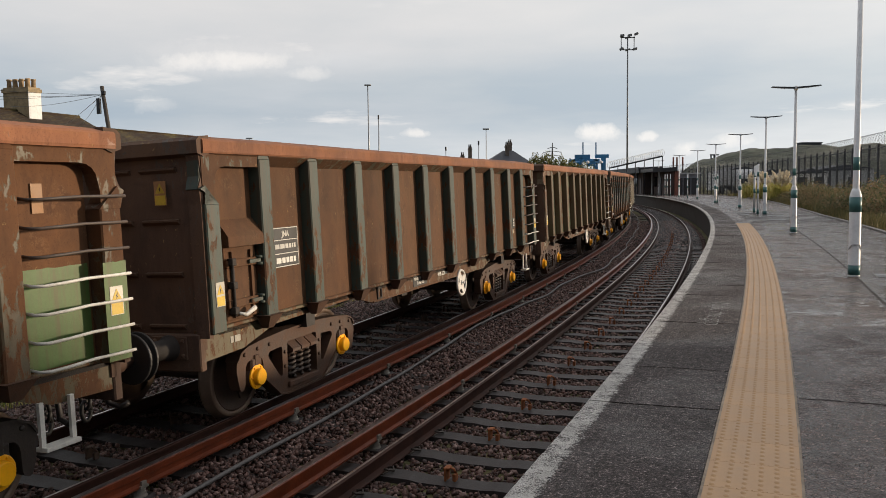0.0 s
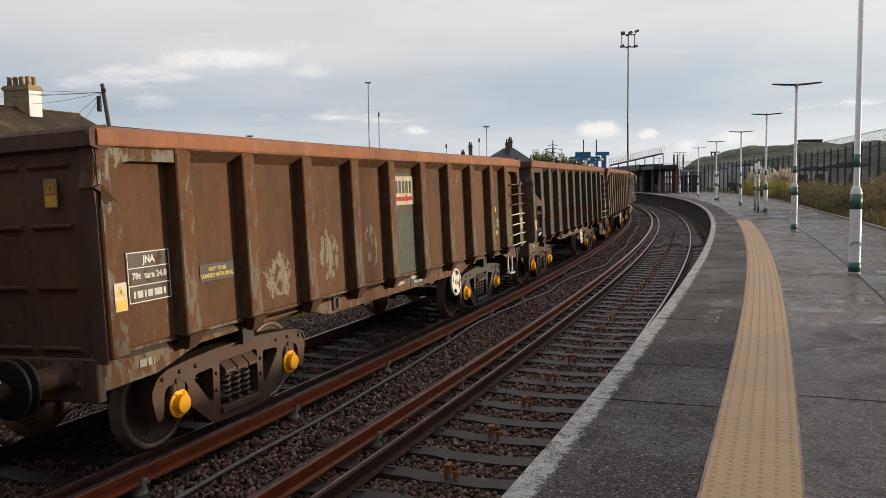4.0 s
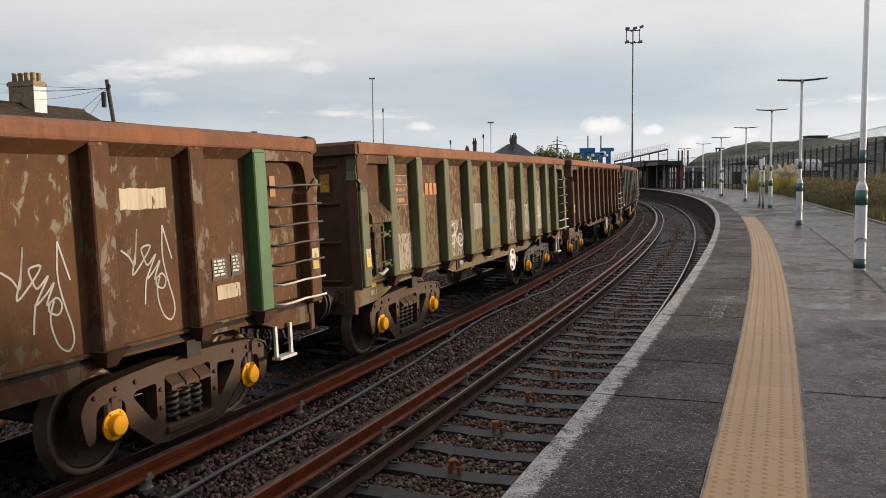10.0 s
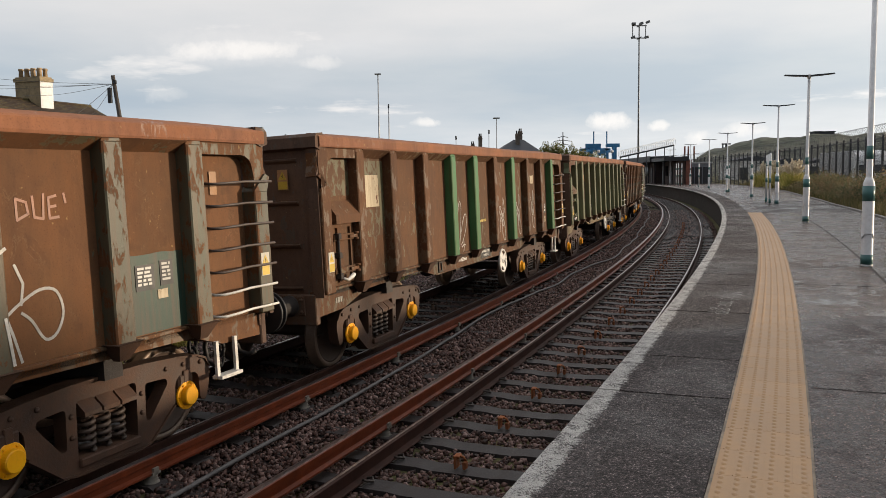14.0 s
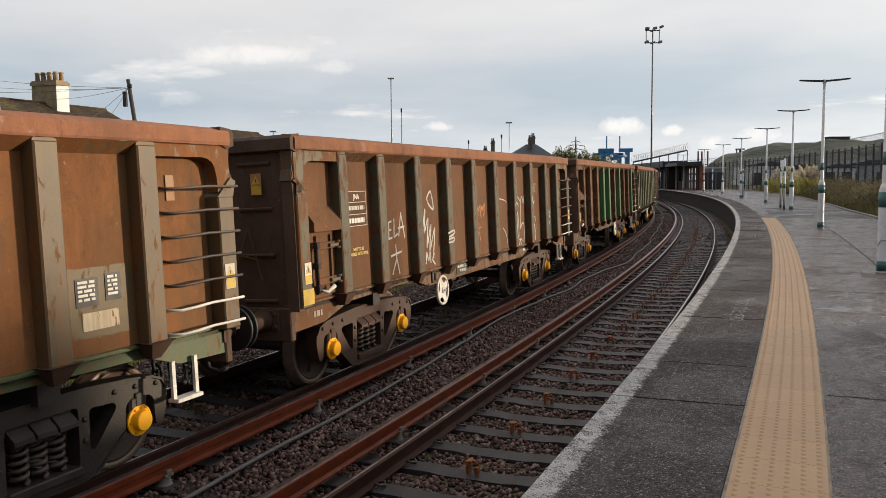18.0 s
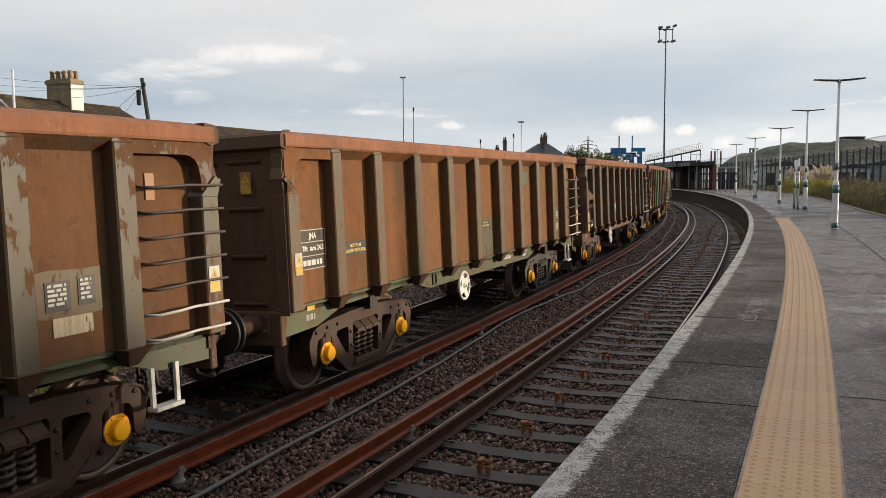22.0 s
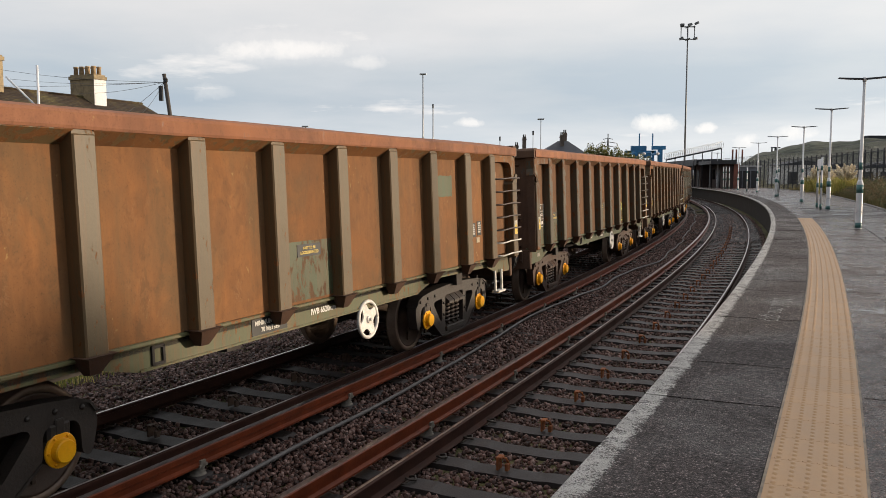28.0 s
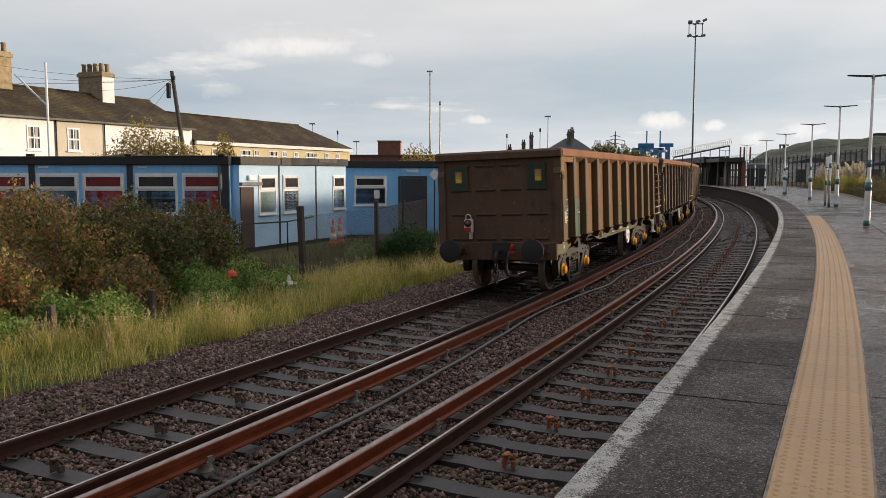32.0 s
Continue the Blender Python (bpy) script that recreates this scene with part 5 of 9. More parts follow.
def make_side_frame(q):
    """Cast bogie side frame: deep top chord, horns round the axle boxes, a three-cornered window each side and a spring pocket."""
    b = Build()
    half = [(0.40, 0.868), (0.85, 0.838), (1.12, 0.806), (1.285, 0.735), (1.315, 0.60), (1.285, 0.46), (1.245, 0.34), (1.165, 0.37), (1.15, 0.60), (1.10, 0.655), (0.86, 0.655), (0.82, 0.60), (0.815, 0.41), (0.74, 0.36), (0.48, 0.155), (0.36, 0.135)]
    outer = rounded(half + [(-y, z) for y, z in half[::-1]], 0.05)
    window = [(0.435, 0.695), (0.70, 0.68), (0.725, 0.63), (0.485, 0.35), (0.435, 0.36)]
    holes = [rounded(window, 0.04), rounded([(-y, z) for y, z in window[::-1]], 0.04), rounded([(-0.33, 0.25), (-0.33, 0.735), (0.33, 0.735), (0.33, 0.25)], 0.05)]
    b.plate(outer, holes, q * 0.94, q * 1.075)
    for k in (-1, 1):
        # lip along the chord and the lower edge, and the key above the axle box
        b.strip([(k * y, z) for y, z in ((0.0, 0.872), (0.40, 0.868), (0.85, 0.838), (1.12, 0.806), (1.24, 0.760), (1.295, 0.68))], 0.020, *sorted((q * 0.925, q * 1.092)), "x")
        b.strip([(k * y, z) for y, z in ((0.80, 0.40), (0.74, 0.355), (0.48, 0.152), (0.36, 0.132), (0.0, 0.132))], 0.018, *sorted((q * 0.925, q * 1.092)), "x")
        b.box(*sorted((q * 1.00, q * 1.095)), k * 0.96 - 0.04, k * 0.96 + 0.04, 0.58, 0.70, 0.008)
        for y, z in ((1.17, 0.735), (0.93, 0.76), (0.70, 0.765), (0.385, 0.45), (0.385, 0.62)):
            b.lathe([(q * 1.075, 0.024), (q * 1.092, 0.019)], 8, "x", at=Matrix.Translation((0, k * y, z)))
    b.box(*sorted((q * 0.90, q * 1.11)), -0.33, 0.33, 0.19, 0.262, 0.01)
    # bolster end above the springs, with its sloping wedges
    b.prism([(-0.31, 0.735), (0.31, 0.735), (0.27, 0.60), (-0.27, 0.60)], *sorted((q * 0.88, q * 1.03)), "x")
    for k in (-0.2, 0.0, 0.2):
        b.prism([(q * 1.03, 0.715), (q * 1.125, 0.635), (q * 1.125, 0.60), (q * 1.03, 0.60)], k - 0.088, k + 0.088, "y")
    return b


def make_spring(q):
    b = Build()
    for y in (-0.165, 0.0, 0.165):
        pts = [(q * 1.0 + 0.058 * math.cos(a), y + 0.058 * math.sin(a), 0.275 + 0.30 * a / (2 * math.pi * 5)) for a in [i * math.pi / 5 for i in range(51)]]
        b.tube(pts, 0.019, 6)
    b.box(q * 1.0 - 0.08, q * 1.0 + 0.08, -0.25, 0.25, 0.575, 0.66, 0.01)
    return b


def make_axlebox(q, y):
    b = Build()
    x0, x1 = sorted((q * 0.90, q * 1.09))
    b.box(x0, x1, y - 0.10, y + 0.10, 0.52, 0.67, 0.02)
    b.lathe([(q * 0.88, 0.125), (q * 1.075, 0.125), (q * 1.08, 0.11)], 18, "x", at=Matrix.Translation((0, y, 0.46)))
    return b


def make_cap(q):
    b = Build()
    b.lathe([(q * 1.075, 0.15), (q * 1.09, 0.15), (q * 1.094, 0.143), (q * 1.096, 0.105), (q * 1.145, 0.099), (q * 1.154, 0.090), (q * 1.155, 0.0)], 28, "x", smooth=False)
    for k in range(6):
        a = 2 * math.pi * k / 6
        b.lathe([(q * 1.09, 0.013), (q * 1.105, 0.012)], 6, "x", at=Matrix.Translation((0, 0.125 * math.cos(a), 0.125 * math.sin(a))))
    return b


def make_wheelset():
    b = Build()
    b.lathe([(-0.92, 0.07), (-0.6, 0.085), (0.6, 0.085), (0.92, 0.07)], 14, "x")
    for q in (-1, 1):
        b.lathe([(q * 0.66, 0.12), (q * 0.675, 0.16), (q * 0.70, 0.30), (q * 0.685, 0.375), (q * 0.685, 0.40), (q * 0.80, 0.40), (q * 0.80, 0.375), (q * 0.755, 0.30), (q * 0.775, 0.16), (q * 0.80, 0.13), (q * 0.82, 0.10), (q * 0.66, 0.10)], 40, "x")
        # a few marks that show the turn
        for k in range(2):
            a = math.pi * k + 0.4
            b.box(q * 0.775 - 0.012, q * 0.775 + 0.012, -0.02, 0.02, -0.06, 0.06, 0.004, at=Matrix.Rotation(a, 4, "X") @ Matrix.Translation((0, 0, 0.25)))
    return b


def make_tyres():
    b = Build()
    for q in (-1, 1):
        b.lathe([(q * 0.675, 0.40), (q * 0.675, 0.478), (q * 0.69, 0.488), (q * 0.705, 0.484), (q * 0.718, 0.464), (q * 0.80, WHEEL_R - 0.003), (q * 0.812, 0.448), (q * 0.812, 0.398), (q * 0.675, 0.398)], 48, "x")
    return b


def flat_sign(w, h):
    return Build().box(0.0, 0.006, -w / 2, w / 2, -h / 2, h / 2)


UPRIGHT = Matrix(((0, 0, 1, 0), (1, 0, 0, 0), (0, 1, 0, 0), (0, 0, 0, 1)))  # lettering on the side that faces the platform
WORDS = {}


def letter(parent, text, size, y, z, material, x=1.30, m=None):
    key = (text, size)
    if key not in WORDS:
        WORDS[key] = words(text, size, 0.004 * size / 0.1)
    ob = part("lettering", WORDS[key], material, parent)
    ob.matrix_basis = m if m is not None else Matrix.Translation((x, y, z)) @ UPRIGHT
    return ob


def bars(parent, y, z, w, rows_, h, material, x, seed=0):
    """Writing too worn to read, as bars of its size."""
    rng = random.Random(seed)
    b = Build()
    for i in range(rows_):
        a = y - w / 2
        while a < y + w / 2 - 0.02:
            l = min(rng.uniform(0.04, 0.12), y + w / 2 - a)
            b.box(x, x + 0.003, a, a + l - 0.018, z - i * h * 1.7 - h / 2, z - i * h * 1.7 + h / 2)
            a += l
    return part("worn_writing", b, material, parent)


def warning(parent, y, z, x, end=0):
    """White plate with a yellow triangle and a yellow foot."""
    m = Matrix.Translation((x, y, z)) if not end else Matrix.Translation((x, y, z)) @ Matrix.Rotation(radians(-90 if end < 0 else 90), 4, "Z")
    p = part("warning_plate", cached("warning_plate", lambda: flat_sign(0.135, 0.23)), MSIGNO if end else MSIGNW, parent, "white warning plate with a yellow triangle", at=m)
    part("triangle", cached("triangle", lambda: Build().prism([(-0.055, 0.0), (0.055, 0.0), (0.0, 0.095)], 0.006, 0.008, "x")), MSIGNY, p)
    part("bolt_mark", cached("bolt_mark", lambda: Build().prism([(-0.008, 0.012), (0.012, 0.035), (0.004, 0.037), (0.012, 0.068), (-0.012, 0.036), (-0.002, 0.034)], 0.008, 0.009, "x")), MSIGNK, p)
    part("yellow_foot", cached("yellow_foot", lambda: Build().box(0.006, 0.008, -0.06, 0.06, -0.11, -0.02)), MSIGNY, p)


RUST = dict(brown=((0.128, 0.056, 0.022), (0.096, 0.042, 0.018)), deep=((0.112, 0.050, 0.021), (0.086, 0.039, 0.017)), orange=((0.232, 0.095, 0.029), (0.178, 0.071, 0.023)), red=((0.158, 0.069, 0.027), (0.126, 0.055, 0.022)), ochre=((0.232, 0.101, 0.034), (0.186, 0.080, 0.028)), dull=((0.138, 0.060, 0.029), (0.104, 0.045, 0.023)))
GREEN, OLIVE, TEAL, BRIGHT, KHAKI = (0.078, 0.112, 0.050), (0.096, 0.076, 0.040), (0.044, 0.064, 0.052), (0.052, 0.165, 0.062), (0.116, 0.086, 0.046)
# order from the front of the train to its tail; ix: ribs in another coat
SCHEMES = [
    dict(panel="brown", paint=OLIVE, worn=0.85, rib=GREEN, ribworn=0.4, sole=OLIVE),
    dict(panel="red", paint=GREEN, worn=0.9, rib=OLIVE, ribworn=0.6, sole=OLIVE),
    dict(panel="brown", paint=GREEN, worn=0.7, rib=GREEN, ribworn=0.3, sole=GREEN),
    dict(panel="dull", paint=OLIVE, worn=0.6, rib=KHAKI, ribworn=0.3, sole=OLIVE),
    dict(panel="brown", paint=GREEN, worn=0.8, rib=TEAL, ribworn=0.5, sole=OLIVE),
    dict(panel="dull", paint=GREEN, worn=0.45, rib=KHAKI, ribworn=0.35, sole=KHAKI),
    dict(panel="deep", paint=TEAL, worn=0.93, rib=TEAL, ribworn=0.30, sole=OLIVE),
    dict(panel="brown", paint=(0.148, 0.088, 0.036), worn=0.84, rib=(0.085, 0.070, 0.042), ribworn=0.6, sole=OLIVE),
    dict(panel="dull", paint=(0.168, 0.128, 0.040), worn=0.38, top=0.09, grain=15, rib=(0.118, 0.138, 0.070), ribworn=0.27, sole=(0.150, 0.110, 0.045), soleworn=0.25),
    dict(panel="brown", paint=(0.110, 0.088, 0.044), worn=0.72, rib=(0.13, 0.085, 0.05), ribworn=0.6, sole=OLIVE, bright=(3, 4, 6, 9)),
    dict(panel="red", paint=(0.075, 0.078, 0.045), worn=0.86, top=0.07, rib=(0.082, 0.082, 0.054), ribworn=0.42, sole=(0.13, 0.085, 0.05)),
    dict(panel="orange", paint=KHAKI, worn=0.97, rib=KHAKI, ribworn=0.3, sole=GREEN, soleworn=0.3),
    dict(panel="red", paint=(0.062, 0.074, 0.038), worn=0.86, top=0.09, rib=(0.080, 0.070, 0.046), ribworn=0.42, sole=(0.070, 0.092, 0.050), soleworn=0.26),
    dict(panel="ochre", paint=KHAKI, worn=0.95, rib=KHAKI, ribworn=0.25, sole=(0.105, 0.110, 0.052), soleworn=0.35),
]
WAGONS = []
# the bodies lean into the curve on their springs
LEAN = Matrix.Translation((1.3, 0, 1.9)) @ Matrix.Rotation(radians(-2.2), 4, "Y") @ Matrix.Translation((-1.3, 0, -1.9))
HATCHED = (0, 2, 3, 4, 6, 8, 9, 10)  # wagons with a small side hatch at the rear
WHEEL_AT = {7: 2.06, 10: -1.93, 11: -1.1, 3: -1.0}


def make_wagon(i):
    sc = SCHEMES[i]
    sh = (i * 13.7, i * 7.3 + 2, i * 3.1)
    r1, r2 = RUST[sc["panel"]]
    mpanel = flaking("wagon_panel_paint", sc["paint"], r1, r2, sc["worn"], sh, top=sc.get("top", 0), grain=sc.get("grain", 10), grime=0.45 if sc["panel"] in ("orange", "ochre") else 0.15)
    mrib = flaking("wagon_rib_paint", sc["rib"], r1, r2, sc["ribworn"], (sh[1], sh[0], 1))
    mrim = flaking("wagon_rim_rust", (0.24, 0.112, 0.062), (0.290, 0.124, 0.064), (0.235, 0.098, 0.052), 0.8, sh)
    msole = flaking("wagon_sole_paint", sc["sole"], r1, r2, sc.get("soleworn", 0.56), (sh[2], sh[0], 4))
    mend = flaking("wagon_end_paint", (0.080, 0.060, 0.044), (0.126, 0.074, 0.048), (0.100, 0.058, 0.040), 0.75, (1, sh[0], sh[1]), lips=0.04)
    mgus = flaking("wagon_gusset_paint", tuple(0.75 * a + 0.25 * b for a, b in zip(sc["rib"], (0.18, 0.13, 0.06))), r1, r2, 0.60, (sh[0], 5, sh[1]))
    mbright = flaking("wagon_fresh_green", BRIGHT, r1, r2, 0.10, (sh[1], 3, sh[0]))
    tone = dict(brown="brown rusted", deep="dark brown rusted", orange="orange rusted", ochre="ochre rusted", red="reddish rusted", dull="flaking khaki")[sc["panel"]]
    ribs = {GREEN: "dull green", OLIVE: "olive", TEAL: "blue-green", KHAKI: "khaki"}.get(sc["rib"], "brown")
    w = thing("open_box_wagon", f"{tone} bogie open box wagon with {ribs} side ribs", "freight wagon", "wagons of the train")
    part("underframe", cached("underframe", make_frame), MUNDER, w)
    part("floor", cached("floor", lambda: Build().box(-1.19, 1.19, -5.9, 5.9, 1.18, 1.23)), MINSIDE, w)
    flip = Matrix.Diagonal((-1, -1, 1, 1))
    for side in (None, flip):
        edges = [(-5.96, RIBS[0] - 0.10)] + [(p + 0.08, n - 0.10) for p, n in zip(RIBS, RIBS[1:])] + [(RIBS[-1] + 0.08, 5.73)]
        for k, (y0, y1) in enumerate(edges):
            part("side_panel", cached(f"side_panel|{k}", lambda: make_panel(y0, y1)), mpanel, w, at=side)
            if 0 < k < 10 and side is None:
                part("soffit", cached(f"soffit|{k}", lambda: make_soffit(y0, y1)), mgus, w)
        for k, y in enumerate(RIBS):
            m = Matrix.Translation((0, y - 0.01, 0))
            col = mbright if k in sc.get("bright", ()) and side is None else mrib
            rb = part("rib", cached("rib", make_rib), col, w, at=(side @ m) if side else m)
            part("foot_bracket", cached("foot_bracket", make_rib_foot), MBOGIE, rb)
        part("top_rail", cached("top_rail", make_rim), mrim, w, at=side)
        part("sole_bar", cached("sole_bar", make_sole), msole, w, at=side)
        for q in (-1, 1):
            part("corner_post", cached(f"corner_post|{q}", lambda: make_corner(q)), mrib, w, at=side)
            part("corner_gusset", cached(f"corner_gusset|{q}", lambda: make_corner_gusset(q)), mgus, w, at=side)
        for k in range(7):
            z = 1.20 + k * 0.208
            m = Matrix.Translation((0, 0, z))
            part("rung", cached("rung", lambda: make_rung(1)), MGREY if k < (4 if i == 7 else 2) else MRUNG, w, at=(side @ m) if side else m)
        part("step", cached("step", lambda: make_step(1)), MGREY, w, at=side)
        if i in HATCHED:
            part("hatch_hood", cached("hatch_hood", lambda: make_hatch_box(-1)), mpanel, w, at=side)
            h = part("hatch", cached("hatch", lambda: make_hatch(-1)), mpanel, w, at=side)
            for z in (1.36, 1.76):
                part("hinge", cached(f"hinge|{z}", lambda: make_hinge(-1, z)), mrib, h)
            part("latch_bar", cached("latch_bar", lambda: make_latch(-1)), MUNDER, h)
            part("lever", cached("lever", lambda: make_lever(-1)), MGREY, h, "pale bent steel lever")
        m = Matrix.Translation((1.19, WHEEL_AT.get(i, 1.12), 0.79))
        part("handwheel", cached("handwheel", make_handwheel), MWHEELW, w, "white brake handwheel with four openings", at=(side @ m) if side else m)
    for q in (-1, 1):
        part("end_wall", cached(f"end_wall|{q}", lambda: make_end_wall(q)), mend, w)
        part("end_cap", cached(f"end_cap|{q}", lambda: make_end_cap(q)), mend, w)
        for x in (0.0, -2.48):
            part("end_cheek", cached(f"end_cheek|{q}", lambda: make_end_cheek(q)), mend, w, at=Matrix.Translation((x, 0, 0)))
        for z in (1.21, 1.71, 2.21, 2.70):
            for x in (-1.03, -0.49, 0.06, 0.60):
                part("end_fold", cached(f"end_fold|{q}", lambda: make_end_press(q)), mend, w, at=Matrix.Translation((x, 0, z)))
        part("headstock", cached(f"headstock|{q}", lambda: make_headstock(q)), mend, w)
        part("coupling", cached(f"coupling|{q}", lambda: make_coupler(q)), MBUFFER, w)
        part("brake_hose", cached(f"brake_hose|{q}", lambda: make_hose(q)), MHOSE, w)
        for x in (-0.86, 0.86):
            bf = part("buffer", cached(f"buffer|{q}", lambda: make_buffer(q)), MBOGIE if i % 3 else MUNDER, w, at=Matrix.Translation((x, 0, 1.01)))
            part("buffer_head", cached(f"buffer_head|{q}", lambda: make_buffer_head(q)), MBUFFER, bf)
        dark = MBOGIEB if i in (7, 8, 11, 13) and q > 0 or i == 13 else MBOGIE
        bg_ = part("bogie", cached("bogie", make_bolster), dark, w, at=LEAN.inverted() @ Matrix.Translation((-0.0248, q * 4.02 - 0.03, 0)) @ Matrix.Rotation(q * 4.02 / 325.0, 4, "Z"))
        for k in (-1, 1):
            part("side_frame", cached(f"side_frame|{k}", lambda: make_side_frame(k)), dark, bg_)
            part("spring_nest", cached(f"spring_nest|{k}", lambda: make_spring(k)), MSPRING, bg_)
            for y in (-0.96, 0.96):
                part("axle_box", cached(f"axle_box|{k}{y}", lambda: make_axlebox(k, y)), dark, bg_)
                part("axle_cap", cached(f"axle_cap|{k}", lambda: make_cap(k)), MCAP, bg_, "yellow bolted axle end cap", at=Matrix.Translation((0, y, WHEEL_R)) @ Matrix.Diagonal((1, 0.9, 0.9, 1)))
        for y in (-0.96, 0.96):
            ws = part("wheelset", cached("wheelset", make_wheelset_joined), MWHEEL, bg_, at=Matrix.Translation((0, y, WHEEL_R)))
            if len(ws.data.materials) < 2:
                ws.data.materials.append(None)
            ws.material_slots[1].link = "OBJECT"
            ws.material_slots[1].material = MTYRE
            WHEELS.append((ws, y))
    WAGONS.append(w)
    dress(w, i, mpanel, mrib)
    return w


WHEELS = []


def make_wheelset_joined():
    b = make_wheelset()
    t = make_tyres()
    return b.add(t.v, t.f, smooth=True, mat=1)


PANEL_X, RIB_X = 1.206, 1.339


BAYS = [-5.55, -4.63, -3.55, -2.38, -1.23, -0.08, 1.08, 2.23, 3.37, 4.43, 5.37]  # middles of the bays between the ribs


def patch(w, bay, z0, z1, material, width=0.0, dy=0.0, x=None, name="repainted_patch", label="block of newer paint on the panel"):
    """A block of newer paint over part of a bay, with a slightly uneven edge."""
    full = {0: 0.60, 1: 0.79, 9: 0.75, 10: 0.68}.get(bay, 0.92)
    wd = width or full
    y = BAYS[bay] + dy
    rng = random.Random(bay * 7 + int(z0 * 10))
    n = 9
    pts = [(y - wd / 2 + wd * k / n, z1 + rng.uniform(-0.007, 0.007)) for k in range(n + 1)] + [(y + wd / 2 - wd * k / n, z0 + (rng.uniform(-0.007, 0.007) if z0 > 1.2 else 0)) for k in range(n + 1)]
    x = PANEL_X - 0.0085 if x is None else x
    return part(name, Build().prism(pts, x, x + 0.005, "x"), material, w, label)


def eased(line):
    """A hand's curve through the points."""
    p = [line[0]] + list(line) + [line[-1]]
    out = []
    for a, b, c, d in zip(p, p[1:], p[2:], p[3:]):
        for j in range(4):
            t = j / 4
            out.append(tuple(0.5 * (2 * b[n] + (c[n] - a[n]) * t + (2 * a[n] - 5 * b[n] + 4 * c[n] - d[n]) * t * t + (3 * b[n] - a[n] - 3 * c[n] + d[n]) * t ** 3) for n in (0, 1)))
    return out + [line[-1]]


def strokes(w, lines, y, z, size, material, r, x=None):
    """Hand-sprayed strokes: lines of points in units of the size, drawn flat on the plate."""
    b = Build()
    x = PANEL_X - 0.0048 if x is None else x
    for k, line in enumerate(lines):
        if lines not in (TICK, BOX, ARROW, ZELA, STAR, DUE) and len(line) > 3:
            line = eased(line)
        b.strip([(y + a * size, z + c * size) for a, c in line], r * 2, x + 0.0002 * k, x + 0.0024 + 0.0002 * k, "x")
    return part("graffiti", b, material, w, "sprayed scrawl on the panel")


def scrape(w, y, z, wide, tall, seed):
    """A ragged blotch where the rust is scraped back to grey-green primer."""
    rng = random.Random(seed)
    n = 22
    pts = []
    for k in range(n):
        a = 2 * math.pi * k / n
        r = rng.uniform(0.62, 1.0)
        pts.append((y + 0.5 * wide * r * math.cos(a), z + 0.5 * tall * r * math.sin(a)))
    return part("scraped_patch", Build().prism(pts, PANEL_X - 0.0085, PANEL_X - 0.004, "x"), MSCRAPE, w, "ragged patch of scraped grey-green primer")


TARE = {11: "78t  tare 24.2", 12: "78t  tare 23.9", 13: "78.3t  tare 23.7", 7: "78t  tare 24.0"}


def data_plate(w, y, z, seed, back=None, ink=None):
    ink = ink or MLETTER
    part("data_plate", cached("data_plate", lambda: flat_sign(0.54, 0.44)), back or MSIGNK, w, "black data plate with white rules and writing", at=Matrix.Translation((PANEL_X - 0.004, y, z)))
    letter(w, "JNA", 0.085, y, z + 0.145, ink, PANEL_X + 0.005)
    if seed in TARE:
        letter(w, TARE[seed], 0.078, y, z + 0.01, ink, PANEL_X + 0.005)
    else:
        bars(w, y, z + 0.01, 0.44, 1, 0.05, ink, PANEL_X + 0.003, seed)
    bars(w, y, z - 0.145, 0.42, 1, 0.06, ink, PANEL_X + 0.003, seed + 50)
    rule = Build()
    for dz in (-0.212, -0.07, 0.08, 0.212):
        rule.box(PANEL_X + 0.002, PANEL_X + 0.004, y - 0.262, y + 0.262, z + dz - 0.004, z + dz + 0.004)
    for dy in (-0.258, 0.258):
        rule.box(PANEL_X + 0.002, PANEL_X + 0.004, y + dy - 0.004, y + dy + 0.004, z - 0.208, z + 0.208)
    part("plate_rule", rule, ink, w)


def notice(w, lines, y, z, size, back=True):
    if back:
        part("notice", cached(f"notice|{size}", lambda: flat_sign(size * 10.2, size * 3.1)), MSIGNK, w, "black notice with yellow lettering", at=Matrix.Translation((PANEL_X - 0.004, y, z)))
    for k, text in enumerate(lines):
        letter(w, text, size, y, z + (0.55 - 1.15 * k) * size, MLETTERY, PANEL_X + 0.005)


VEKO = [[(-1.1, 0.35), (-0.75, -0.25), (-0.62, -0.5), (-0.6, 0.6)], [(-0.75, 0.75), (-0.2, 0.85), (0.1, 0.95)], [(-0.55, 0.1), (-0.1, 0.2)], [(-0.6, -0.45), (-0.2, -0.3)], [(0.05, 0.8), (-0.1, 0.0), (-0.15, -0.6)], [(-0.1, 0.1), (0.45, 0.65), (0.1, 0.15), (0.4, -0.4)], [(1.05, 1.15), (0.95, 0.7), (1.15, 0.2), (1.15, -0.35), (0.8, -0.6), (0.5, -0.35), (0.55, 0.1), (0.85, 0.2), (1.0, -0.1), (0.75, -0.3)]]
TICK = [[(-1.0, 0.05), (0.05, -0.55), (-0.2, 1.0), (-0.25, 0.6)]]
BOX = [[(-0.75, 0.75), (0.75, 0.85), (-0.75, -0.85), (0.0, -0.55), (0.75, -0.75), (-0.75, 0.75)]]
ARROW = [[(-0.9, 0.9), (0.9, -0.3), (-0.1, -0.35), (-0.05, 0.1)], [(-0.55, 0.55), (-0.15, -0.9)]]
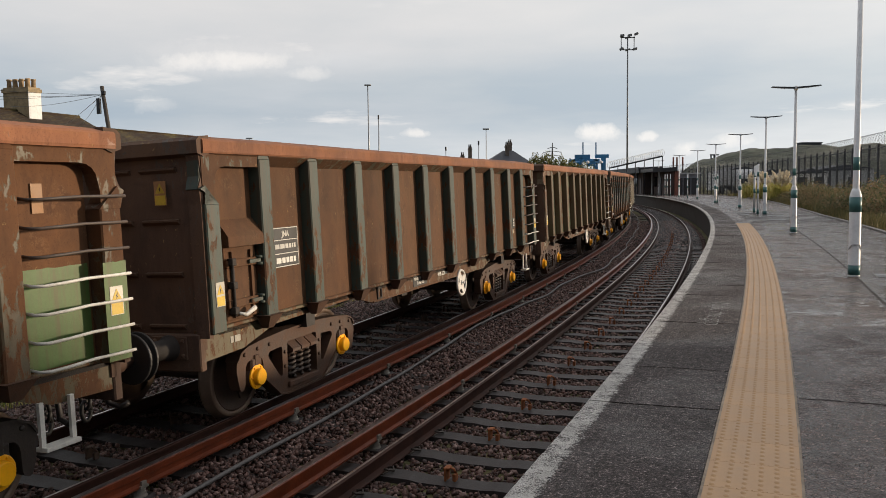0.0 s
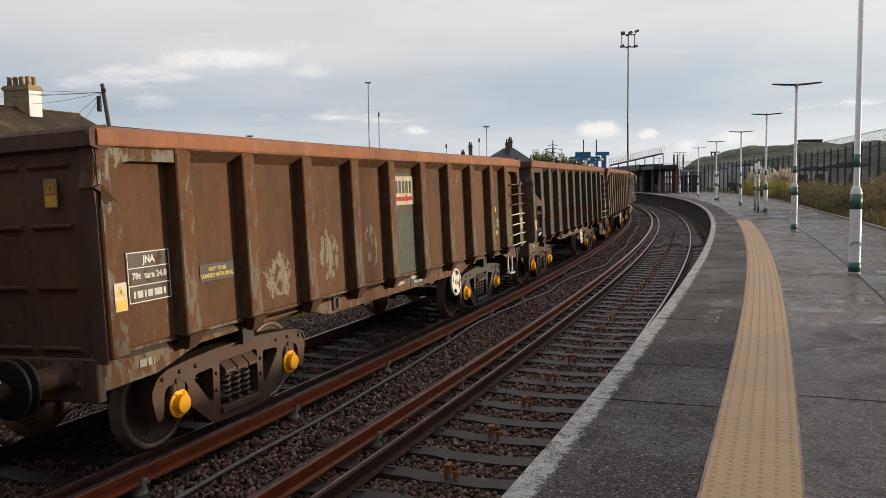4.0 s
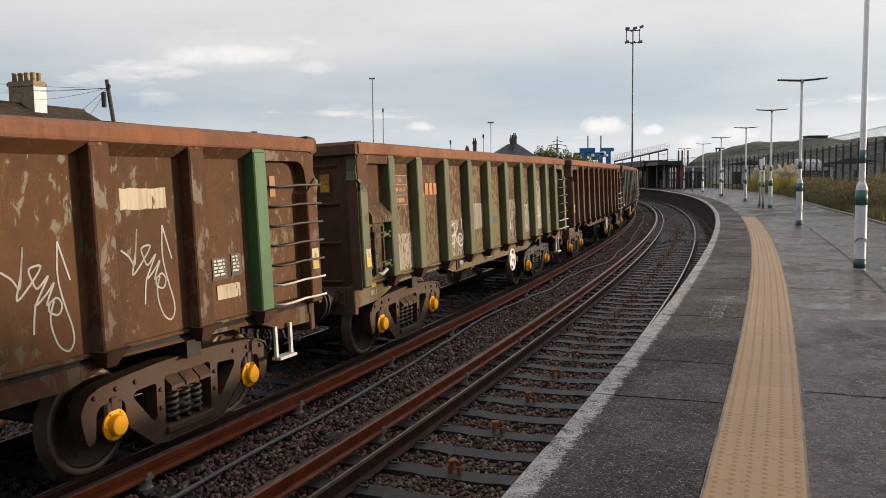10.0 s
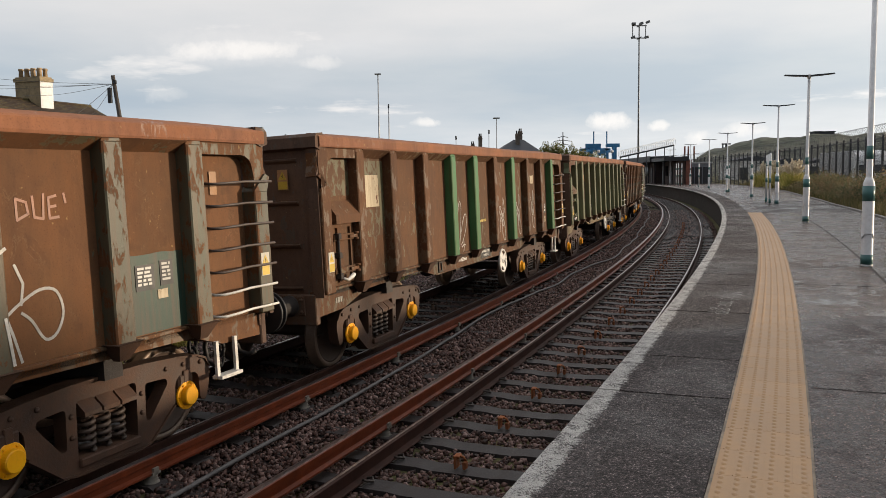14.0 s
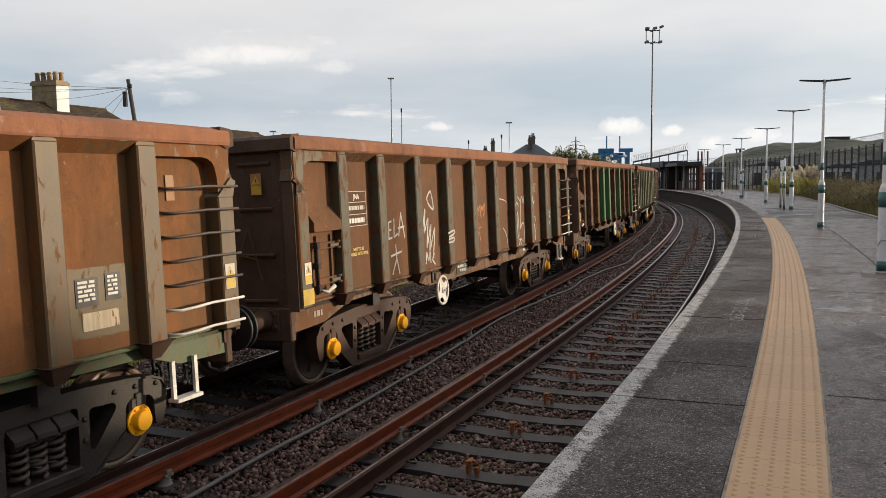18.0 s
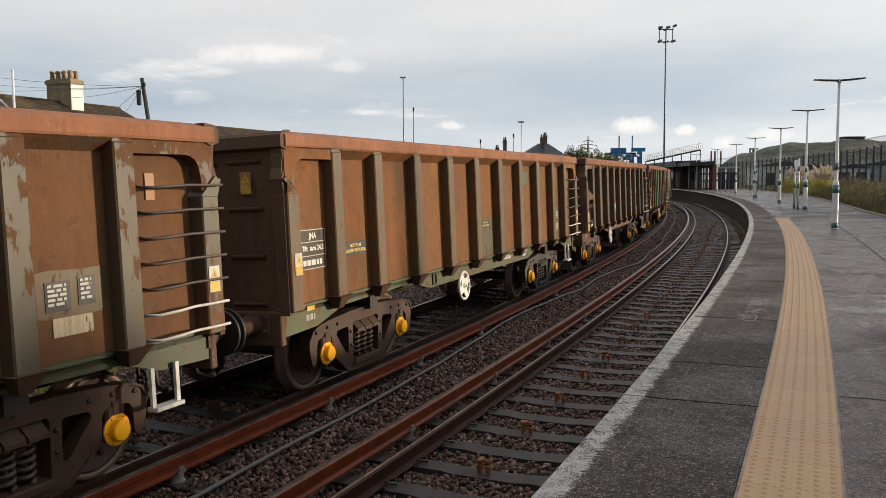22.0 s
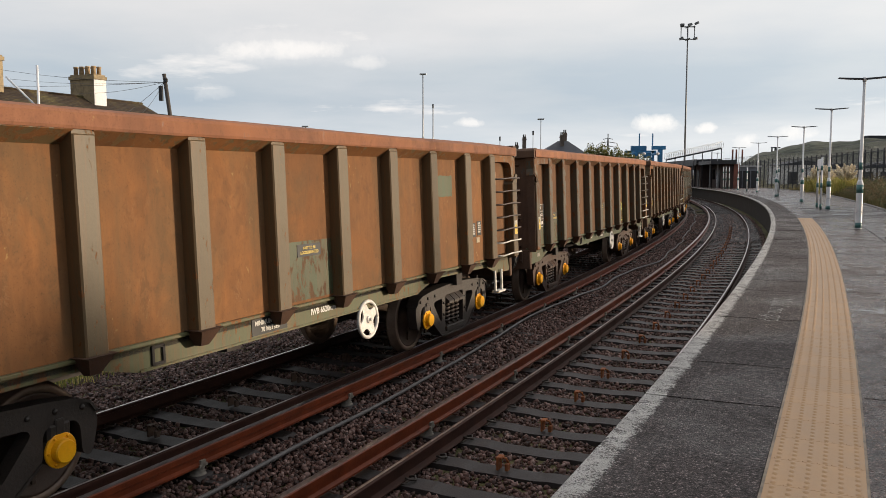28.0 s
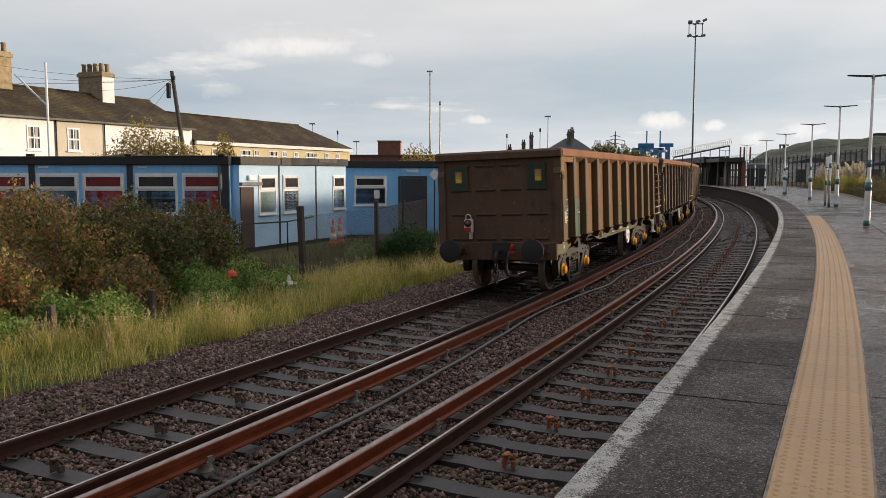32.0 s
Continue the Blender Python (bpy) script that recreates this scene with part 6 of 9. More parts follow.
TAG = [[(-1.0, 0.5), (-0.75, 0.32), (-0.58, 0.1), (-0.5, 0.5), (-0.42, 1.0), (-0.52, 0.4), (-0.66, -0.15), (-0.2, 0.25), (0.02, 0.55), (-0.3, 0.5), (-0.22, 0.2), (-0.1, 0.05), (0.2, 0.3), (-0.18, -0.3), (0.12, -0.1), (0.34, 0.12), (0.1, -0.35), (0.38, -0.22), (0.52, -0.4), (0.4, -0.62), (0.15, -0.5), (0.2, -0.3)], [(0.52, 1.05), (0.46, 0.5), (0.48, 0.05), (0.62, -0.5), (0.76, -0.95), (0.78, -1.3), (0.62, -1.5), (0.36, -1.35), (0.2, -0.95), (0.18, -0.6), (0.3, -0.3)], [(0.52, 1.05), (0.66, 0.6), (0.8, 0.15)], [(-0.2, -0.3), (-0.26, -0.6), (-0.3, -0.95)]]
LETTERS = [[(-1.4, -0.3), (-1.1, 0.7), (-0.9, -0.2), (-0.55, 0.5), (-0.6, -0.4)], [(-0.45, 0.1), (-0.1, 0.55), (0.0, -0.3), (0.3, 0.6), (0.45, -0.2), (0.2, -0.45)], [(0.6, 0.5), (0.95, -0.35), (1.2, 0.75), (0.75, 0.15)]]
ZELA = [[(-1.5, 0.5), (-0.95, 0.55), (-1.45, -0.45), (-0.8, -0.25)], [(-0.35, 0.55), (-0.65, 0.5), (-0.7, -0.35), (-0.3, -0.3)], [(-0.68, 0.1), (-0.4, 0.12)], [(0.0, 0.65), (-0.08, -0.3), (0.35, -0.15)], [(0.5, -0.25), (0.85, 0.95), (1.25, -0.4)], [(0.45, 0.15), (1.2, 0.2)]]
STAR = [[(0, 0.6), (0.05, -0.1), (-0.5, -0.9)], [(0.05, -0.1), (0.35, -0.95)], [(-0.6, 0.05), (0.65, 0.2)]]
PIECE = [[(-1.0, 0.35), (-0.55, 0.55), (-0.75, -0.25), (-0.3, 0.95), (-0.45, 0.1), (-0.05, 0.6), (-0.25, -0.45), (0.2, 0.35), (0.0, -0.6), (0.55, 0.2), (0.3, -0.9)], [(-0.1, 1.35), (0.3, 1.6), (0.5, 0.95), (0.1, 1.1), (-0.1, 1.35)], [(-0.95, -0.55), (-0.6, -0.5), (-0.95, -0.9), (-0.55, -0.95)], [(-0.4, -1.05), (-0.3, -0.65), (-0.15, -0.95), (0.0, -0.65), (0.05, -1.05)], [(0.4, -0.75), (0.2, -0.95), (0.45, -1.15)]]
LOOPS = [[(-0.9, 0.1), (-0.75, 0.25), (-0.68, 0.0), (-0.55, -0.6), (-0.45, 0.3), (-0.25, 0.9), (-0.05, 1.05), (0.02, 0.7), (-0.1, 0.1), (-0.3, -0.7), (-0.35, -1.0)], [(-0.3, -0.7), (0.0, -0.1), (0.3, 0.35), (0.55, 0.5), (0.66, 0.25), (0.5, -0.2), (0.15, -0.6), (-0.1, -0.8)], [(-0.05, -0.9), (0.25, -0.8), (0.45, -0.85)], [(0.2, -0.6), (0.22, -0.9), (0.15, -1.1)]]
NOK = [[(-0.95, -0.8), (-0.9, 0.3), (-0.6, 0.4), (-0.5, -0.75)], [(-0.1, 0.4), (-0.35, 0.1), (-0.3, -0.5), (0.05, -0.45), (0.15, 0.2), (-0.1, 0.4)], [(0.2, -0.7), (0.3, 0.55), (0.5, -0.6), (0.6, 0.55)], [(1.0, 0.5), (0.62, -0.1), (1.0, 0.0), (0.95, -0.75)], [(-1.0, -1.05), (-0.1, -0.85), (1.0, -0.9)], [(0.0, 0.85), (0.35, 0.95), (0.5, 0.8), (0.1, 0.75), (0.0, 0.85)]]


# one tall bubble-lettered piece that runs over several bays: metres from the middle of the bay, and up
BUBBLE = [[(-0.36, -0.19), (-0.41, 0.03), (-0.40, 0.28), (-0.30, 0.42), (-0.13, 0.485), (0.01, 0.44), (0.13, 0.33), (0.11, 0.06), (0.07, -0.17), (0.19, -0.08), (0.31, -0.09), (0.34, -0.28), (0.27, -0.46)], [(0.13, 0.33), (0.19, 0.44), (0.27, 0.45), (0.33, 0.33), (0.39, 0.45), (0.44, 0.485)], [(-0.19, 0.22), (-0.185, -0.17)], [(-0.06, 0.225), (-0.06, -0.14)], [(-0.35, -0.44), (-0.25, -0.38), (-0.05, -0.39), (0.15, -0.40), (0.09, -0.50), (0.03, -0.40), (-0.09, -0.55), (-0.11, -0.41), (-0.16, -0.55)]]
HOOK = [[(-0.30, 0.23), (-0.24, 0.09), (-0.27, -0.06)], [(-0.40, -0.13), (-0.28, -0.05), (-0.10, 0.03), (0.04, 0.0), (0.09, -0.16), (0.02, -0.31), (-0.09, -0.34), (-0.19, -0.19), (-0.27, -0.12)], [(-0.40, -0.13), (-0.35, -0.28), (-0.30, -0.47)]]
ARCS = [[(-0.45, 0.30), (-0.20, 0.45), (0.10, 0.44), (0.33, 0.40), (0.42, 0.32), (0.42, 0.23)], [(-0.30, 0.20), (-0.35, -0.30)], [(0.10, -0.10), (0.25, -0.20), (0.33, -0.34), (0.36, -0.55)]]
POST_A = [[(-0.08, 0.31), (-0.02, 0.36), (0.04, 0.345), (0.10, 0.30)], [(0.01, -0.33), (-0.02, 0.03), (0.03, 0.17), (0.07, -0.03), (0.07, -0.30)]]
POST_B = [[(-0.03, 0.45), (0.02, 0.31), (0.10, 0.36)], [(0.06, -0.12), (0.08, -0.28), (0.10, -0.45)]]
DUE = [[(-1.6, -0.6), (-1.6, 0.5), (-1.0, 0.3), (-0.9, -0.3), (-1.6, -0.6)], [(-0.6, 0.6), (-0.55, -0.5), (0.0, -0.6), (0.1, 0.7)], [(0.9, 0.6), (0.4, 0.5), (0.4, -0.6), (1.0, -0.55)], [(0.4, 0.0), (0.85, 0.05)], [(1.4, 0.7), (1.5, 0.2)]]


def dress(w, i, mpanel, mrib):
    """Plates, lettering and scrawls on the side that faces the platform, and warnings on the ends."""
    warning(w, -6.06, 1.5 if i in HATCHED else 1.62, 1.346)
    warning(w, 5.84, 1.62, 1.346)
    for q in (-1, 1):
        for x in (-0.85, 0.85):
            warning(w, END[q] + q * 0.001, 2.48, x, q)
    part("label_plate", cached("label_plate", lambda: flat_sign(0.10, 0.22)), MSIGNO, w, at=Matrix.Translation((PANEL_X, 5.28, 2.45)))
    if i == 9:
        part("data_plate", cached("data_plate|p", lambda: flat_sign(0.42, 0.42)), MPALEP, w, "pale square plate with rubbed-off writing", at=Matrix.Translation((PANEL_X - 0.004, -4.63, 2.30)))
    elif i == 10:
        data_plate(w, -4.63, 2.15, i, bpy.data.materials["wagon_panel_paint"])
        notice(w, ("NOT TO BE", "LOADED WITH SPOIL"), -4.63, 1.62, 0.052, False)
    elif i == 8:
        data_plate(w, -4.63, 2.35, i, MPLATEB, MSPRAYO)
    elif i in HATCHED:
        data_plate(w, -4.63, 1.85, i)
    else:
        data_plate(w, -5.55, 1.74, i, MPATCH_S if i != 13 else None)
        notice(w, ("NOT TO BE", "LOADED WITH SPOIL"), -4.60, 1.68, 0.052)
    # number on the sole bar, and maker's mark over it
    bars(w, -5.62, 1.00, 0.20, 1, 0.065, MFADED, 1.182, i + 70)
    if i in (11, 13, 8):
        part("sole_label", cached("sole_label|y", lambda: flat_sign(0.15, 0.055)), MSIGNY, w, "small yellow mark", at=Matrix.Translation((1.181, -5.62, 1.10)))
    # small plates by the ladder
    part("grid_plate", cached("grid_plate", lambda: flat_sign(0.22, 0.22)), MSIGNK, w, "small black plate with fine writing", at=Matrix.Translation((PANEL_X - 0.004, 4.32, 1.66)))
    bars(w, 4.32, 1.74, 0.18, 5, 0.02, MLETTER, PANEL_X + 0.003, i + 9)
    part("grid_plate", cached("grid_plate|2", lambda: flat_sign(0.16, 0.22)), MSIGNK, w, at=Matrix.Translation((PANEL_X - 0.004, 4.58, 1.68)))
    bars(w, 4.58, 1.76, 0.12, 5, 0.02, MLETTER, PANEL_X + 0.003, i + 19)
    if i in (11, 12, 9, 5):
        part("label_plate", cached("label_plate|o", lambda: flat_sign(0.36, 0.14)), MPALEP, w, "worn pale label", at=Matrix.Translation((PANEL_X - 0.004, 4.44, 1.43)))
    else:
        part("label_plate", cached("label_plate|s", lambda: flat_sign(0.12, 0.08)), MPALEP, w, at=Matrix.Translation((PANEL_X - 0.004, 4.52, 1.50)))
    # sole bar writing
    ya = {10: -1.0, 11: 2.1, 12: -0.1, 13: -0.75, 8: -0.4, 9: 0.1, 7: 0.4}.get(i, -0.75)
    yb = {10: 2.7, 11: 1.1, 12: -1.35, 13: 0.2, 8: -1.9, 9: -1.2, 7: -0.35}.get(i, 0.25)
    part("sole_plate", cached("sole_plate|a", lambda: flat_sign(0.56, 0.16)), MSIGNK, w, at=Matrix.Translation((1.181, ya, 1.04)))
    letter(w, "MINIMUM CURVE", 0.062, ya, 1.075, MLETTER, 1.19)
    letter(w, "70 METRES", 0.062, ya, 1.005, MLETTER, 1.19)
    letter(w, "IWB 6520mm", 0.085, yb, 1.045, MLETTER, 1.186)
    part("label_clip", cached("label_clip", lambda: Build().strip([(-0.06, -0.07), (0.06, -0.07), (0.06, 0.07), (-0.06, 0.07), (-0.06, -0.07)], 0.025, 1.18, 1.20)), MUNDER, w, at=Matrix.Translation((0, -2.25, 1.03)))
    part("sole_label", cached("sole_label", lambda: flat_sign(0.18, 0.06)), MSIGNW, w, at=Matrix.Translation((1.181, -4.1 if i % 2 else 2.9, 1.10)))
    if i in (7, 11, 12, 13, 1, 5):
        if i in (11, 12, 13):
            patch(w, 5, 1.2, 1.82, {11: MPATCH_G, 12: MPATCH_O, 13: MPATCH_G}[i])
        if i != 7:
            notice(w, ("NOT TO BE", "LOOSE SHUNTED"), BAYS[5] + 0.03, 1.72, 0.042)
    if i == 7:
        patch(w, 5, 1.18, 2.66, MPATCH_D, label="bay painted dark green")
        part("painted_board", cached("painted_board", lambda: flat_sign(0.86, 0.42)), MPALEP, w, "peeling cream board with dark and red bars", at=Matrix.Translation((PANEL_X - 0.002, BAYS[5], 2.40)))
        for k in range(6):
            a = BAYS[5] - 0.36 + k * 0.125
            part("dark_bar", Build().box(PANEL_X + 0.004, PANEL_X + 0.007, a, a + 0.085, 2.36 if k else 2.24, 2.54), MSIGNK, w)
        part("red_bar", Build().box(PANEL_X + 0.004, PANEL_X + 0.007, BAYS[5] - 0.22, BAYS[5] + 0.38, 2.25, 2.31), MRED, w)
        strokes(w, [[(0.5, 0.6), (0.0, 0.9), (-0.45, 0.4), (-0.3, -0.3), (0.3, -0.5), (0.6, 0.0), (0.7, -0.7), (0.2, -1.0)]], BAYS[5], 1.65, 0.35, MPATCH_O, 0.010)
        scrape(w, BAYS[2] + 0.02, 1.50, 0.62, 0.60, 5)
        scrape(w, BAYS[3] + 0.02, 1.66, 0.52, 0.80, 6)
        scrape(w, BAYS[4] + 0.02, 1.66, 0.60, 0.80, 7)
        patch(w, 10, 1.18, 1.93, MPATCH_L, label="fresh green paint on the lower end bay")
        patch(w, 10, 1.14, 1.93, MPATCH_L, 0.24, 0.475, 1.343)
        part("label_plate", cached("label_plate|y", lambda: flat_sign(0.26, 0.09)), MSIGNY, w, at=Matrix.Translation((PANEL_X - 0.004, 4.40, 1.96)))
    if i == 8:
        for bay, z0, z1 in ((1, 1.2, 1.72), (3, 1.2, 1.80), (4, 1.58, 2.05), (6, 1.22, 2.05), (7, 1.3, 2.05), (8, 1.3, 2.42)):
            patch(w, bay, z0, z1, MPATCH_W if bay < 6 else MPATCH_V, label="flaking white painted block" if bay < 6 else "white block half lost to rust")
        patch(w, 5, 1.62, 1.76, MPATCH_T, 0.45)
        for lines, bay, z, sz, r in ((TICK, 6, 1.62, 0.33, 0.018), (BOX, 7, 1.62, 0.33, 0.016), (ARROW, 8, 1.72, 0.36, 0.016), ([[(a, c * 0.72) for a, c in line] for line in VEKO], 3, 1.50, 0.37, 0.012)):
            strokes(w, lines, BAYS[bay], z, sz, MSPRAY, r)
        part("emblem", Build().strip([(-0.40, 2.24), (-0.29, 2.48), (-0.17, 2.25), (-0.40, 2.24)], 0.05, PANEL_X, PANEL_X + 0.003), MSPRAYO, w, "rubbed orange triangular emblem", at=Matrix.Translation((0, BAYS[2], 0)))
        for k in range(3):
            part("emblem_bar", Build().box(PANEL_X, PANEL_X + 0.003, -0.10 + 0.18 * k, 0.03 + 0.18 * k, 2.26, 2.44), MSPRAYO, w, at=Matrix.Translation((0, BAYS[2], 0)))
        part("sole_label", cached("sole_label|r", lambda: flat_sign(0.28, 0.11)), MSIGNO, w, at=Matrix.Translation((1.181, 2.95, 1.09)))
    if i == 9:
        for bay, z in ((4, 1.62), (6, 1.68), (7, 1.72), (8, 1.78)):
            strokes(w, TAG if bay > 4 else LOOPS, BAYS[bay] + 0.03, z, 0.33 if bay > 4 else 0.4, MSPRAY, 0.008 if bay > 4 else 0.006)
        patch(w, 8, 2.28, 2.46, MPALEP, 0.55)
        patch(w, 1, 1.70, 2.70, MPATCH_K, label="thin olive paint over rust")
        patch(w, 0, 2.26, 2.70, MPATCH_K, label="thin olive paint over rust")
        notice(w, ("LOOSE SHUNTED",), BAYS[5], 1.62, 0.055, False)
    if i == 10:
        strokes(w, ZELA, BAYS[2] - 0.02, 1.80, 0.26, MSPRAY, 0.013)
        strokes(w, STAR, BAYS[2], 1.46, 0.26, MSPRAY, 0.013)
        strokes(w, PIECE, BAYS[3], 1.68, 0.40, MSPRAY, 0.016)
        strokes(w, [[(-0.9, 0.3), (0.6, 0.5), (0.5, 0.15), (-0.7, -0.05)], [(-0.8, -0.3), (0.5, -0.2), (0.4, -0.55), (-0.9, -0.6)]], -1.80, 1.62, 0.16, MSPRAY, 0.014, RIB_X)
        strokes(w, LETTERS, BAYS[5], 1.92, 0.20, MSPRAYO, 0.012)
        strokes(w, STAR, BAYS[5] - 0.1, 1.62, 0.2, MSPRAYO, 0.010)
        strokes(w, ARCS, BAYS[6], 1.67, 1.0, MSPRAY, 0.009)
        strokes(w, BUBBLE, BAYS[7], 1.67, 1.0, MSPRAY, 0.012)
        strokes(w, HOOK, BAYS[8], 1.67, 1.0, MSPRAY, 0.011)
        strokes(w, POST_A, RIBS[6], 1.67, 1.0, MSPRAY, 0.012, RIB_X)
        strokes(w, POST_B, RIBS[7], 1.67, 1.0, MSPRAY, 0.012, RIB_X)
        strokes(w, DUE, BAYS[8] - 0.02, 2.30, 0.14, MSPRAYP, 0.010)
        patch(w, 9, 1.18, 1.86, MPATCH_D, label="dull green block under the data plates")
        part("corner_plate", Build().box(1.345, 1.35, -6.18, -5.96, 1.16, 1.33), MSIGNY, w, "yellow painted block on the corner post")
        strokes(w, [[(-0.8, -1.0), (0.0, 0.9), (0.5, -1.0)], [(-0.5, -0.1), (0.5, -0.3)]], 0.0, 0.0, 0.3, MPATCH_O, 0.01).matrix_basis = Matrix.Translation((0.7 - PANEL_X * 0, END[-1] - 0.002, 1.75)) @ Matrix.Rotation(radians(-90), 4, "Z") @ Matrix.Translation((-PANEL_X, 0, 0))
    if i == 11:
        patch(w, 7, 2.36, 2.62, MPATCH_G, 0.56)
        patch(w, 9, 1.3, 1.85, MPATCH_O, 0.7)
    if i == 12:
        patch(w, 0, 1.18, 1.93, MPATCH_M, label="older green paint low on the bay")
        patch(w, 1, 1.18, 1.95, MPATCH_M, label="older green paint low on the bay")
        patch(w, 8, 2.34, 2.58, MPATCH_O, 0.6)
        strokes(w, NOK, BAYS[7], 1.58, 0.36, MSPRAYY, 0.014)
        strokes(w, TAG, BAYS[6], 1.6, 0.3, MPATCH_O, 0.006)
        patch(w, 9, 1.5, 1.85, MPATCH_O, 0.7)
    if i == 13:
        patch(w, 0, 1.18, 1.97, MPATCH_O, 0.72, -0.02)
        patch(w, 1, 1.18, 1.95, MPATCH_G)
        patch(w, 0, 1.18, 1.96, MPATCH_T, 0.205, 0.40, RIB_X - 0.004)
        patch(w, 8, 2.2, 2.5, MPATCH_G, 0.5)
        tail_lamp(w)


def tail_lamp(w):
    """The portable red lamp on the last wagon's end."""
    y, x = -6.245, -0.62
    t = part("tail_lamp", Build().box(x - 0.09, x + 0.09, y - 0.10, y, 1.350, 1.630, 0.02), MSIGNW, w, "white portable tail lamp with a red lens")
    part("lens_rim", Build().lathe([(y - 0.098, 0.080), (y - 0.115, 0.080), (y - 0.115, 0.062)], 18, "y", at=Matrix.Translation((x, 0, 1.545))), MSIGNK, t)
    part("lens", Build().lathe([(y - 0.105, 0.062), (y - 0.125, 0.05), (y - 0.13, 0.0)], 16, "y", at=Matrix.Translation((x, 0, 1.545))), plain("dark_red_lens", (0.16, 0.012, 0.02), 0.2, scale=6, amount=0.2, bump=0.0005), t)
    part("red_panel", Build().box(x - 0.08, x + 0.06, y - 0.104, y - 0.10, 1.360, 1.455), MRED, t)
    part("carrying_loop", Build().tube([(x - 0.07, y - 0.04, 1.620), (x - 0.06, y - 0.04, 1.700), (x - 0.02, y - 0.04, 1.725), (x + 0.04, y - 0.04, 1.700), (x + 0.05, y - 0.04, 1.620)], 0.014, 6), MSIGNW, t)
    part("lamp_bracket", Build().box(x - 0.0, x + 0.05, y - 0.05, y + 0.03, 1.220, 1.360), MSIGNW, t)
    part("hose_cock", Build().tube([(0.30, -6.33, 1.03), (0.30, -6.39, 1.0), (0.34, -6.39, 1.12)], 0.03, 7).box(0.25, 0.40, -6.42, -6.37, 0.93, 0.97, 0.008), MRED, w, "red brake hose cock")
    # flat black plate that stands in for the shade inside a coupling recess
    part("coupling_recess", Build().box(-0.16, 0.22, -6.232, -6.228, 0.98, 1.14), MSIGNK, w)
    for xx in (-0.84, 0.81):
        part("repainted_patch", Build().box(xx - 0.19, xx + 0.19, -6.201, -6.1975, 2.20, 2.70), MPATCH_D, w, "dark green square behind the warning plate")


for i in range(14):
    make_wagon(i)


def motions():
    rows_t = [i * 0.5 for i in range(65)]
    for i, w in enumerate(WAGONS):
        rows_ = []
        for t in rows_t:
            s = travel(t) - (i - 6) * PITCH + HALF
            rows_.append((t, M(s, FAR_TRACK - 0.0248) @ LEAN))
        walk(w, rows_)
    walk(lorry, [(t, M(s, 14.0, 0.9) @ Matrix.Rotation(math.pi, 4, "Z")) for t, s in LORRY_PATH])
    spin = [i / 6.0 for i in range(193)]
    gone = [-(travel(t) - travel(0)) * (RE + FAR_TRACK) / RE / WHEEL_R for t in spin]
    for ws, y in WHEELS:
        walk(ws, [(t, Matrix.Translation((0, y, WHEEL_R)) @ Matrix.Rotation(a, 4, "X")) for t, a in zip(spin, gone)])

# ---- left of the line: verge, hedge, fence ----
MLEAF = make_leaf("bramble_leaves", [(0.30, (0.066, 0.088, 0.026)), (0.42, (0.150, 0.175, 0.046)), (0.50, (0.30, 0.27, 0.075)), (0.57, (0.42, 0.205, 0.085)), (0.66, (0.44, 0.175, 0.085)), (0.74, (0.46, 0.42, 0.11)), (0.84, (0.70, 0.62, 0.18))], 0.34)
MDARKLEAF = make_leaf("dark_hedge_leaves", [(0.30, (0.038, 0.060, 0.022)), (0.46, (0.085, 0.115, 0.036)), (0.56, (0.165, 0.150, 0.050)), (0.64, (0.24, 0.13, 0.062)), (0.75, (0.38, 0.34, 0.11))], 0.3)
MGREENLEAF = make_leaf("green_weeds", [(0.3, (0.075, 0.150, 0.034)), (0.5, (0.185, 0.300, 0.068)), (0.75, (0.40, 0.46, 0.14))], 0.45)
MGRASS = make_leaf("long_grass", [(0.25, (0.150, 0.190, 0.042)), (0.40, (0.340, 0.330, 0.080)), (0.56, (0.56, 0.47, 0.15)), (0.8, (0.76, 0.63, 0.29))], 0.42)
MTREE = make_leaf("autumn_leaves", [(0.3, (0.190, 0.180, 0.052)), (0.5, (0.360, 0.280, 0.085)), (0.75, (0.52, 0.31, 0.11))], 0.35)
MOLIVELEAF = make_leaf("olive_leaves", [(0.3, (0.070, 0.085, 0.026)), (0.5, (0.150, 0.165, 0.050)), (0.75, (0.30, 0.25, 0.09))], 0.3)
MSCRUB = make_leaf("scrub_leaves", [(0.25, (0.060, 0.082, 0.040)), (0.42, (0.140, 0.155, 0.075)), (0.52, (0.240, 0.200, 0.100)), (0.64, (0.270, 0.170, 0.105)), (0.8, (0.38, 0.30, 0.16))], 0.4)
MBANK = make_leaf("bank_grass", [(0.25, (0.060, 0.070, 0.025)), (0.5, (0.130, 0.115, 0.045)), (0.8, (0.26, 0.19, 0.09))], 0.3)
MPLUME = make_leaf("pampas_plume", [(0.3, (0.72, 0.63, 0.48)), (0.7, (0.88, 0.82, 0.68))], 0.4)
MSTEM = plain("bramble_stem", (0.20, 0.105, 0.062), 0.8, scale=9, amount=0.4)
MBARK = plain("bark", (0.09, 0.07, 0.055), 0.9, scale=9, amount=0.4, bump=0.01)
MPOSTC = plain("old_concrete_post", (0.085, 0.062, 0.050), 0.85, scale=7, amount=0.45, bump=0.01)
MWIRE = plain("chain_wire", (0.16, 0.145, 0.13), 0.6, scale=9, amount=0.3)


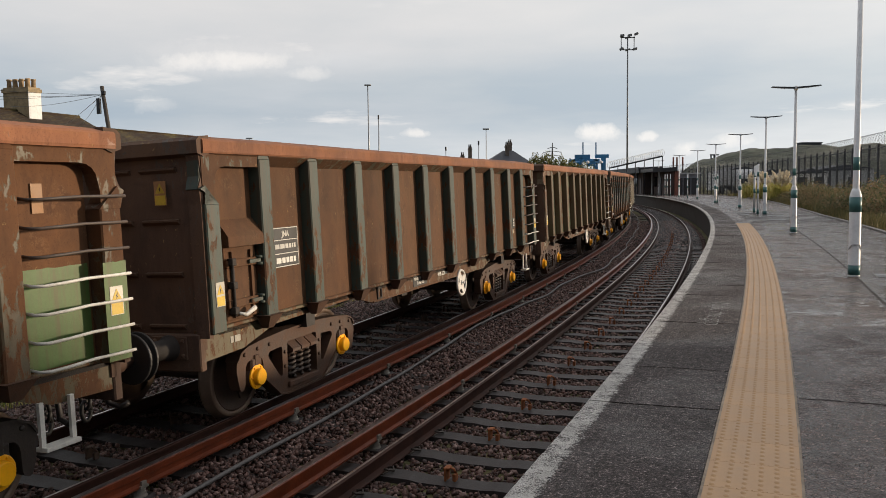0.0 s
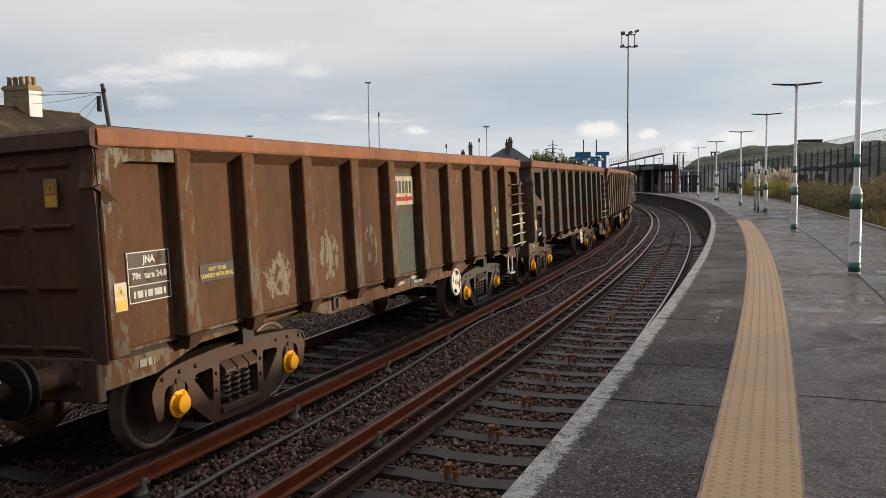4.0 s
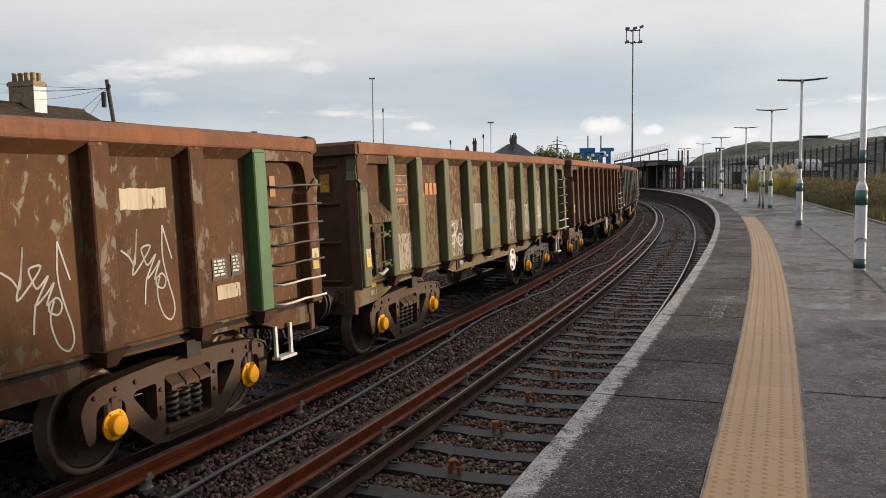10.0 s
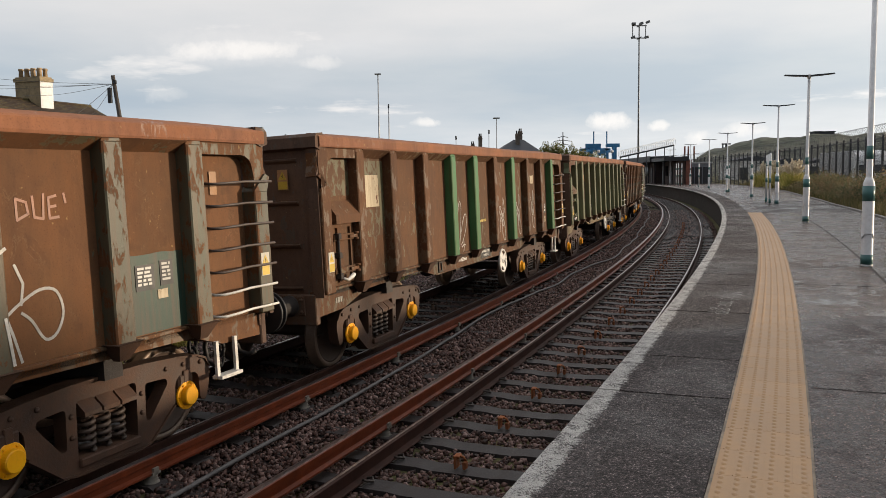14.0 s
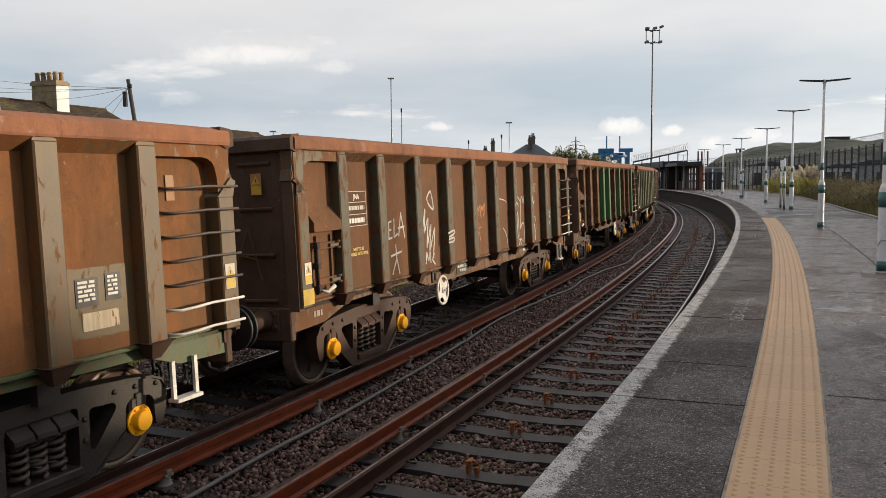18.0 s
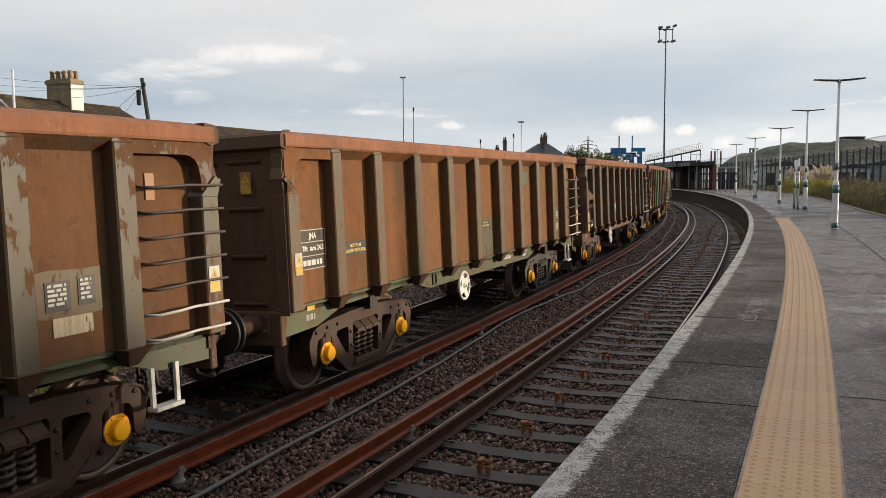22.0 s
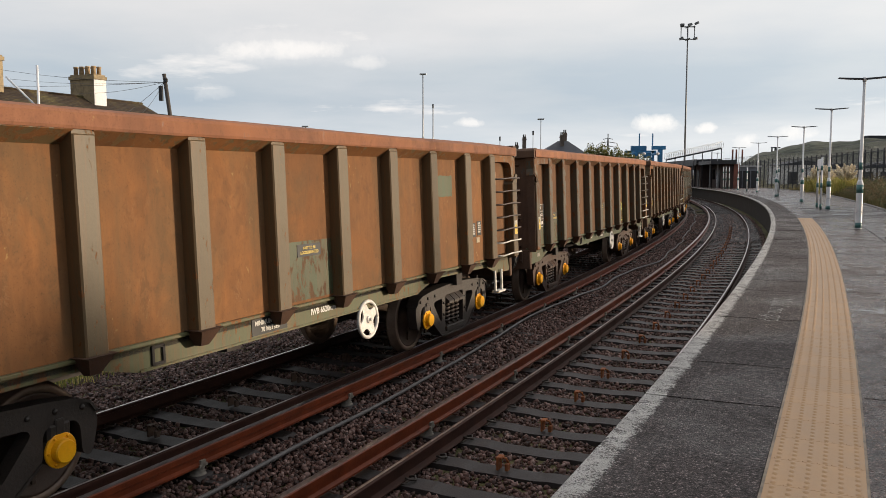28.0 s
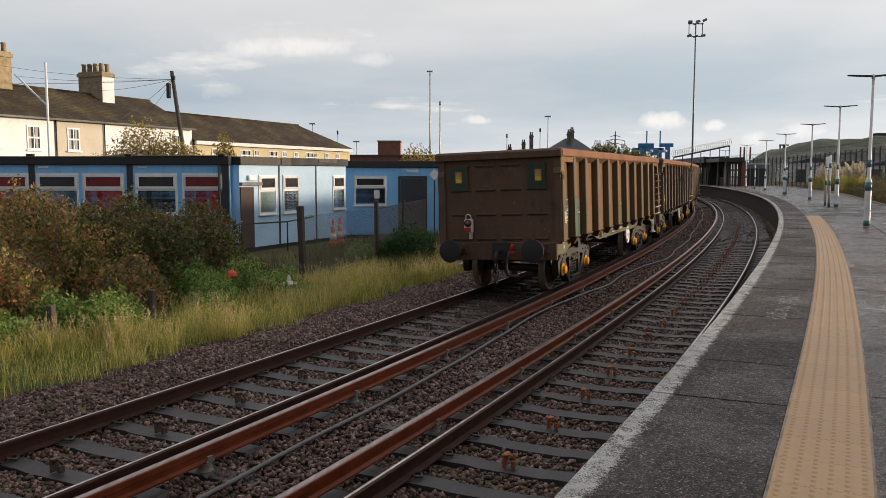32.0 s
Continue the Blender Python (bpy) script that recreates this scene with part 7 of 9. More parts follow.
def leaf_cloud(pts, size, seed, tall=1.0):
    """Small four-sided leaves at the given points, each with its own turn."""
    rng = np.random.default_rng(seed)
    pts = np.asarray(pts, float)
    n = len(pts)
    a = rng.normal(size=(n, 3))
    a /= np.linalg.norm(a, axis=1)[:, None]
    b = np.cross(a, rng.normal(size=(n, 3)))
    b /= np.linalg.norm(b, axis=1)[:, None]
    sz = size * rng.uniform(0.6, 1.4, (n, 1))
    nn = np.cross(a, b) * sz * 0.25
    v = np.stack([pts - a * sz, pts + b * sz * 0.5 * tall + nn, pts + a * sz, pts - b * sz * 0.5 * tall + nn], 1).reshape(-1, 3)
    return v, np.arange(4 * n).reshape(n, 4)


def mound(n, spots, seed, hollow=0.55):
    """Points in the outer part of rounded mounds (x, y, base, rx, ry, rz), thickest near the outside."""
    rng = np.random.default_rng(seed)
    w = np.array([s[3] * s[4] + s[3] * s[5] for s in spots])
    pick = rng.choice(len(spots), n, p=w / w.sum())
    d = rng.normal(size=(n, 3))
    d /= np.linalg.norm(d, axis=1)[:, None]
    d[:, 2] = np.abs(d[:, 2])
    r = hollow + (1 - hollow) * rng.random(n) ** 0.6
    r *= 1 + 0.16 * np.sin(d[:, 0] * 7 + pick) * np.cos(d[:, 1] * 6 + d[:, 2] * 5 + pick)
    sp = np.array(spots, float)[pick]
    return np.stack([sp[:, 0] + d[:, 0] * r * sp[:, 3], sp[:, 1] + d[:, 1] * r * sp[:, 4], sp[:, 2] + d[:, 2] * r * sp[:, 5]], 1)


def sprigs(pts, n, r, seed):
    """Leaves gathered in small sprays round each point."""
    rng = np.random.default_rng(seed)
    return np.repeat(pts, n, axis=0) + rng.normal(0, r * 0.6, (len(pts) * n, 3))


def blades(n, place, h0, h1, seed, width=0.007, lean=0.35):
    """Tapered grass blades, bent over, from (x, y, z) roots."""
    rng = np.random.default_rng(seed)
    root = place(rng, n)
    n = len(root)
    a = rng.uniform(0, 2 * math.pi, n)
    side = np.stack([np.cos(a), np.sin(a), np.zeros(n)], 1) * width
    b = rng.uniform(0, 2 * math.pi, n)
    h = rng.uniform(h0, h1, (n, 1))
    bend = np.stack([np.cos(b), np.sin(b), np.zeros(n)], 1) * h * rng.uniform(0.05, lean, (n, 1))
    upv = np.array([0, 0, 1.0]) * h
    mid, tip = root + upv * 0.55 + bend * 0.35, root + upv + bend
    v = np.stack([root - side, root + side, mid + side * 0.8, mid - side * 0.8, tip + side * 0.15, tip - side * 0.15], 1).reshape(-1, 3)
    k = np.arange(n)[:, None] * 6
    f = np.stack([k + np.array([0, 1, 2, 3]), k + np.array([3, 2, 4, 5])], 1).reshape(-1, 4)
    return v, f


def on_verge(s, o):
    th = TH0 + s / RE
    return np.stack([CX + (RE + o) * np.cos(th), CY + (RE + o) * np.sin(th), np.full(len(s), -0.36)], 1)


def edge_of_verge(s):
    return -8.0 + 0.28 * np.sin(s * 1.7) + 0.18 * np.sin(s * 4.1 + 1)


def turf(rng, n):
    s, o = rng.uniform(3, 34, n), rng.uniform(-11.4, -7.75, n)
    ok = (o < edge_of_verge(s) + rng.normal(0, 0.08, n)) & (np.sin(s * 2.3 + o * 1.9) + np.sin(s * 5.1 - o * 3.3) + rng.normal(0, 0.9, n) > -1.0)
    return on_verge(s[ok], o[ok])


def tufts(rng, n):
    """Taller dry grass stands in tufts."""
    k = rng.integers(0, 120, n)
    r2 = np.random.default_rng(77)
    cs, co = r2.uniform(8, 32, 120), -8.15 - r2.random(120) ** 1.4 * 2.4
    s, o = cs[k] + rng.normal(0, 0.16, n), co[k] + rng.normal(0, 0.13, n)
    ok = o < edge_of_verge(s)
    return on_verge(s[ok], o[ok])


MTURF = make_leaf("verge_turf", [(0.25, (0.070, 0.120, 0.026)), (0.42, (0.170, 0.235, 0.050)), (0.54, (0.36, 0.35, 0.09)), (0.68, (0.70, 0.57, 0.20))], 0.45)
solid("verge_turf", soup("verge_turf", *blades(62000, turf, 0.06, 0.34, 3, 0.0042, 0.6), 4), MTURF, "rough green grass on the verge beside the track", "grass", kind="stuff")
solid("verge_grass", soup("verge_grass", *blades(26000, tufts, 0.12, 0.52, 13, 0.0036, 0.7), 4), MGRASS, "tufts of long yellowing grass on the verge beside the track", "grass", kind="stuff")


def seed_heads(n, seed):
    """Bent thin stalks with loose pale seed heads among the tufts."""
    rng = np.random.default_rng(seed)
    root = tufts(rng, n)
    n = len(root)
    tip = root + np.stack([rng.normal(0, 0.14, n), rng.normal(0, 0.14, n), rng.uniform(0.35, 0.66, n)], 1)
    side = np.stack([rng.normal(0, 1, n), rng.normal(0, 1, n), np.zeros(n)], 1)
    side *= 0.0018 / np.linalg.norm(side, axis=1)[:, None]
    stem = np.stack([root - side, root + side, tip + side, tip - side], 1).reshape(-1, 3)
    head = (tip[:, None] + (root - tip)[:, None] * rng.uniform(0, 0.2, (n, 9, 1)) + rng.normal(0, 0.010, (n, 9, 3))).reshape(-1, 3)
    v, f = leaf_cloud(head, 0.014, seed + 1)
    return np.concatenate([stem, v]), np.concatenate([np.arange(4 * n).reshape(n, 4), f + 4 * n])


MSTRAW = make_leaf("straw_heads", [(0.3, (0.36, 0.26, 0.13)), (0.6, (0.60, 0.46, 0.25)), (0.8, (0.78, 0.66, 0.42))], 0.4)
solid("seeding_grass", soup("seeding_grass", *seed_heads(1500, 19), 4), MSTRAW, "pale straw-coloured grass stalks gone to seed on the verge", "grass", kind="stuff")


def yard_edge(rng, n):
    """The overgrown strip on both sides of the chain-link fence."""
    s, o = rng.uniform(19, 46, n), rng.uniform(-15.0, -8.2, n)
    ok = (o < edge_of_verge(s)) & (np.sin(s * 1.3 + o * 2.1) + rng.normal(0, 0.8, n) > -0.7)
    return on_verge(s[ok], o[ok])


MROUGH = make_leaf("rank_grass", [(0.25, (0.040, 0.055, 0.020)), (0.45, (0.095, 0.105, 0.038)), (0.6, (0.19, 0.16, 0.065)), (0.8, (0.34, 0.27, 0.13))], 0.35)
solid("rank_grass", soup("rank_grass", *blades(30000, yard_edge, 0.12, 0.50, 23, 0.006, 0.6), 4), MROUGH, "rank dull grass and weeds round the chain-link fence", "grass", kind="stuff")


def far_verge(rng, n):
    s, o = rng.uniform(26, 120, n), rng.uniform(-16, -7.9, n)
    th = TH0 + s / RE
    return np.stack([CX + (RE + o) * np.cos(th), CY + (RE + o) * np.sin(th), np.full(len(s), -0.34)], 1)


solid("verge_grass", soup("verge_grass", *blades(22000, far_verge, 0.2, 0.6, 4, 0.010), 4), MROUGH, "long grass further along the line", "grass", kind="stuff")

HEDGE = [(-9.6, 13.8, -0.35, 2.2, 1.4, 2.15), (-12.6, 13.5, -0.35, 2.6, 1.8, 2.7), (-8.4, 17.2, -0.35, 2.0, 1.7, 2.25), (-11.2, 17.6, -0.35, 2.2, 1.9, 2.6), (-14.5, 16.0, -0.35, 2.6, 2.2, 2.9), (-6.7, 19.0, -0.35, 1.2, 1.3, 1.9), (-8.0, 20.6, -0.35, 1.7, 1.4, 2.2), (-10.6, 21.0, -0.35, 2.2, 1.7, 2.35), (-14.0, 20.5, -0.35, 2.4, 2.0, 2.55), (-6.2, 16.2, -0.35, 0.8, 1.1, 1.1), (-8.0, 14.6, -0.35, 1.0, 1.0, 1.5), (-5.9, 20.6, -0.35, 0.9, 1.2, 1.7), (-6.6, 22.4, -0.35, 1.2, 1.2, 2.0), (-11.0, 12.2, -0.35, 1.8, 1.2, 2.2)]
hedge = thing("bramble_hedge", "tangled brown and green bramble hedge behind the fence", "hedge")
GREENER = [h for h in HEDGE if h[0] > -8.2 and h[1] > 18.5]
part("leaves", soup("leaves", *leaf_cloud(sprigs(mound(15000, [h for h in HEDGE if h not in GREENER], 11, 0.66), 8, 0.10, 15), 0.045, 12), 4), MLEAF, hedge, "brown and yellow-green bramble leaves")["kind"] = "stuff"
part("leaves", soup("leaves", *leaf_cloud(sprigs(mound(6500, GREENER, 17, 0.60), 8, 0.10, 16), 0.045, 14), 4), MDARKLEAF, hedge, "dark green leaves")["kind"] = "stuff"
rng = random.Random(4)
b = Build()
for k in range(900):
    x, y, z0, rx, ry, rz = rng.choice(HEDGE)
    a, e = rng.uniform(0, 6.28), rng.uniform(0.2, 1.4)
    tip = Vector((x + rx * math.cos(a) * math.cos(e) * 1.08, y + ry * math.sin(a) * math.cos(e) * 1.08, z0 + rz * math.sin(e) * 1.08))
    root = Vector((x + rng.uniform(-0.5, 0.5) * rx, y + rng.uniform(-0.5, 0.5) * ry, z0))
    mid = (tip + root) / 2 + Vector((0, 0, 0.35 * rz))
    b.tube([root, root.lerp(mid, 0.6), mid.lerp(tip, 0.5), tip, tip + Vector((rng.uniform(-0.3, 0.3), rng.uniform(-0.3, 0.3), -0.2))], 0.006, 4)
part("stem_tangle", b, MSTEM, hedge)["kind"] = "stuff"

WEEDS = [(-7.3, 12.7, -0.36, 0.7, 0.5, 0.62), (-5.75, 14.1, -0.36, 0.55, 0.45, 0.80), (-6.9, 14.4, -0.36, 0.8, 0.5, 0.8), (-4.7, 17.0, -0.36, 0.5, 0.45, 0.7), (-3.9, 18.6, -0.36, 0.5, 0.4, 0.6), (-4.6, 16.1, -0.36, 0.5, 0.4, 0.6), (-3.3, 19.0, -0.36, 0.35, 0.3, 0.4), (-6.0, 14.9, -0.36, 0.7, 0.5, 0.75), (-5.0, 17.6, -0.36, 0.6, 0.5, 0.8), (-4.6, 18.9, -0.36, 0.7, 0.5, 0.95), (-5.6, 18.2, -0.36, 0.7, 0.6, 0.9), (-7.1, 13.2, -0.36, 0.7, 0.6, 0.6), (-3.9, 20.2, -0.36, 0.4, 0.4, 0.6), (-2.6, 25.6, -0.36, 0.6, 0.6, 0.75)]
solid("weeds", soup("weeds", *leaf_cloud(mound(26000, WEEDS, 21, 0.25), 0.036, 22), 4), MGREENLEAF, "low green weeds along the foot of the hedge", "weeds", kind="stuff")
MBUSH = make_leaf("evergreen_leaves", [(0.3, (0.022, 0.058, 0.020)), (0.5, (0.050, 0.105, 0.034)), (0.75, (0.12, 0.19, 0.06))], 0.3)
bush = thing("evergreen_bush", "rounded dark green bush beside the track", "bush")
part("leaves", soup("leaves", *leaf_cloud(mound(9000, [(-1.15, 26.4, -0.36, 0.75, 0.75, 1.25), (-0.7, 27.2, -0.36, 0.6, 0.6, 1.0), (-1.7, 26.2, -0.36, 0.5, 0.5, 0.8)], 31, 0.4), 0.042, 32), 4), MBUSH, bush)
part("stem", Build().tube([(-1.1, 26.4, -0.4), (-1.1, 26.4, 0.5)], 0.04, 6), MBARK, bush)

# fence of old posts and chain link
FENCE = [(-7.45, 10.9, 0.30), (-6.4, 13.3, 0.34), (-5.49, 15.4, 0.30), (-4.78, 19.1, 0.16), (-3.66, 21.4, 1.64), (-2.1, 26.0, 1.63), (-1.5, 30.6, 1.50), (-0.6, 36.5, 1.45)]
fn = thing("chain_link_fence", "old chain-link fence on dark posts, partly collapsed", "fence")
for k, (x, y, h) in enumerate(FENCE):
    w = 0.075 if k in (4,) else 0.055
    part("post", Build().box(-w, w, -w, w, -0.5, h, 0.012), MPOSTC, fn, at=Matrix.Translation((x, y, 0)) @ Matrix.Rotation(radians(-20), 4, "Z") @ Matrix.Rotation(radians((k * 37 % 7) - 3), 4, "Y"))
b = Build()
for (x0, y0, _), (x1, y1, _) in zip(FENCE[4:], FENCE[5:]):
    p, q = Vector((x0, y0, -0.25)), Vector((x1, y1, -0.25))
    u, L, H, g = (q - p).normalized(), (q - p).length, 1.62, 0.085
    n = int((L + H) / g)
    for sg in (0, 1):
        for i in range(n):
            a0 = i * g - H
            lo, hi = max(a0, 0), min(a0 + H, L)
            if hi <= lo:
                continue
            z0, z1 = lo - a0, hi - a0
            if sg:
                z0, z1 = H - z0, H - z1
            A, B = p + u * lo + Vector((0, 0, z0)), p + u * hi + Vector((0, 0, z1))
            e = Vector((0, 0, 0.0025))
            o = Vector((-u.y, u.x, 0)) * 0.0025
            b.add([A - e * 1.5, A + e * 1.5, B + e * 1.5, B - e * 1.5, A - o * 1.5, A + o * 1.5, B + o * 1.5, B - o * 1.5], [(0, 1, 2, 3), (4, 5, 6, 7)])
part("wire_mesh", b, MWIRE, fn, "rusting diamond wire mesh")["kind"] = "stuff"
for z in (0.05, 1.37):
    part("strand", Build().tube([(x, y, z) for x, y, _ in FENCE[4:]], 0.004, 4), MWIRE, fn)


def cone(x, y, turn):
    t = thing("traffic_cone", "orange and white traffic cone on a dark square foot", "traffic cone", "cones by the cabins", at=Matrix.Translation((x, y, -0.33)) @ Matrix.Rotation(turn, 4, "Z") @ Matrix.Scale(1.2, 4))
    mo, mw = CONE_M
    part("foot", Build().box(-0.22, 0.22, -0.22, 0.22, 0, 0.05, 0.01), MDARK, t)
    part("body", Build().lathe([(0.05, 0.16), (0.22, 0.125), (0.22, 0.122), (0.5, 0.07), (0.5, 0.068), (0.9, 0.03), (0.91, 0.0)], 16, "z"), mo, t)
    part("sleeve", Build().lathe([(0.24, 0.126), (0.48, 0.078)], 16, "z"), mw, t)
    part("sleeve", Build().lathe([(0.62, 0.058), (0.74, 0.045)], 16, "z"), mw, t)


CONE_M = (plain("cone_orange", (0.62, 0.10, 0.035), 0.5, scale=5, amount=0.2), plain("cone_white", (0.62, 0.6, 0.57), 0.5, scale=5, amount=0.2))
cone(-4.13, 30.9, 0.3)
cone(-4.0, 31.9, 0.8)
solid("plastic_bag", Build().lathe([(0, 0.02), (0.02, 0.16), (0.09, 0.19), (0.15, 0.11), (0.17, 0.04), (0.28, 0.025), (0.32, 0.0)], 9, "z", smooth=False), MSIGNW, "crumpled white plastic bag caught in the grass", "litter", at=Matrix.Translation((-3.62, 19.2, -0.20)) @ Matrix.Scale(1.5, 4, (1, 0, 0)))
solid("red_rag", Build().lathe([(0, 0.06), (0.05, 0.13), (0.13, 0.10), (0.2, 0.0)], 7, "z", smooth=False), plain("red_cloth", (0.60, 0.08, 0.03), 0.7, scale=5), "crumpled red rag snagged in the weeds", "litter", at=Matrix.Translation((-4.75, 18.4, 0.14)))

# ---- the blue cabins ----
def make_blue():
    k = Nodes("cabin_blue")
    v = k.coords(kind="Object")
    col = k.ramp(k.noise(v, 0.8, 5), [(0.3, (0.21, 0.49, 0.84)), (0.7, (0.25, 0.56, 0.92))])
    col = k.mix(k.ramp(k.noise(k.coords(scale=(3, 3, 0.4)), 2.0, 5), [(0.5, 0.0), (0.8, 0.3)]), col, (0.12, 0.17, 0.24))
    return k.done(col, 0.45, 0.0, k.noise(v, 40, 3), 0.002, 0.4)


MBLUE = make_blue()
MPALEBLUE = plain("cabin_pale_blue", (0.46, 0.66, 0.86), 0.45, scale=2, amount=0.12)
MROOFB = plain("felt_roof", (0.020, 0.020, 0.022), 0.7, scale=3, amount=0.4, bump=0.01)
# grey felt, its colour lightened for the sunlight on the roof edge
MFELTG = plain("sunlit_felt", (0.105, 0.092, 0.082), 0.85, scale=4, amount=0.5, bump=0.006)
MDOORB = plain("dark_door", (0.030, 0.036, 0.050), 0.5, scale=3, amount=0.2)
MCURTR = plain("red_blind", (0.60, 0.020, 0.038), 0.5, scale=2, amount=0.3)
MCURTD = plain("red_room_behind_glass", (0.20, 0.016, 0.022), 0.3, scale=2, amount=0.4)
MGLASSD = plain("dim_cabin_glass", (0.035, 0.032, 0.036), 0.22, scale=1.2, amount=0.5, bump=0.0005)
MCURTG = plain("green_blind", (0.30, 0.36, 0.10), 0.4, scale=2, amount=0.3)
MBROWN = plain("brown_board", (0.085, 0.055, 0.042), 0.8, scale=4, amount=0.4)


def wall_frame(x0, y0, x1, y1, z=-0.35):
    """x along the wall, y into the building, z up: seen from outside, x runs to the right."""
    u = Vector((x1 - x0, y1 - y0, 0)).normalized()
    return Matrix(((u.x, -u.y, 0, x0), (u.y, u.x, 0, y0), (0, 0, 1, z), (0, 0, 0, 1)))


def cabin_window(parent, x, z, w, h, m, blind=None, bar=0.60):
    """White plastic window: fixed pane below, top-hung light with a sash frame of its own above."""
    def ring(x0, x1, z0, z1, t, y0):
        f = Build()
        f.box(x0, x0 + t, y0, 0.05, z0, z1, 0.004)
        f.box(x1 - t, x1, y0, 0.05, z0, z1, 0.004)
        f.box(x0 + t, x1 - t, y0, 0.05, z0, z0 + t)
        f.box(x0 + t, x1 - t, y0, 0.05, z1 - t, z1)
        return f
    zb = z + h * bar
    win = part("window", ring(x, x + w, z, z + h, 0.075, -0.03), MWHITEP, parent, "white-framed window", at=m)
    part("transom", Build().box(x + 0.075, x + w - 0.075, -0.028, 0.05, zb - 0.035, zb + 0.035), MWHITEP, win)
    part("top_light", ring(x + 0.05, x + w - 0.05, zb + 0.037, z + h - 0.05, 0.075, -0.055), MWHITEP, win)
    part("sill", Build().box(x - 0.03, x + w + 0.03, -0.09, 0.0, z - 0.05, z - 0.002, 0.006), MWHITEP, win)
    part("pane", Build().box(x + 0.075, x + w - 0.075, 0.0, 0.006, z + 0.075, zb - 0.035), blind or MGLASSD, win)
    part("pane", Build().box(x + 0.10, x + w - 0.10, -0.02, -0.014, zb + 0.09, z + h - 0.11), MCURTD if blind is MCURTR else MGLASSD, win)
    return win


def cabin(x0, y0, x1, y1, depth, h, wall, label):
    m = wall_frame(x0, y0, x1, y1)
    L = math.hypot(x1 - x0, y1 - y0)
    t = thing("portable_cabin", label, "cabin", "blue cabins")
    part("wall", Build().box(0, L, 0, depth, 0.2, h), wall, t, at=m)
    part("skirt", Build().box(0.03, L - 0.03, 0.03, depth - 0.03, 0.0, 0.2), MDARK, t, at=m)
    part("roof", Build().box(-0.06, L + 0.06, -0.10, depth + 0.1, h - 0.13, h + 0.16, 0.02), MROOFB, t, "flat black felt roof with a deep edge", at=m)
    return t, m, L


t, m, L = cabin(-21.5, 28.1, -7.35, 28.3, 5.0, 3.25, MBLUE, "long blue portable cabin with white windows and a flat black roof")
for xl in (0.0, 4.25, 7.47, 10.8):
    part("cover_strip", Build().box(xl - 0.10, xl + 0.10, -0.03, 0.0, 0.2, 3.25), MDARK, t, at=m)
for x, bl in ((1.2, None), (2.72, MCURTR), (4.45, None), (5.95, MCURTR), (7.62, None), (9.18, MCURTR), (10.98, None), (12.57, MCURTR)):
    cabin_window(t, x, 1.43, 1.43, 1.4, m, bl)
for x in (4.6, 7.7, 11.05):
    part("vent", Build().box(x, x + 0.34, -0.025, 0.0, 3.0, 3.08, 0.005), MWHITEP, t, at=m)
part("corner_post", Build().box(L - 0.22, L + 0.02, -0.04, 0.1, 0.2, 3.25), MDARK, t, at=m)
part("downpipe", Build().tube([(L - 0.3, -0.05, 3.3), (L - 0.3, -0.05, 0.3)], 0.045, 8), MDARK, t, at=m)
part("roof_trim", Build().box(10.9, L - 0.4, -0.12, 0.0, 3.412, 3.44, 0.006), MKERB, t, "pale metal trim on the roof edge", at=m)
for xl in (7.47, 10.8, L - 0.2):
    part("roof_joint", Build().box(xl - 0.12, xl + 0.12, -0.14, 0.05, 3.414, 3.49, 0.02), MROOFB, t, at=m)
t, m, L = cabin(-7.05, 28.6, -4.1, 34.9, 4.0, 3.25, MPALEBLUE, "pale blue portable cabin seen along its side, with white windows")
part("door", Build().box(0.02, 0.74, -0.04, 0.02, 0.2, 2.35, 0.005), MBROWN, t, "boarded brown door", at=m)
part("door_lintel", Build().box(0.0, 1.15, -0.12, 0.02, 2.40, 2.52, 0.01), MKERB, t, at=m)
part("lamp_box", Build().box(0.42, 0.84, -0.10, 0.0, 2.58, 2.76, 0.015), MWHITEP, t, at=m)
for x0, x1, z0 in ((-0.05, 2.22, 3.13), (2.30, 2.90, 3.13), (4.76, 6.1, 3.26)):
    part("fascia", Build().box(x0, x1, -0.118, -0.102, z0, 3.405), MFELTG, t, "grey felt fascia with a torn edge, sunlit tone in its colour", at=m)
cabin_window(t, 1.05, 1.35, 1.05, 1.42, m, MCURTG)
cabin_window(t, 2.48, 1.35, 1.06, 1.42, m)
cabin_window(t, 5.9, 1.35, 0.95, 1.4, m)
for xl in (2.28, 4.7):
    part("cover_strip", Build().box(xl - 0.04, xl + 0.04, -0.02, 0.0, 0.2, 3.25), MDARK, t, at=m)
t, m, L = cabin(-4.15, 35.2, 0.1, 35.9, 5.0, 3.2, MBLUE, "blue portable cabin with a dark door and a flat black roof")
cabin_window(t, 0.35, 1.46, 1.4, 1.26, m)
part("notice", Build().box(1.22, 1.45, -0.006, -0.002, 1.75, 2.12), MWHITEP, t, at=m)
part("door", Build().box(2.35, 3.42, -0.03, 0.0, 0.2, 2.62, 0.004), MDOORB, t, "dark blue door", at=m)
part("door_frame", Build().strip([(2.30, 0.2), (2.30, 2.67), (3.47, 2.67), (3.47, 0.2)], 0.08, -0.02, 0.0, "y"), MDARK, t, at=m)
part("notice", Build().box(2.42, 2.54, -0.034, -0.031, 1.2, 1.45), MWHITEP, t, at=m)
part("light_box", Build().box(2.6, 3.1, -0.10, 0.0, 2.86, 2.98, 0.01), MWHITEP, t, at=m)
part("corner_post", Build().box(L - 0.28, L + 0.02, -0.03, 0.1, 0.2, 3.2), MDARK, t, at=m)
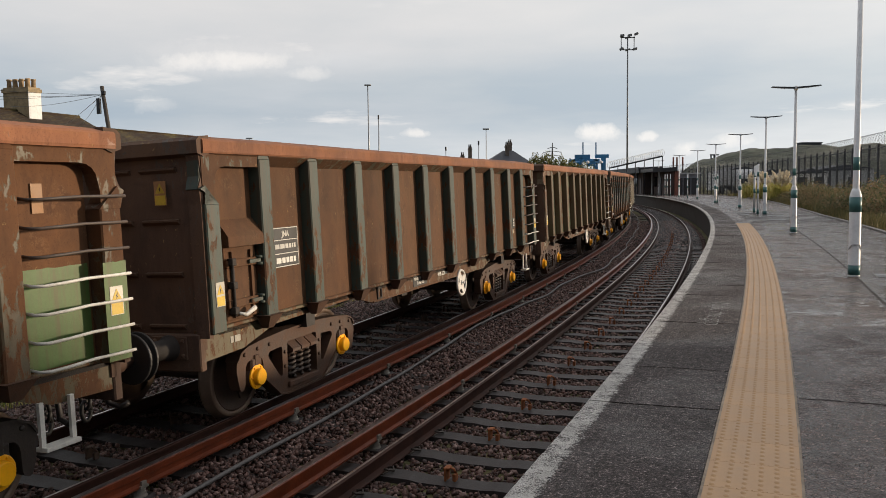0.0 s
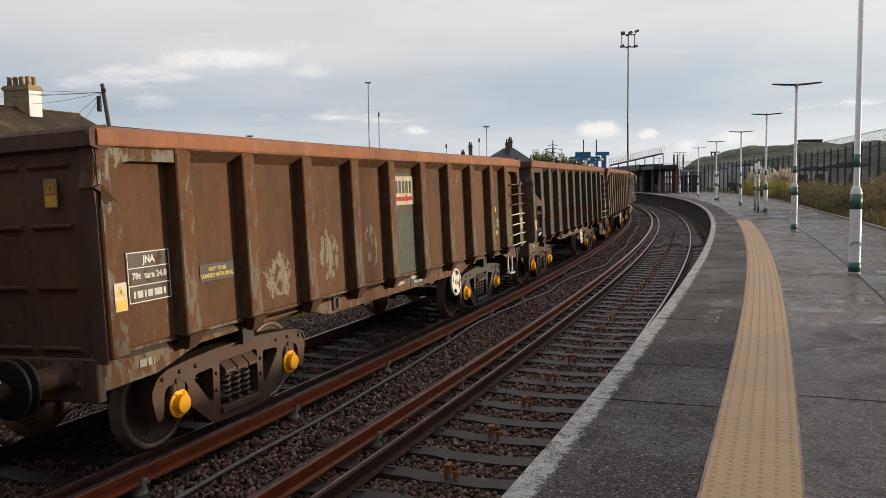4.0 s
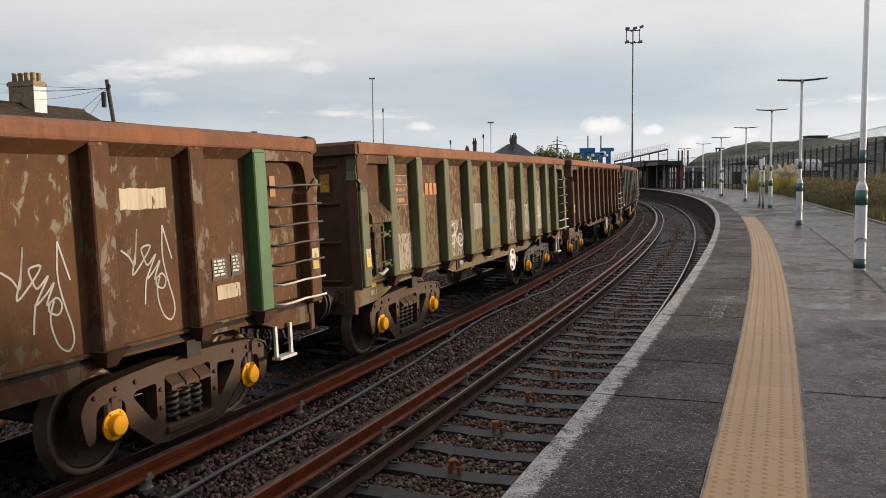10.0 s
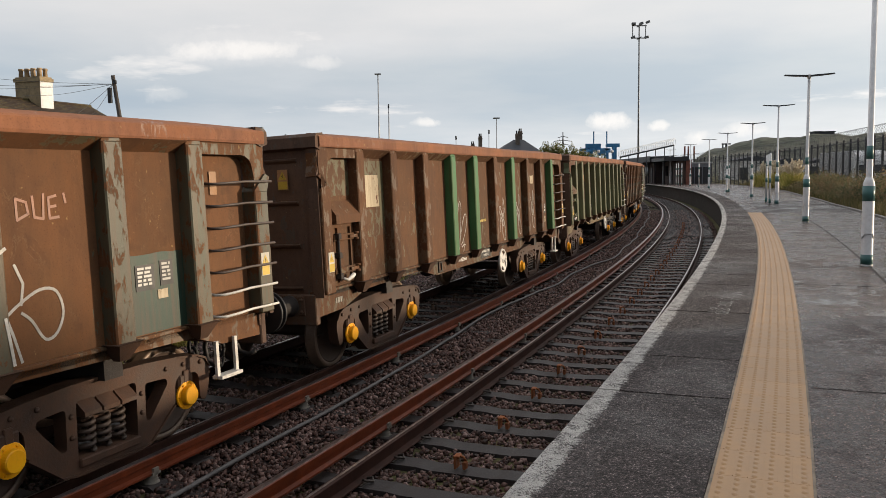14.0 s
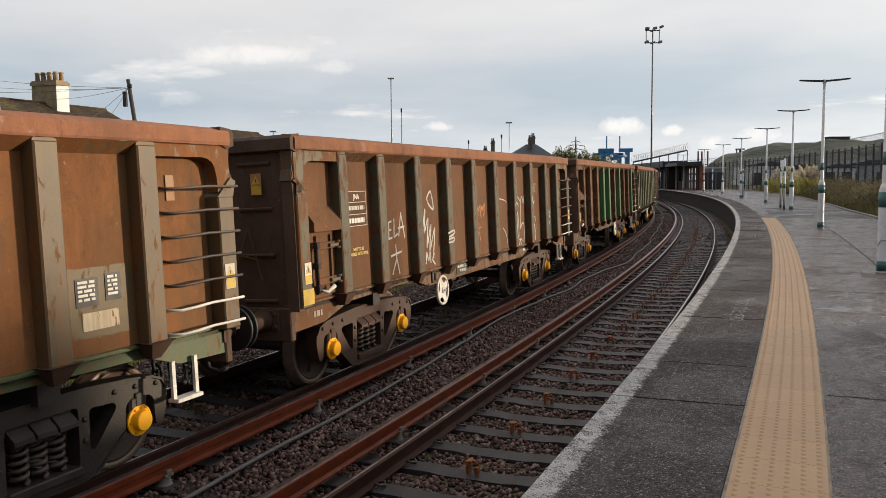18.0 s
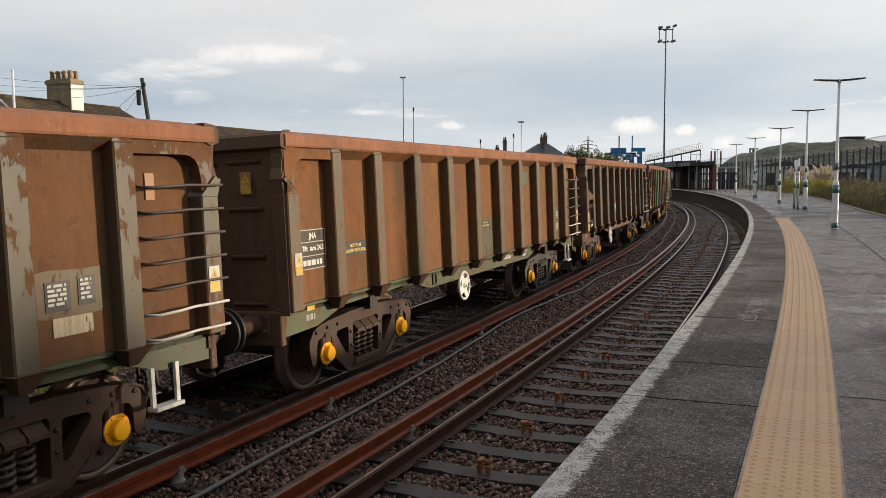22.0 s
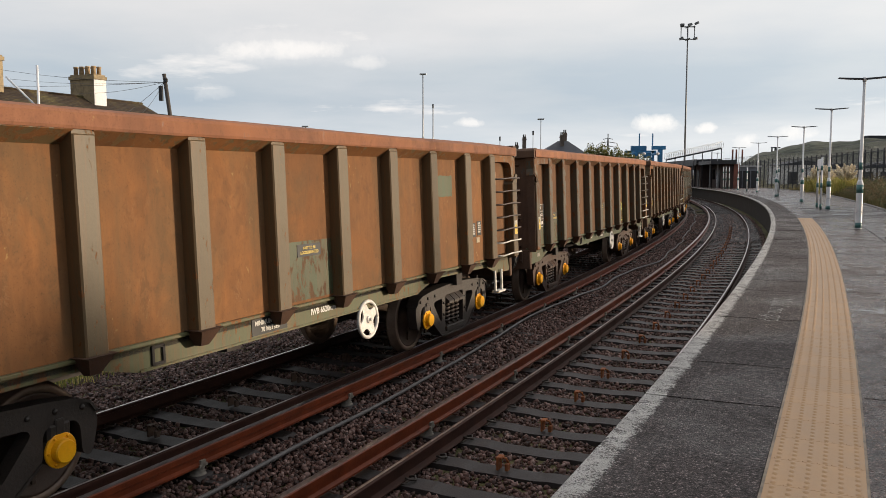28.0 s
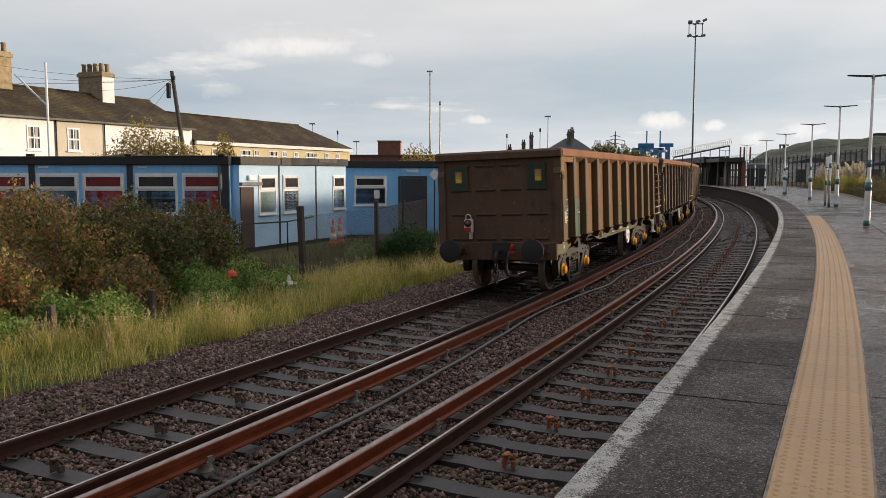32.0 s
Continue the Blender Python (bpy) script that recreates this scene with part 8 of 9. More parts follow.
part("railing", Build().tube([(-6.9, 27.9, -0.3), (-6.9, 27.9, 0.75), (-5.6, 29.6, 0.75), (-4.9, 31.2, 0.85)], 0.03, 6).tube([(-5.6, 29.6, -0.3), (-5.6, 29.6, 0.75)], 0.03, 6), MDARK, t)
brd = thing("warning_board", "white diamond-shaped warning board on a post", "sign")
part("board", Build().prism([(-0.24, 0), (0, -0.24), (0.24, 0), (0, 0.24)], -0.01, 0.01, "y", at=Matrix.Translation((-0.36, 35.5, 2.42))), MWHITEP, brd)
part("post", Build().box(-0.39, -0.33, 35.515, 35.575, -0.4, 2.5), MDARK, brd)

# ---- terraced houses ----
MRENDER = plain("white_render", (0.86, 0.86, 0.85), 0.8, scale=1.2, amount=0.15, bump=0.004)
MCREAM = plain("cream_render", (0.60, 0.53, 0.43), 0.8, scale=1.2, amount=0.15, bump=0.004)
MYELLOW = plain("yellow_render", (0.66, 0.55, 0.33), 0.8, scale=1.2, amount=0.15, bump=0.004)
MBRICKC = plain("chimney_brick", (0.34, 0.26, 0.15), 0.85, scale=5, amount=0.5, bump=0.01)
MBRICKR = plain("red_brick", (0.22, 0.085, 0.06), 0.85, scale=3, amount=0.4, bump=0.01)
MNET = plain("pale_curtain", (0.42, 0.40, 0.37), 0.8, scale=9, amount=0.3)
MPOTC = plain("chimney_pot", (0.44, 0.31, 0.18), 0.8, scale=5, amount=0.5)


def make_tiles():
    k = Nodes("mossy_roof_tiles")
    v = k.coords(kind="Object")
    moss = k.math("ADD", k.math("MULTIPLY", k.noise(v, 0.5, 5, 0.6), 0.5), k.math("MULTIPLY", k.noise(v, 5, 5, 0.7), 0.5))
    col = k.ramp(moss, [(0.36, (0.024, 0.016, 0.012)), (0.50, (0.054, 0.038, 0.025)), (0.59, (0.100, 0.080, 0.035)), (0.70, (0.19, 0.165, 0.06))])
    wv = k.n.new("ShaderNodeTexWave")
    wv.inputs["Scale"].default_value, wv.inputs["Distortion"].default_value = 2.6, 0.6
    wv.bands_direction = "Z"
    k.l.new(v, wv.inputs["Vector"])
    col = k.mix(k.ramp(wv.outputs["Fac"], [(0.0, 0.55), (0.3, 0.0)]), col, (0.018, 0.014, 0.010))
    return k.done(col, 0.9, 0.0, wv.outputs["Fac"], 0.04, 0.8, 0.2)


MTILE = make_tiles()
UX, UY = 0.376, 0.927
HO = Matrix(((UX, -UY, 0, -25.8), (UY, UX, 0, 48.0), (0, 0, 1, 0), (0, 0, 0, 1)))  # x along the street front, y into the houses


def sash(parent, x, z, w, h):
    f = Build()
    for a, c in ((x, x + 0.09), (x + w - 0.09, x + w), (x + w / 2 - 0.03, x + w / 2 + 0.03)):
        f.box(a, c, -0.05, 0.03, z, z + h)
    for a, c in ((z, z + 0.09), (z + h - 0.09, z + h), (z + h / 2 - 0.05, z + h / 2 + 0.05)):
        f.box(x, x + w, -0.052, 0.03, a, c)
    win = part("window", f, MWHITEP, parent, at=HO)
    part("pane", Build().box(x + 0.05, x + w - 0.05, -0.02, -0.014, z + 0.05, z + h - 0.05), MGLASS, win)
    for a in (x + 0.10, x + w / 2 + 0.10):
        part("curtain", Build().box(a, a + w * 0.20, -0.036, -0.022, z + 0.10, z + h - 0.10, 0.004), MNET, win, "pale curtain behind the glass")
    part("sill", Build().box(x - 0.1, x + w + 0.1, -0.14, 0.0, z - 0.1, z), MWHITEP, win)


def house(k0, k1, eaves, ridge, depth, wall, label, wins, hip=False, win_h=1.45):
    t = thing("terraced_house", label, "house", "terraced houses")
    part("wall", Build().box(k0, k1, 0, depth, -0.4, eaves), wall, t, at=HO)
    e1 = k1 - (3.6 if hip else 0)
    b = Build()
    o, th = 0.35, 0.16
    lo = eaves - 0.05
    x1 = k1 + (0.4 if hip else 0)
    v = [(k0, -o, lo), (x1, -o, lo), (x1, depth + o, lo), (k0, depth + o, lo), (k0, depth / 2, ridge), (e1, depth / 2, ridge)]
    b.add(v, [(0, 1, 5, 4), (3, 4, 5, 2), (1, 2, 5), (0, 4, 3), (0, 3, 2, 1)])
    roof = part("roof", b, MTILE, t, "mossy brown tiled pitched roof", at=HO)
    part("ridge_tiles", Build().tube([(k0, depth / 2, ridge), (e1, depth / 2, ridge)], 0.12, 6), MTILE, roof, at=None)
    part("gutter", Build().box(k0, k1, -o - 0.08, -o + 0.04, lo - (0.26 if hip else 0.1), lo + 0.02), MWHITEP if hip else MDARK, t, at=HO)
    for x, w in wins:
        sash(t, x, eaves - 0.55 - win_h, w, win_h)
    part("downpipe", Build().tube([(k0 + 0.1, -0.08, eaves), (k0 + 0.1, -0.08, 0)], 0.05, 6), MDARK, t, at=HO)
    return t


def chimney(t, k, y, z0, z1, w, d, pots, white=False):
    part("chimney", Build().box(k - w / 2, k + w / 2, y - d / 2, y + d / 2, z0, z1).box(k - w / 2 - 0.08, k + w / 2 + 0.08, y - d / 2 - 0.08, y + d / 2 + 0.08, z1 - 0.35, z1 - 0.1), MBRICKC, t, at=HO)
    if white:
        part("chimney_render", Build().box(k - w / 2 - 0.02, k + w / 2 + 0.02, y - d / 2 - 0.03, y - d / 2, z0, z1 - 0.36), MRENDER, t, "white rendered chimney face", at=HO)
    for i in range(pots):
        part("chimney_pot", Build().lathe([(z1 - 0.1, 0.17), (z1 + 0.45, 0.14), (z1 + 0.5, 0.18), (z1 + 0.6, 0.17)], 10, "z", at=Matrix.Translation((k + (i % 2 - 0.5) * 0.5, y - d / 2 + (i // 2 + 0.5) * d / max(1, (pots + 1) // 2), 0))), MPOTC, t, at=HO)


h = house(-24, -8, 5.9, 8.1, 8.0, MRENDER, "white rendered terraced house with a mossy tiled roof", [(-20, 0.95), (-14, 0.95)])
h = house(-8, 4.1, 5.9, 8.1, 8.0, MRENDER, "white rendered terraced house with sash windows and a tall chimney", [(-3, 0.95), (-0.9, 1.0), (2.05, 1.0)])
chimney(h, 3.6, 4.0, 7.3, 10.1, 1.0, 1.3, 4)
house(4.1, 8.1, 5.9, 8.1, 8.0, MCREAM, "cream rendered terraced house with a mossy tiled roof", [(5.1, 1.0)])
h = house(8.1, 17.2, 5.9, 8.1, 8.0, MRENDER, "white rendered terraced house at the end of the taller row", [(14.75, 1.0)])
chimney(h, 11.75, 4.0, 7.2, 9.7, 1.1, 2.2, 8, True)
W2 = [19.5, 21.3, 23.3, 25.2, 27.4, 29.6, 31.6, 33.6, 35.0, 37.2, 39.4]
house(17.2, 42.5, 5.0, 7.35, 8.0, MYELLOW, "long low cream terrace with a row of small upper windows", [(x, 1.5 if i in (2, 4, 7) else 0.8) for i, x in enumerate(W2)], True, 0.95)

MWOODP = plain("old_pole", (0.060, 0.050, 0.042), 0.85, scale=4, amount=0.35)
tp = thing("telegraph_pole", "leaning dark wooden telegraph pole with wires", "pole")
part("shaft", Build().tube([(-13.6, 45, -0.5), (-14.6, 45, 7.95)], 0.11, 9, radii=[0.14, 0.10]), MWOODP, tp)
part("bracket", Build().box(-14.86, -14.66, 44.8, 45.0, 6.5, 7.3, 0.02).box(-14.60, -14.40, 44.85, 45.0, 7.5, 7.7, 0.02), MDARK, tp)
for k, (x, y, z) in enumerate(((-25.3, 59.0, 8.3), (-28.0, 52.0, 9.2), (-30.5, 60, 9.4), (-22.0, 62.0, 7.0), (-23.0, 58, 6.0), (-30, 50, 8.0))):
    a, c = Vector((-14.6, 45, 7.5)), Vector((x, y, z))
    part("wire", Build().tube([a.lerp(c, i / 8) - Vector((0, 0, 0.2 * math.sin(math.pi * i / 8))) for i in range(9)], 0.012, 4), MDARK, tp)
fp = thing("flagpole", "thin white flagpole with a slanting strut", "flagpole")
part("shaft", Build().tube([(-19.0, 40, -0.4), (-19.0, 40, 7.75)], 0.06, 8), MWHITEP, fp)
part("strut", Build().tube([(-19.0, 40, 5.7), (-20.5, 40, 7.2)], 0.05, 6), MWHITEP, fp)


def tree(name, label, x, y, z0, h, spots, n, mat, size=0.09, seed=1, limbs=7):
    t = thing(name, label, "tree")
    rng = random.Random(seed)
    part("trunk", Build().tube([(x, y, z0), (x + 0.1, y, z0 + h * 0.35), (x - 0.05, y + 0.1, z0 + h * 0.7)], 0.1, 7, radii=[0.14, 0.10, 0.05]), MBARK, t)
    b = Build()
    for k in range(limbs):
        sp = rng.choice(spots)
        tip = Vector((sp[0] + rng.uniform(-0.7, 0.7) * sp[3], sp[1] + rng.uniform(-0.7, 0.7) * sp[4], sp[2] + rng.uniform(0.5, 0.95) * sp[5]))
        st = Vector((x, y, z0 + h * rng.uniform(0.25, 0.6)))
        b.tube([st, st.lerp(tip, 0.5) + Vector((0, 0, 0.2)), tip], 0.03, 5, radii=[0.05, 0.035, 0.012])
    part("limbs", b, MBARK, t)
    part("crown", soup("crown", *leaf_cloud(mound(n, spots, seed, 0.2), size, seed + 1), 4), mat, t)
    return t


tree("garden_tree", "small bushy tree with thin brownish leaves", -14.2, 39.5, -0.3, 4.2, [(-14.4, 39.5, 2.7, 1.4, 1.0, 2.3), (-13.2, 39.8, 2.5, 1.3, 1.0, 1.9), (-15.8, 39.6, 2.3, 1.2, 0.9, 1.35), (-12.2, 39.8, 2.3, 0.9, 0.8, 1.6)], 9000, MTREE, 0.065, 51)
tree("garden_tree", "slender small tree with rusty autumn leaves", -11.4, 40.5, -0.3, 4.0, [(-10.7, 40.5, 2.2, 0.6, 0.6, 2.3), (-10.5, 40.7, 2.0, 0.8, 0.6, 1.6)], 2600, MTREE, 0.075, 53)
tree("birch_tree", "thin tree with sparse yellowing leaves behind the cabins", -1.9, 58.0, -0.3, 4.5, [(-1.9, 58, 1.9, 1.4, 1.0, 2.6), (-0.6, 58.2, 1.8, 1.0, 1.0, 2.0)], 2600, MTREE, 0.09, 55)
tree("green_tree", "broad olive green tree beyond the train", 19.2, 92.0, -0.3, 6.3, [(17.2, 92, 3.0, 1.1, 1.2, 2.9), (18.6, 92.4, 2.8, 1.5, 1.4, 3.2), (20.2, 92, 2.4, 1.6, 1.4, 3.1), (21.4, 92.2, 2.2, 1.3, 1.2, 2.9), (22.7, 92, 2.1, 1.3, 1.2, 2.7), (23.9, 92.3, 1.9, 1.0, 1.1, 2.4)], 22000, MOLIVELEAF, 0.10, 57)

# ---- far side: masts, roofs, works ----
MSTACK = plain("sooty_chimney_stack", (0.150, 0.120, 0.098), 0.85, scale=4, amount=0.5)
MSLATE = plain("slate_roof", (0.034, 0.040, 0.054), 0.6, scale=1, amount=0.3)


MMAST = plain("grey_mast_steel", (0.16, 0.165, 0.17), 0.5, 0.3, scale=2, amount=0.25)


def mast(x, y, h, r, head, label):
    t = thing("light_mast", label, "light mast", "tall light masts")
    part("shaft", Build().tube([(x, y, -0.5), (x, y, h)], r, 8, radii=[r, r * 0.6]), MGALV if head != "flood" else MMAST, t)
    if head == "flood":
        f = Build()
        for z in (h - 2.4, h - 0.2):
            f.box(x - 1.35, x + 1.35, y - 0.1, y + 0.1, z - 0.08, z + 0.08)
            f.box(x - 0.1, x + 0.1, y - 1.2, y + 1.2, z - 0.08, z + 0.08)
        for a in (-1.2, 1.2):
            f.box(x + a - 0.06, x + a + 0.06, y - 0.06, y + 0.06, h - 2.4, h)
        part("cradle", f, MMAST, t)
        for k, (a, z) in enumerate(((-1.2, h - 2.3), (1.3, h - 2.3), (-1.1, h + 0.1), (1.5, h + 0.4), (0.3, h + 0.15))):
            part("floodlight", Build().box(-0.36, 0.36, -0.25, 0.25, -0.22, 0.22, 0.06), MMAST, t, at=Matrix.Translation((x + a, y - 0.3, z)) @ Matrix.Rotation(radians(-25 + 12 * (k % 3)), 4, "Y"))
    elif head == "lamp":
        part("lamp_head", Build().box(x - 0.6, x + 0.6, y - 0.3, y + 0.3, h, h + 0.25, 0.06), MGALV, t)
    else:
        part("finial", Build().box(x - 0.14, x + 0.14, y - 0.14, y + 0.14, h - 0.4, h + 0.3, 0.03), MDARK, t)
    return t


mast(45.2, 150, 29.2, 0.19, "flood", "very tall slender floodlight mast with a cradle of lamps")
mast(-2.3, 150, 20.5, 0.16, "lamp", "tall thin galvanised lamp mast")
mast(-0.5, 150, 15.0, 0.15, "top", "tall thin dark mast")
mast(19.0, 150, 12.5, 0.11, "lamp", "thin lamp mast beyond the train")
mast(17.6, 150, 10.2, 0.10, "top", "thin dark mast beyond the train")
mast(11.6, 150, 9.2, 0.10, "top", "thin dark mast beyond the train")
mast(-23.5, 150, 11.2, 0.10, "lamp", "thin lamp mast behind the terrace")
mast(-19.0, 150, 9.8, 0.08, "top", "thin mast behind the terrace")
mast(-15.6, 150, 8.0, 0.08, "lamp", "thin lamp mast behind the terrace")
t = thing("brick_building", "plain red brick block beyond the yard", "building")
part("wall", Build().box(-9.4, -6.2, 120, 124, -0.4, 7.0), MBRICKR, t)
part("parapet", Build().box(-9.5, -6.1, 119.9, 124.1, 7.0, 7.15), MKERB, t)
t = thing("yard_wall", "long dark low wall with a pale strip", "wall", kind="structure")
part("wall", Build().box(-15.5, 3.0, 110, 110.4, -0.4, 4.6), MBRICKR, t)
part("coping", Build().box(-15.6, 3.1, 109.9, 110.5, 4.6, 4.9), MDARK, t)
part("pale_strip", Build().box(-11.0, -3.0, 109.94, 109.98, 3.3, 3.9), MKERB, t)
t = thing("slate_house", "dark slate-roofed house with brick chimneys", "house")
part("wall", Build().box(14.2, 20.4, 110, 118, -0.4, 4.9), MBRICKR, t)
part("roof", Build().add([(13.0, 109.6, 4.8), (20.9, 109.6, 4.8), (20.9, 118.4, 4.8), (13.0, 118.4, 4.8), (16.8, 114, 7.2), (18.2, 114, 7.2)], [(0, 1, 5, 4), (1, 2, 5), (2, 3, 4, 5), (3, 0, 4), (0, 3, 2, 1)]), MSLATE, t)
for x, y, z in ((17.2, 113, 8.0), (17.9, 115, 8.4), (12.6, 118, 7.9), (11.7, 120, 6.9), (9.6, 119, 6.2)):
    part("chimney", Build().box(x - 0.24, x + 0.24, y - 0.4, y + 0.4, 3.5, z).box(x - 0.29, x + 0.29, y - 0.45, y + 0.45, z - 0.4, z - 0.22), MSTACK, t)
    for q in (-0.12, 0.12):
        part("chimney_pot", Build().lathe([(z, 0.10), (z + 0.40, 0.08)], 8, "z", at=Matrix.Translation((x + q, y, 0))), MDARK, t)
py = thing("lattice_pylon", "thin dark power pylon with three cross arms on the skyline", "pylon")
part("tower", Build().tube([(30.6, 150, -0.3), (31.15, 150, 9.3)], 0.05, 4).tube([(31.8, 150, -0.3), (31.25, 150, 9.3)], 0.05, 4).tube([(31.2, 150, 7.0), (31.2, 150, 10.0)], 0.09, 5), MDARK, py)
for z, r in ((7.6, 1.3), (8.3, 1.7), (9.0, 0.9)):
    part("cross_arm", Build().tube([(31.2 - r, 150, z), (31.2, 150, z + 0.25), (31.2 + r, 150, z)], 0.06, 5), MDARK, py)
MCRANE = plain("crane_blue", (0.035, 0.20, 0.42), 0.5, scale=1, amount=0.25)
t = thing("gantry_crane", "blue straddle gantry with tall legs beyond the tracks", "crane")
for x in (38.3, 42.9):
    for y in (158, 164):
        part("leg", Build().box(x - 0.42, x + 0.42, y - 0.4, y + 0.4, -0.4, 7.4, 0.05), MCRANE, t)
for x in (39.6, 42.2):
    part("mast", Build().box(x - 0.10, x + 0.10, 160.9, 161.1, 7.4, 10.6), MCRANE, t)
part("beam", Build().box(37.3, 40.2, 157.6, 158.4, 7.2, 8.1, 0.05), MCRANE, t)
part("beam", Build().box(41.3, 43.9, 157.6, 158.4, 7.4, 8.1, 0.05), MCRANE, t)
part("beam", Build().box(37.5, 43.7, 163.6, 164.4, 6.7, 7.4, 0.05), MCRANE, t)
part("cab", Build().box(39.6, 41.0, 156.8, 158.4, 5.8, 6.9, 0.1), MCRANE, t)
part("tie_beam", Build().box(37.5, 38.1, 157, 165, 6.4, 6.8, 0.05), MCRANE, t)
part("tie_beam", Build().box(42.0, 42.6, 157, 165, 6.4, 6.8, 0.05), MCRANE, t)
for x in (39.5, 42.1):
    part("lamp", Build().lathe([(156.6, 0.3), (156.8, 0.32)], 10, "y", at=Matrix.Translation((x, 0, 6.6))), MWHITEP, t)

# ---- right of the platform ----
rng = random.Random(17)
SCRUB = []
for k in range(64):
    s, o = rng.uniform(22, 88), rng.uniform(5.9, 8.9)
    o += max(0, back_edge(s) - 4.6)
    p = P(s, o, 0.85)
    tall = 0.55 if s < 30 else 1.0
    SCRUB.append((p.x, p.y, p.z, rng.uniform(0.8, 1.6), rng.uniform(0.8, 1.6), rng.uniform(0.75, 1.75) * tall))
# unseen mounds right of the view, added to shade the train's lower parts
UNSEEN_SCRUB = []
for k in range(20):
    s, o = rng.uniform(1, 11.5), rng.uniform(6.6, 9.6)
    p = P(s, o, 0.85)
    UNSEEN_SCRUB.append((p.x, p.y, p.z, rng.uniform(1.0, 1.7), rng.uniform(1.0, 1.7), rng.uniform(1.5, 2.5)))
sc = thing("scrub_bank", "tangled olive and brown scrub behind the platform, with unseen mounds added to shade the train", "scrub")
part("leaves", soup("leaves", *leaf_cloud(mound(120000, SCRUB, 61, 0.35), 0.052, 62), 4), MSCRUB, sc)["kind"] = "stuff"
part("leaves", soup("leaves", *leaf_cloud(mound(60000, UNSEEN_SCRUB, 63, 0.3), 0.10, 64), 4), MSCRUB, sc)["kind"] = "stuff"


def bank(rng, n):
    s = rng.uniform(24, 90, n)
    be = np.interp(s, [a for a, _ in PB], [x for _, x in PB])
    o = be + 0.15 + rng.random(n) ** 1.5 * 3.6
    th = TH0 + s / RE
    return np.stack([CX + (RE + o) * np.cos(th), CY + (RE + o) * np.sin(th), np.full(n, 0.82)], 1)


solid("bank_grass", soup("bank_grass", *blades(20000, bank, 0.15, 0.60, 71, 0.012), 4), MBANK, "long dry grass along the back of the platform", "grass", kind="stuff")
for k in range(5):
    p = P(66 + 3.2 * k, 7.2 + 0.5 * (k % 2) + 0.06 * k, 0.85)
    g = thing("pampas_grass", "clump of pampas grass with pale feathery plumes", "pampas grass", "pampas clumps")
    part("leaves", soup("leaves", *blades(1200, lambda r, n: np.stack([p.x + r.normal(0, 0.3, n), p.y + r.normal(0, 0.3, n), np.full(n, p.z)], 1), 0.8, 1.6, 80 + k, 0.014, 0.8), 4), MGRASS, g)["kind"] = "stuff"
    r2 = np.random.default_rng(90 + k)
    for j in range(15):
        a, l = r2.uniform(0, 6.28), r2.uniform(0.15, 0.8)
        base, tip = Vector((p.x, p.y, p.z + 0.8)), Vector((p.x + l * math.cos(a), p.y + l * math.sin(a), p.z + r2.uniform(1.6, 2.5)))
        q = [base.lerp(tip, 0.55 + 0.45 * (i / 39)) for i in range(40)]
        pl = np.array([np.array(c) + r2.normal(0, 0.055 * math.sin(math.pi * (0.1 + 0.85 * i / 39)), 3) for i, c in enumerate(q) for _ in range(5)])
        part("plume", soup("plume", *leaf_cloud(pl, 0.07, 100 + j), 4), MPLUME, g)

def mesh_panel():
    b = Build()
    for i in range(22):
        y = 0.05 + i * 1.78 / 21
        b.box(-0.003, 0.003, y - 0.005, y + 0.005, 0.1, 3.3)
    for i in range(9):
        b.box(-0.009, -0.003, 0.02, 1.86, 0.2 + i * 0.36, 0.212 + i * 0.36)
    return b


MCOIL = plain("dull_razor_wire", (0.17, 0.175, 0.18), 0.6, 0.3, scale=4, amount=0.2)
# security fence with razor coil
FO = 9.25
for part_no, (s0, s1) in enumerate(((36, 66), (66, 98), (98, 132))):
    t = thing("security_fence", "tall dark steel mesh security fence with razor wire", "fence", "security fence lengths")
    s = s0
    while s < s1 - 0.1:
        part("post", cached("fence_post", lambda: Build().box(-0.055, 0.055, -0.06, 0.06, -0.3, 3.55, 0.01)), MFENCE, t, at=M(s, FO, 0.9))
        part("mesh_panel", cached("mesh_panel", lambda: mesh_panel()), MFENCE, t, at=M(s, FO - 0.06, 0.9))
        s += 1.88
    part("top_rail", Build().sweep([(-0.03, 4.2), (0.03, 4.2), (0.03, 4.26), (-0.03, 4.26)], s0, s1, 2.2, FO), MFENCE, t)
    n = int((s1 - s0) * 20 / 1.1)
    coil = [P(s0 + (s1 - s0) * i / n, FO + 0.36 * math.cos(i * 2 * math.pi / 10), 4.66 + 0.36 * math.sin(i * 2 * math.pi / 10)) for i in range(n)]
    part("razor_coil", Build().tube(coil, 0.010, 3), MCOIL, t, "loops of razor wire along the top")


# second coil fence on the higher ground behind
t = thing("upper_fence", "higher grey mesh fence with razor wire on the bank behind", "fence")
n = 900
part("razor_coil", Build().tube([P(30 + 45 * i / n, 17.5, 7.15 - 1.4 * i / n + 0.5 * math.sin(i * 2 * math.pi / 10)) + Vector((0.5 * math.cos(i * 2 * math.pi / 10), 0, 0)) for i in range(n)], 0.018, 3), MGALV, t)
for k in range(16):
    s = 30 + 3 * k
    part("post", Build().box(-0.05, 0.05, -0.05, 0.05, -0.3, 5.7 - 0.09 * k, 0.01), MFENCE, t, at=M(s, 17.5, 0.9))
    part("mesh_panel", Build().box(-0.006, 0.006, 0, 2.95, 5.2 - 0.09 * k, 5.24 - 0.09 * k).box(-0.006, 0.006, 0, 2.95, 2.2, 2.24), MFENCE, t, at=M(s, 17.5, 0.9))

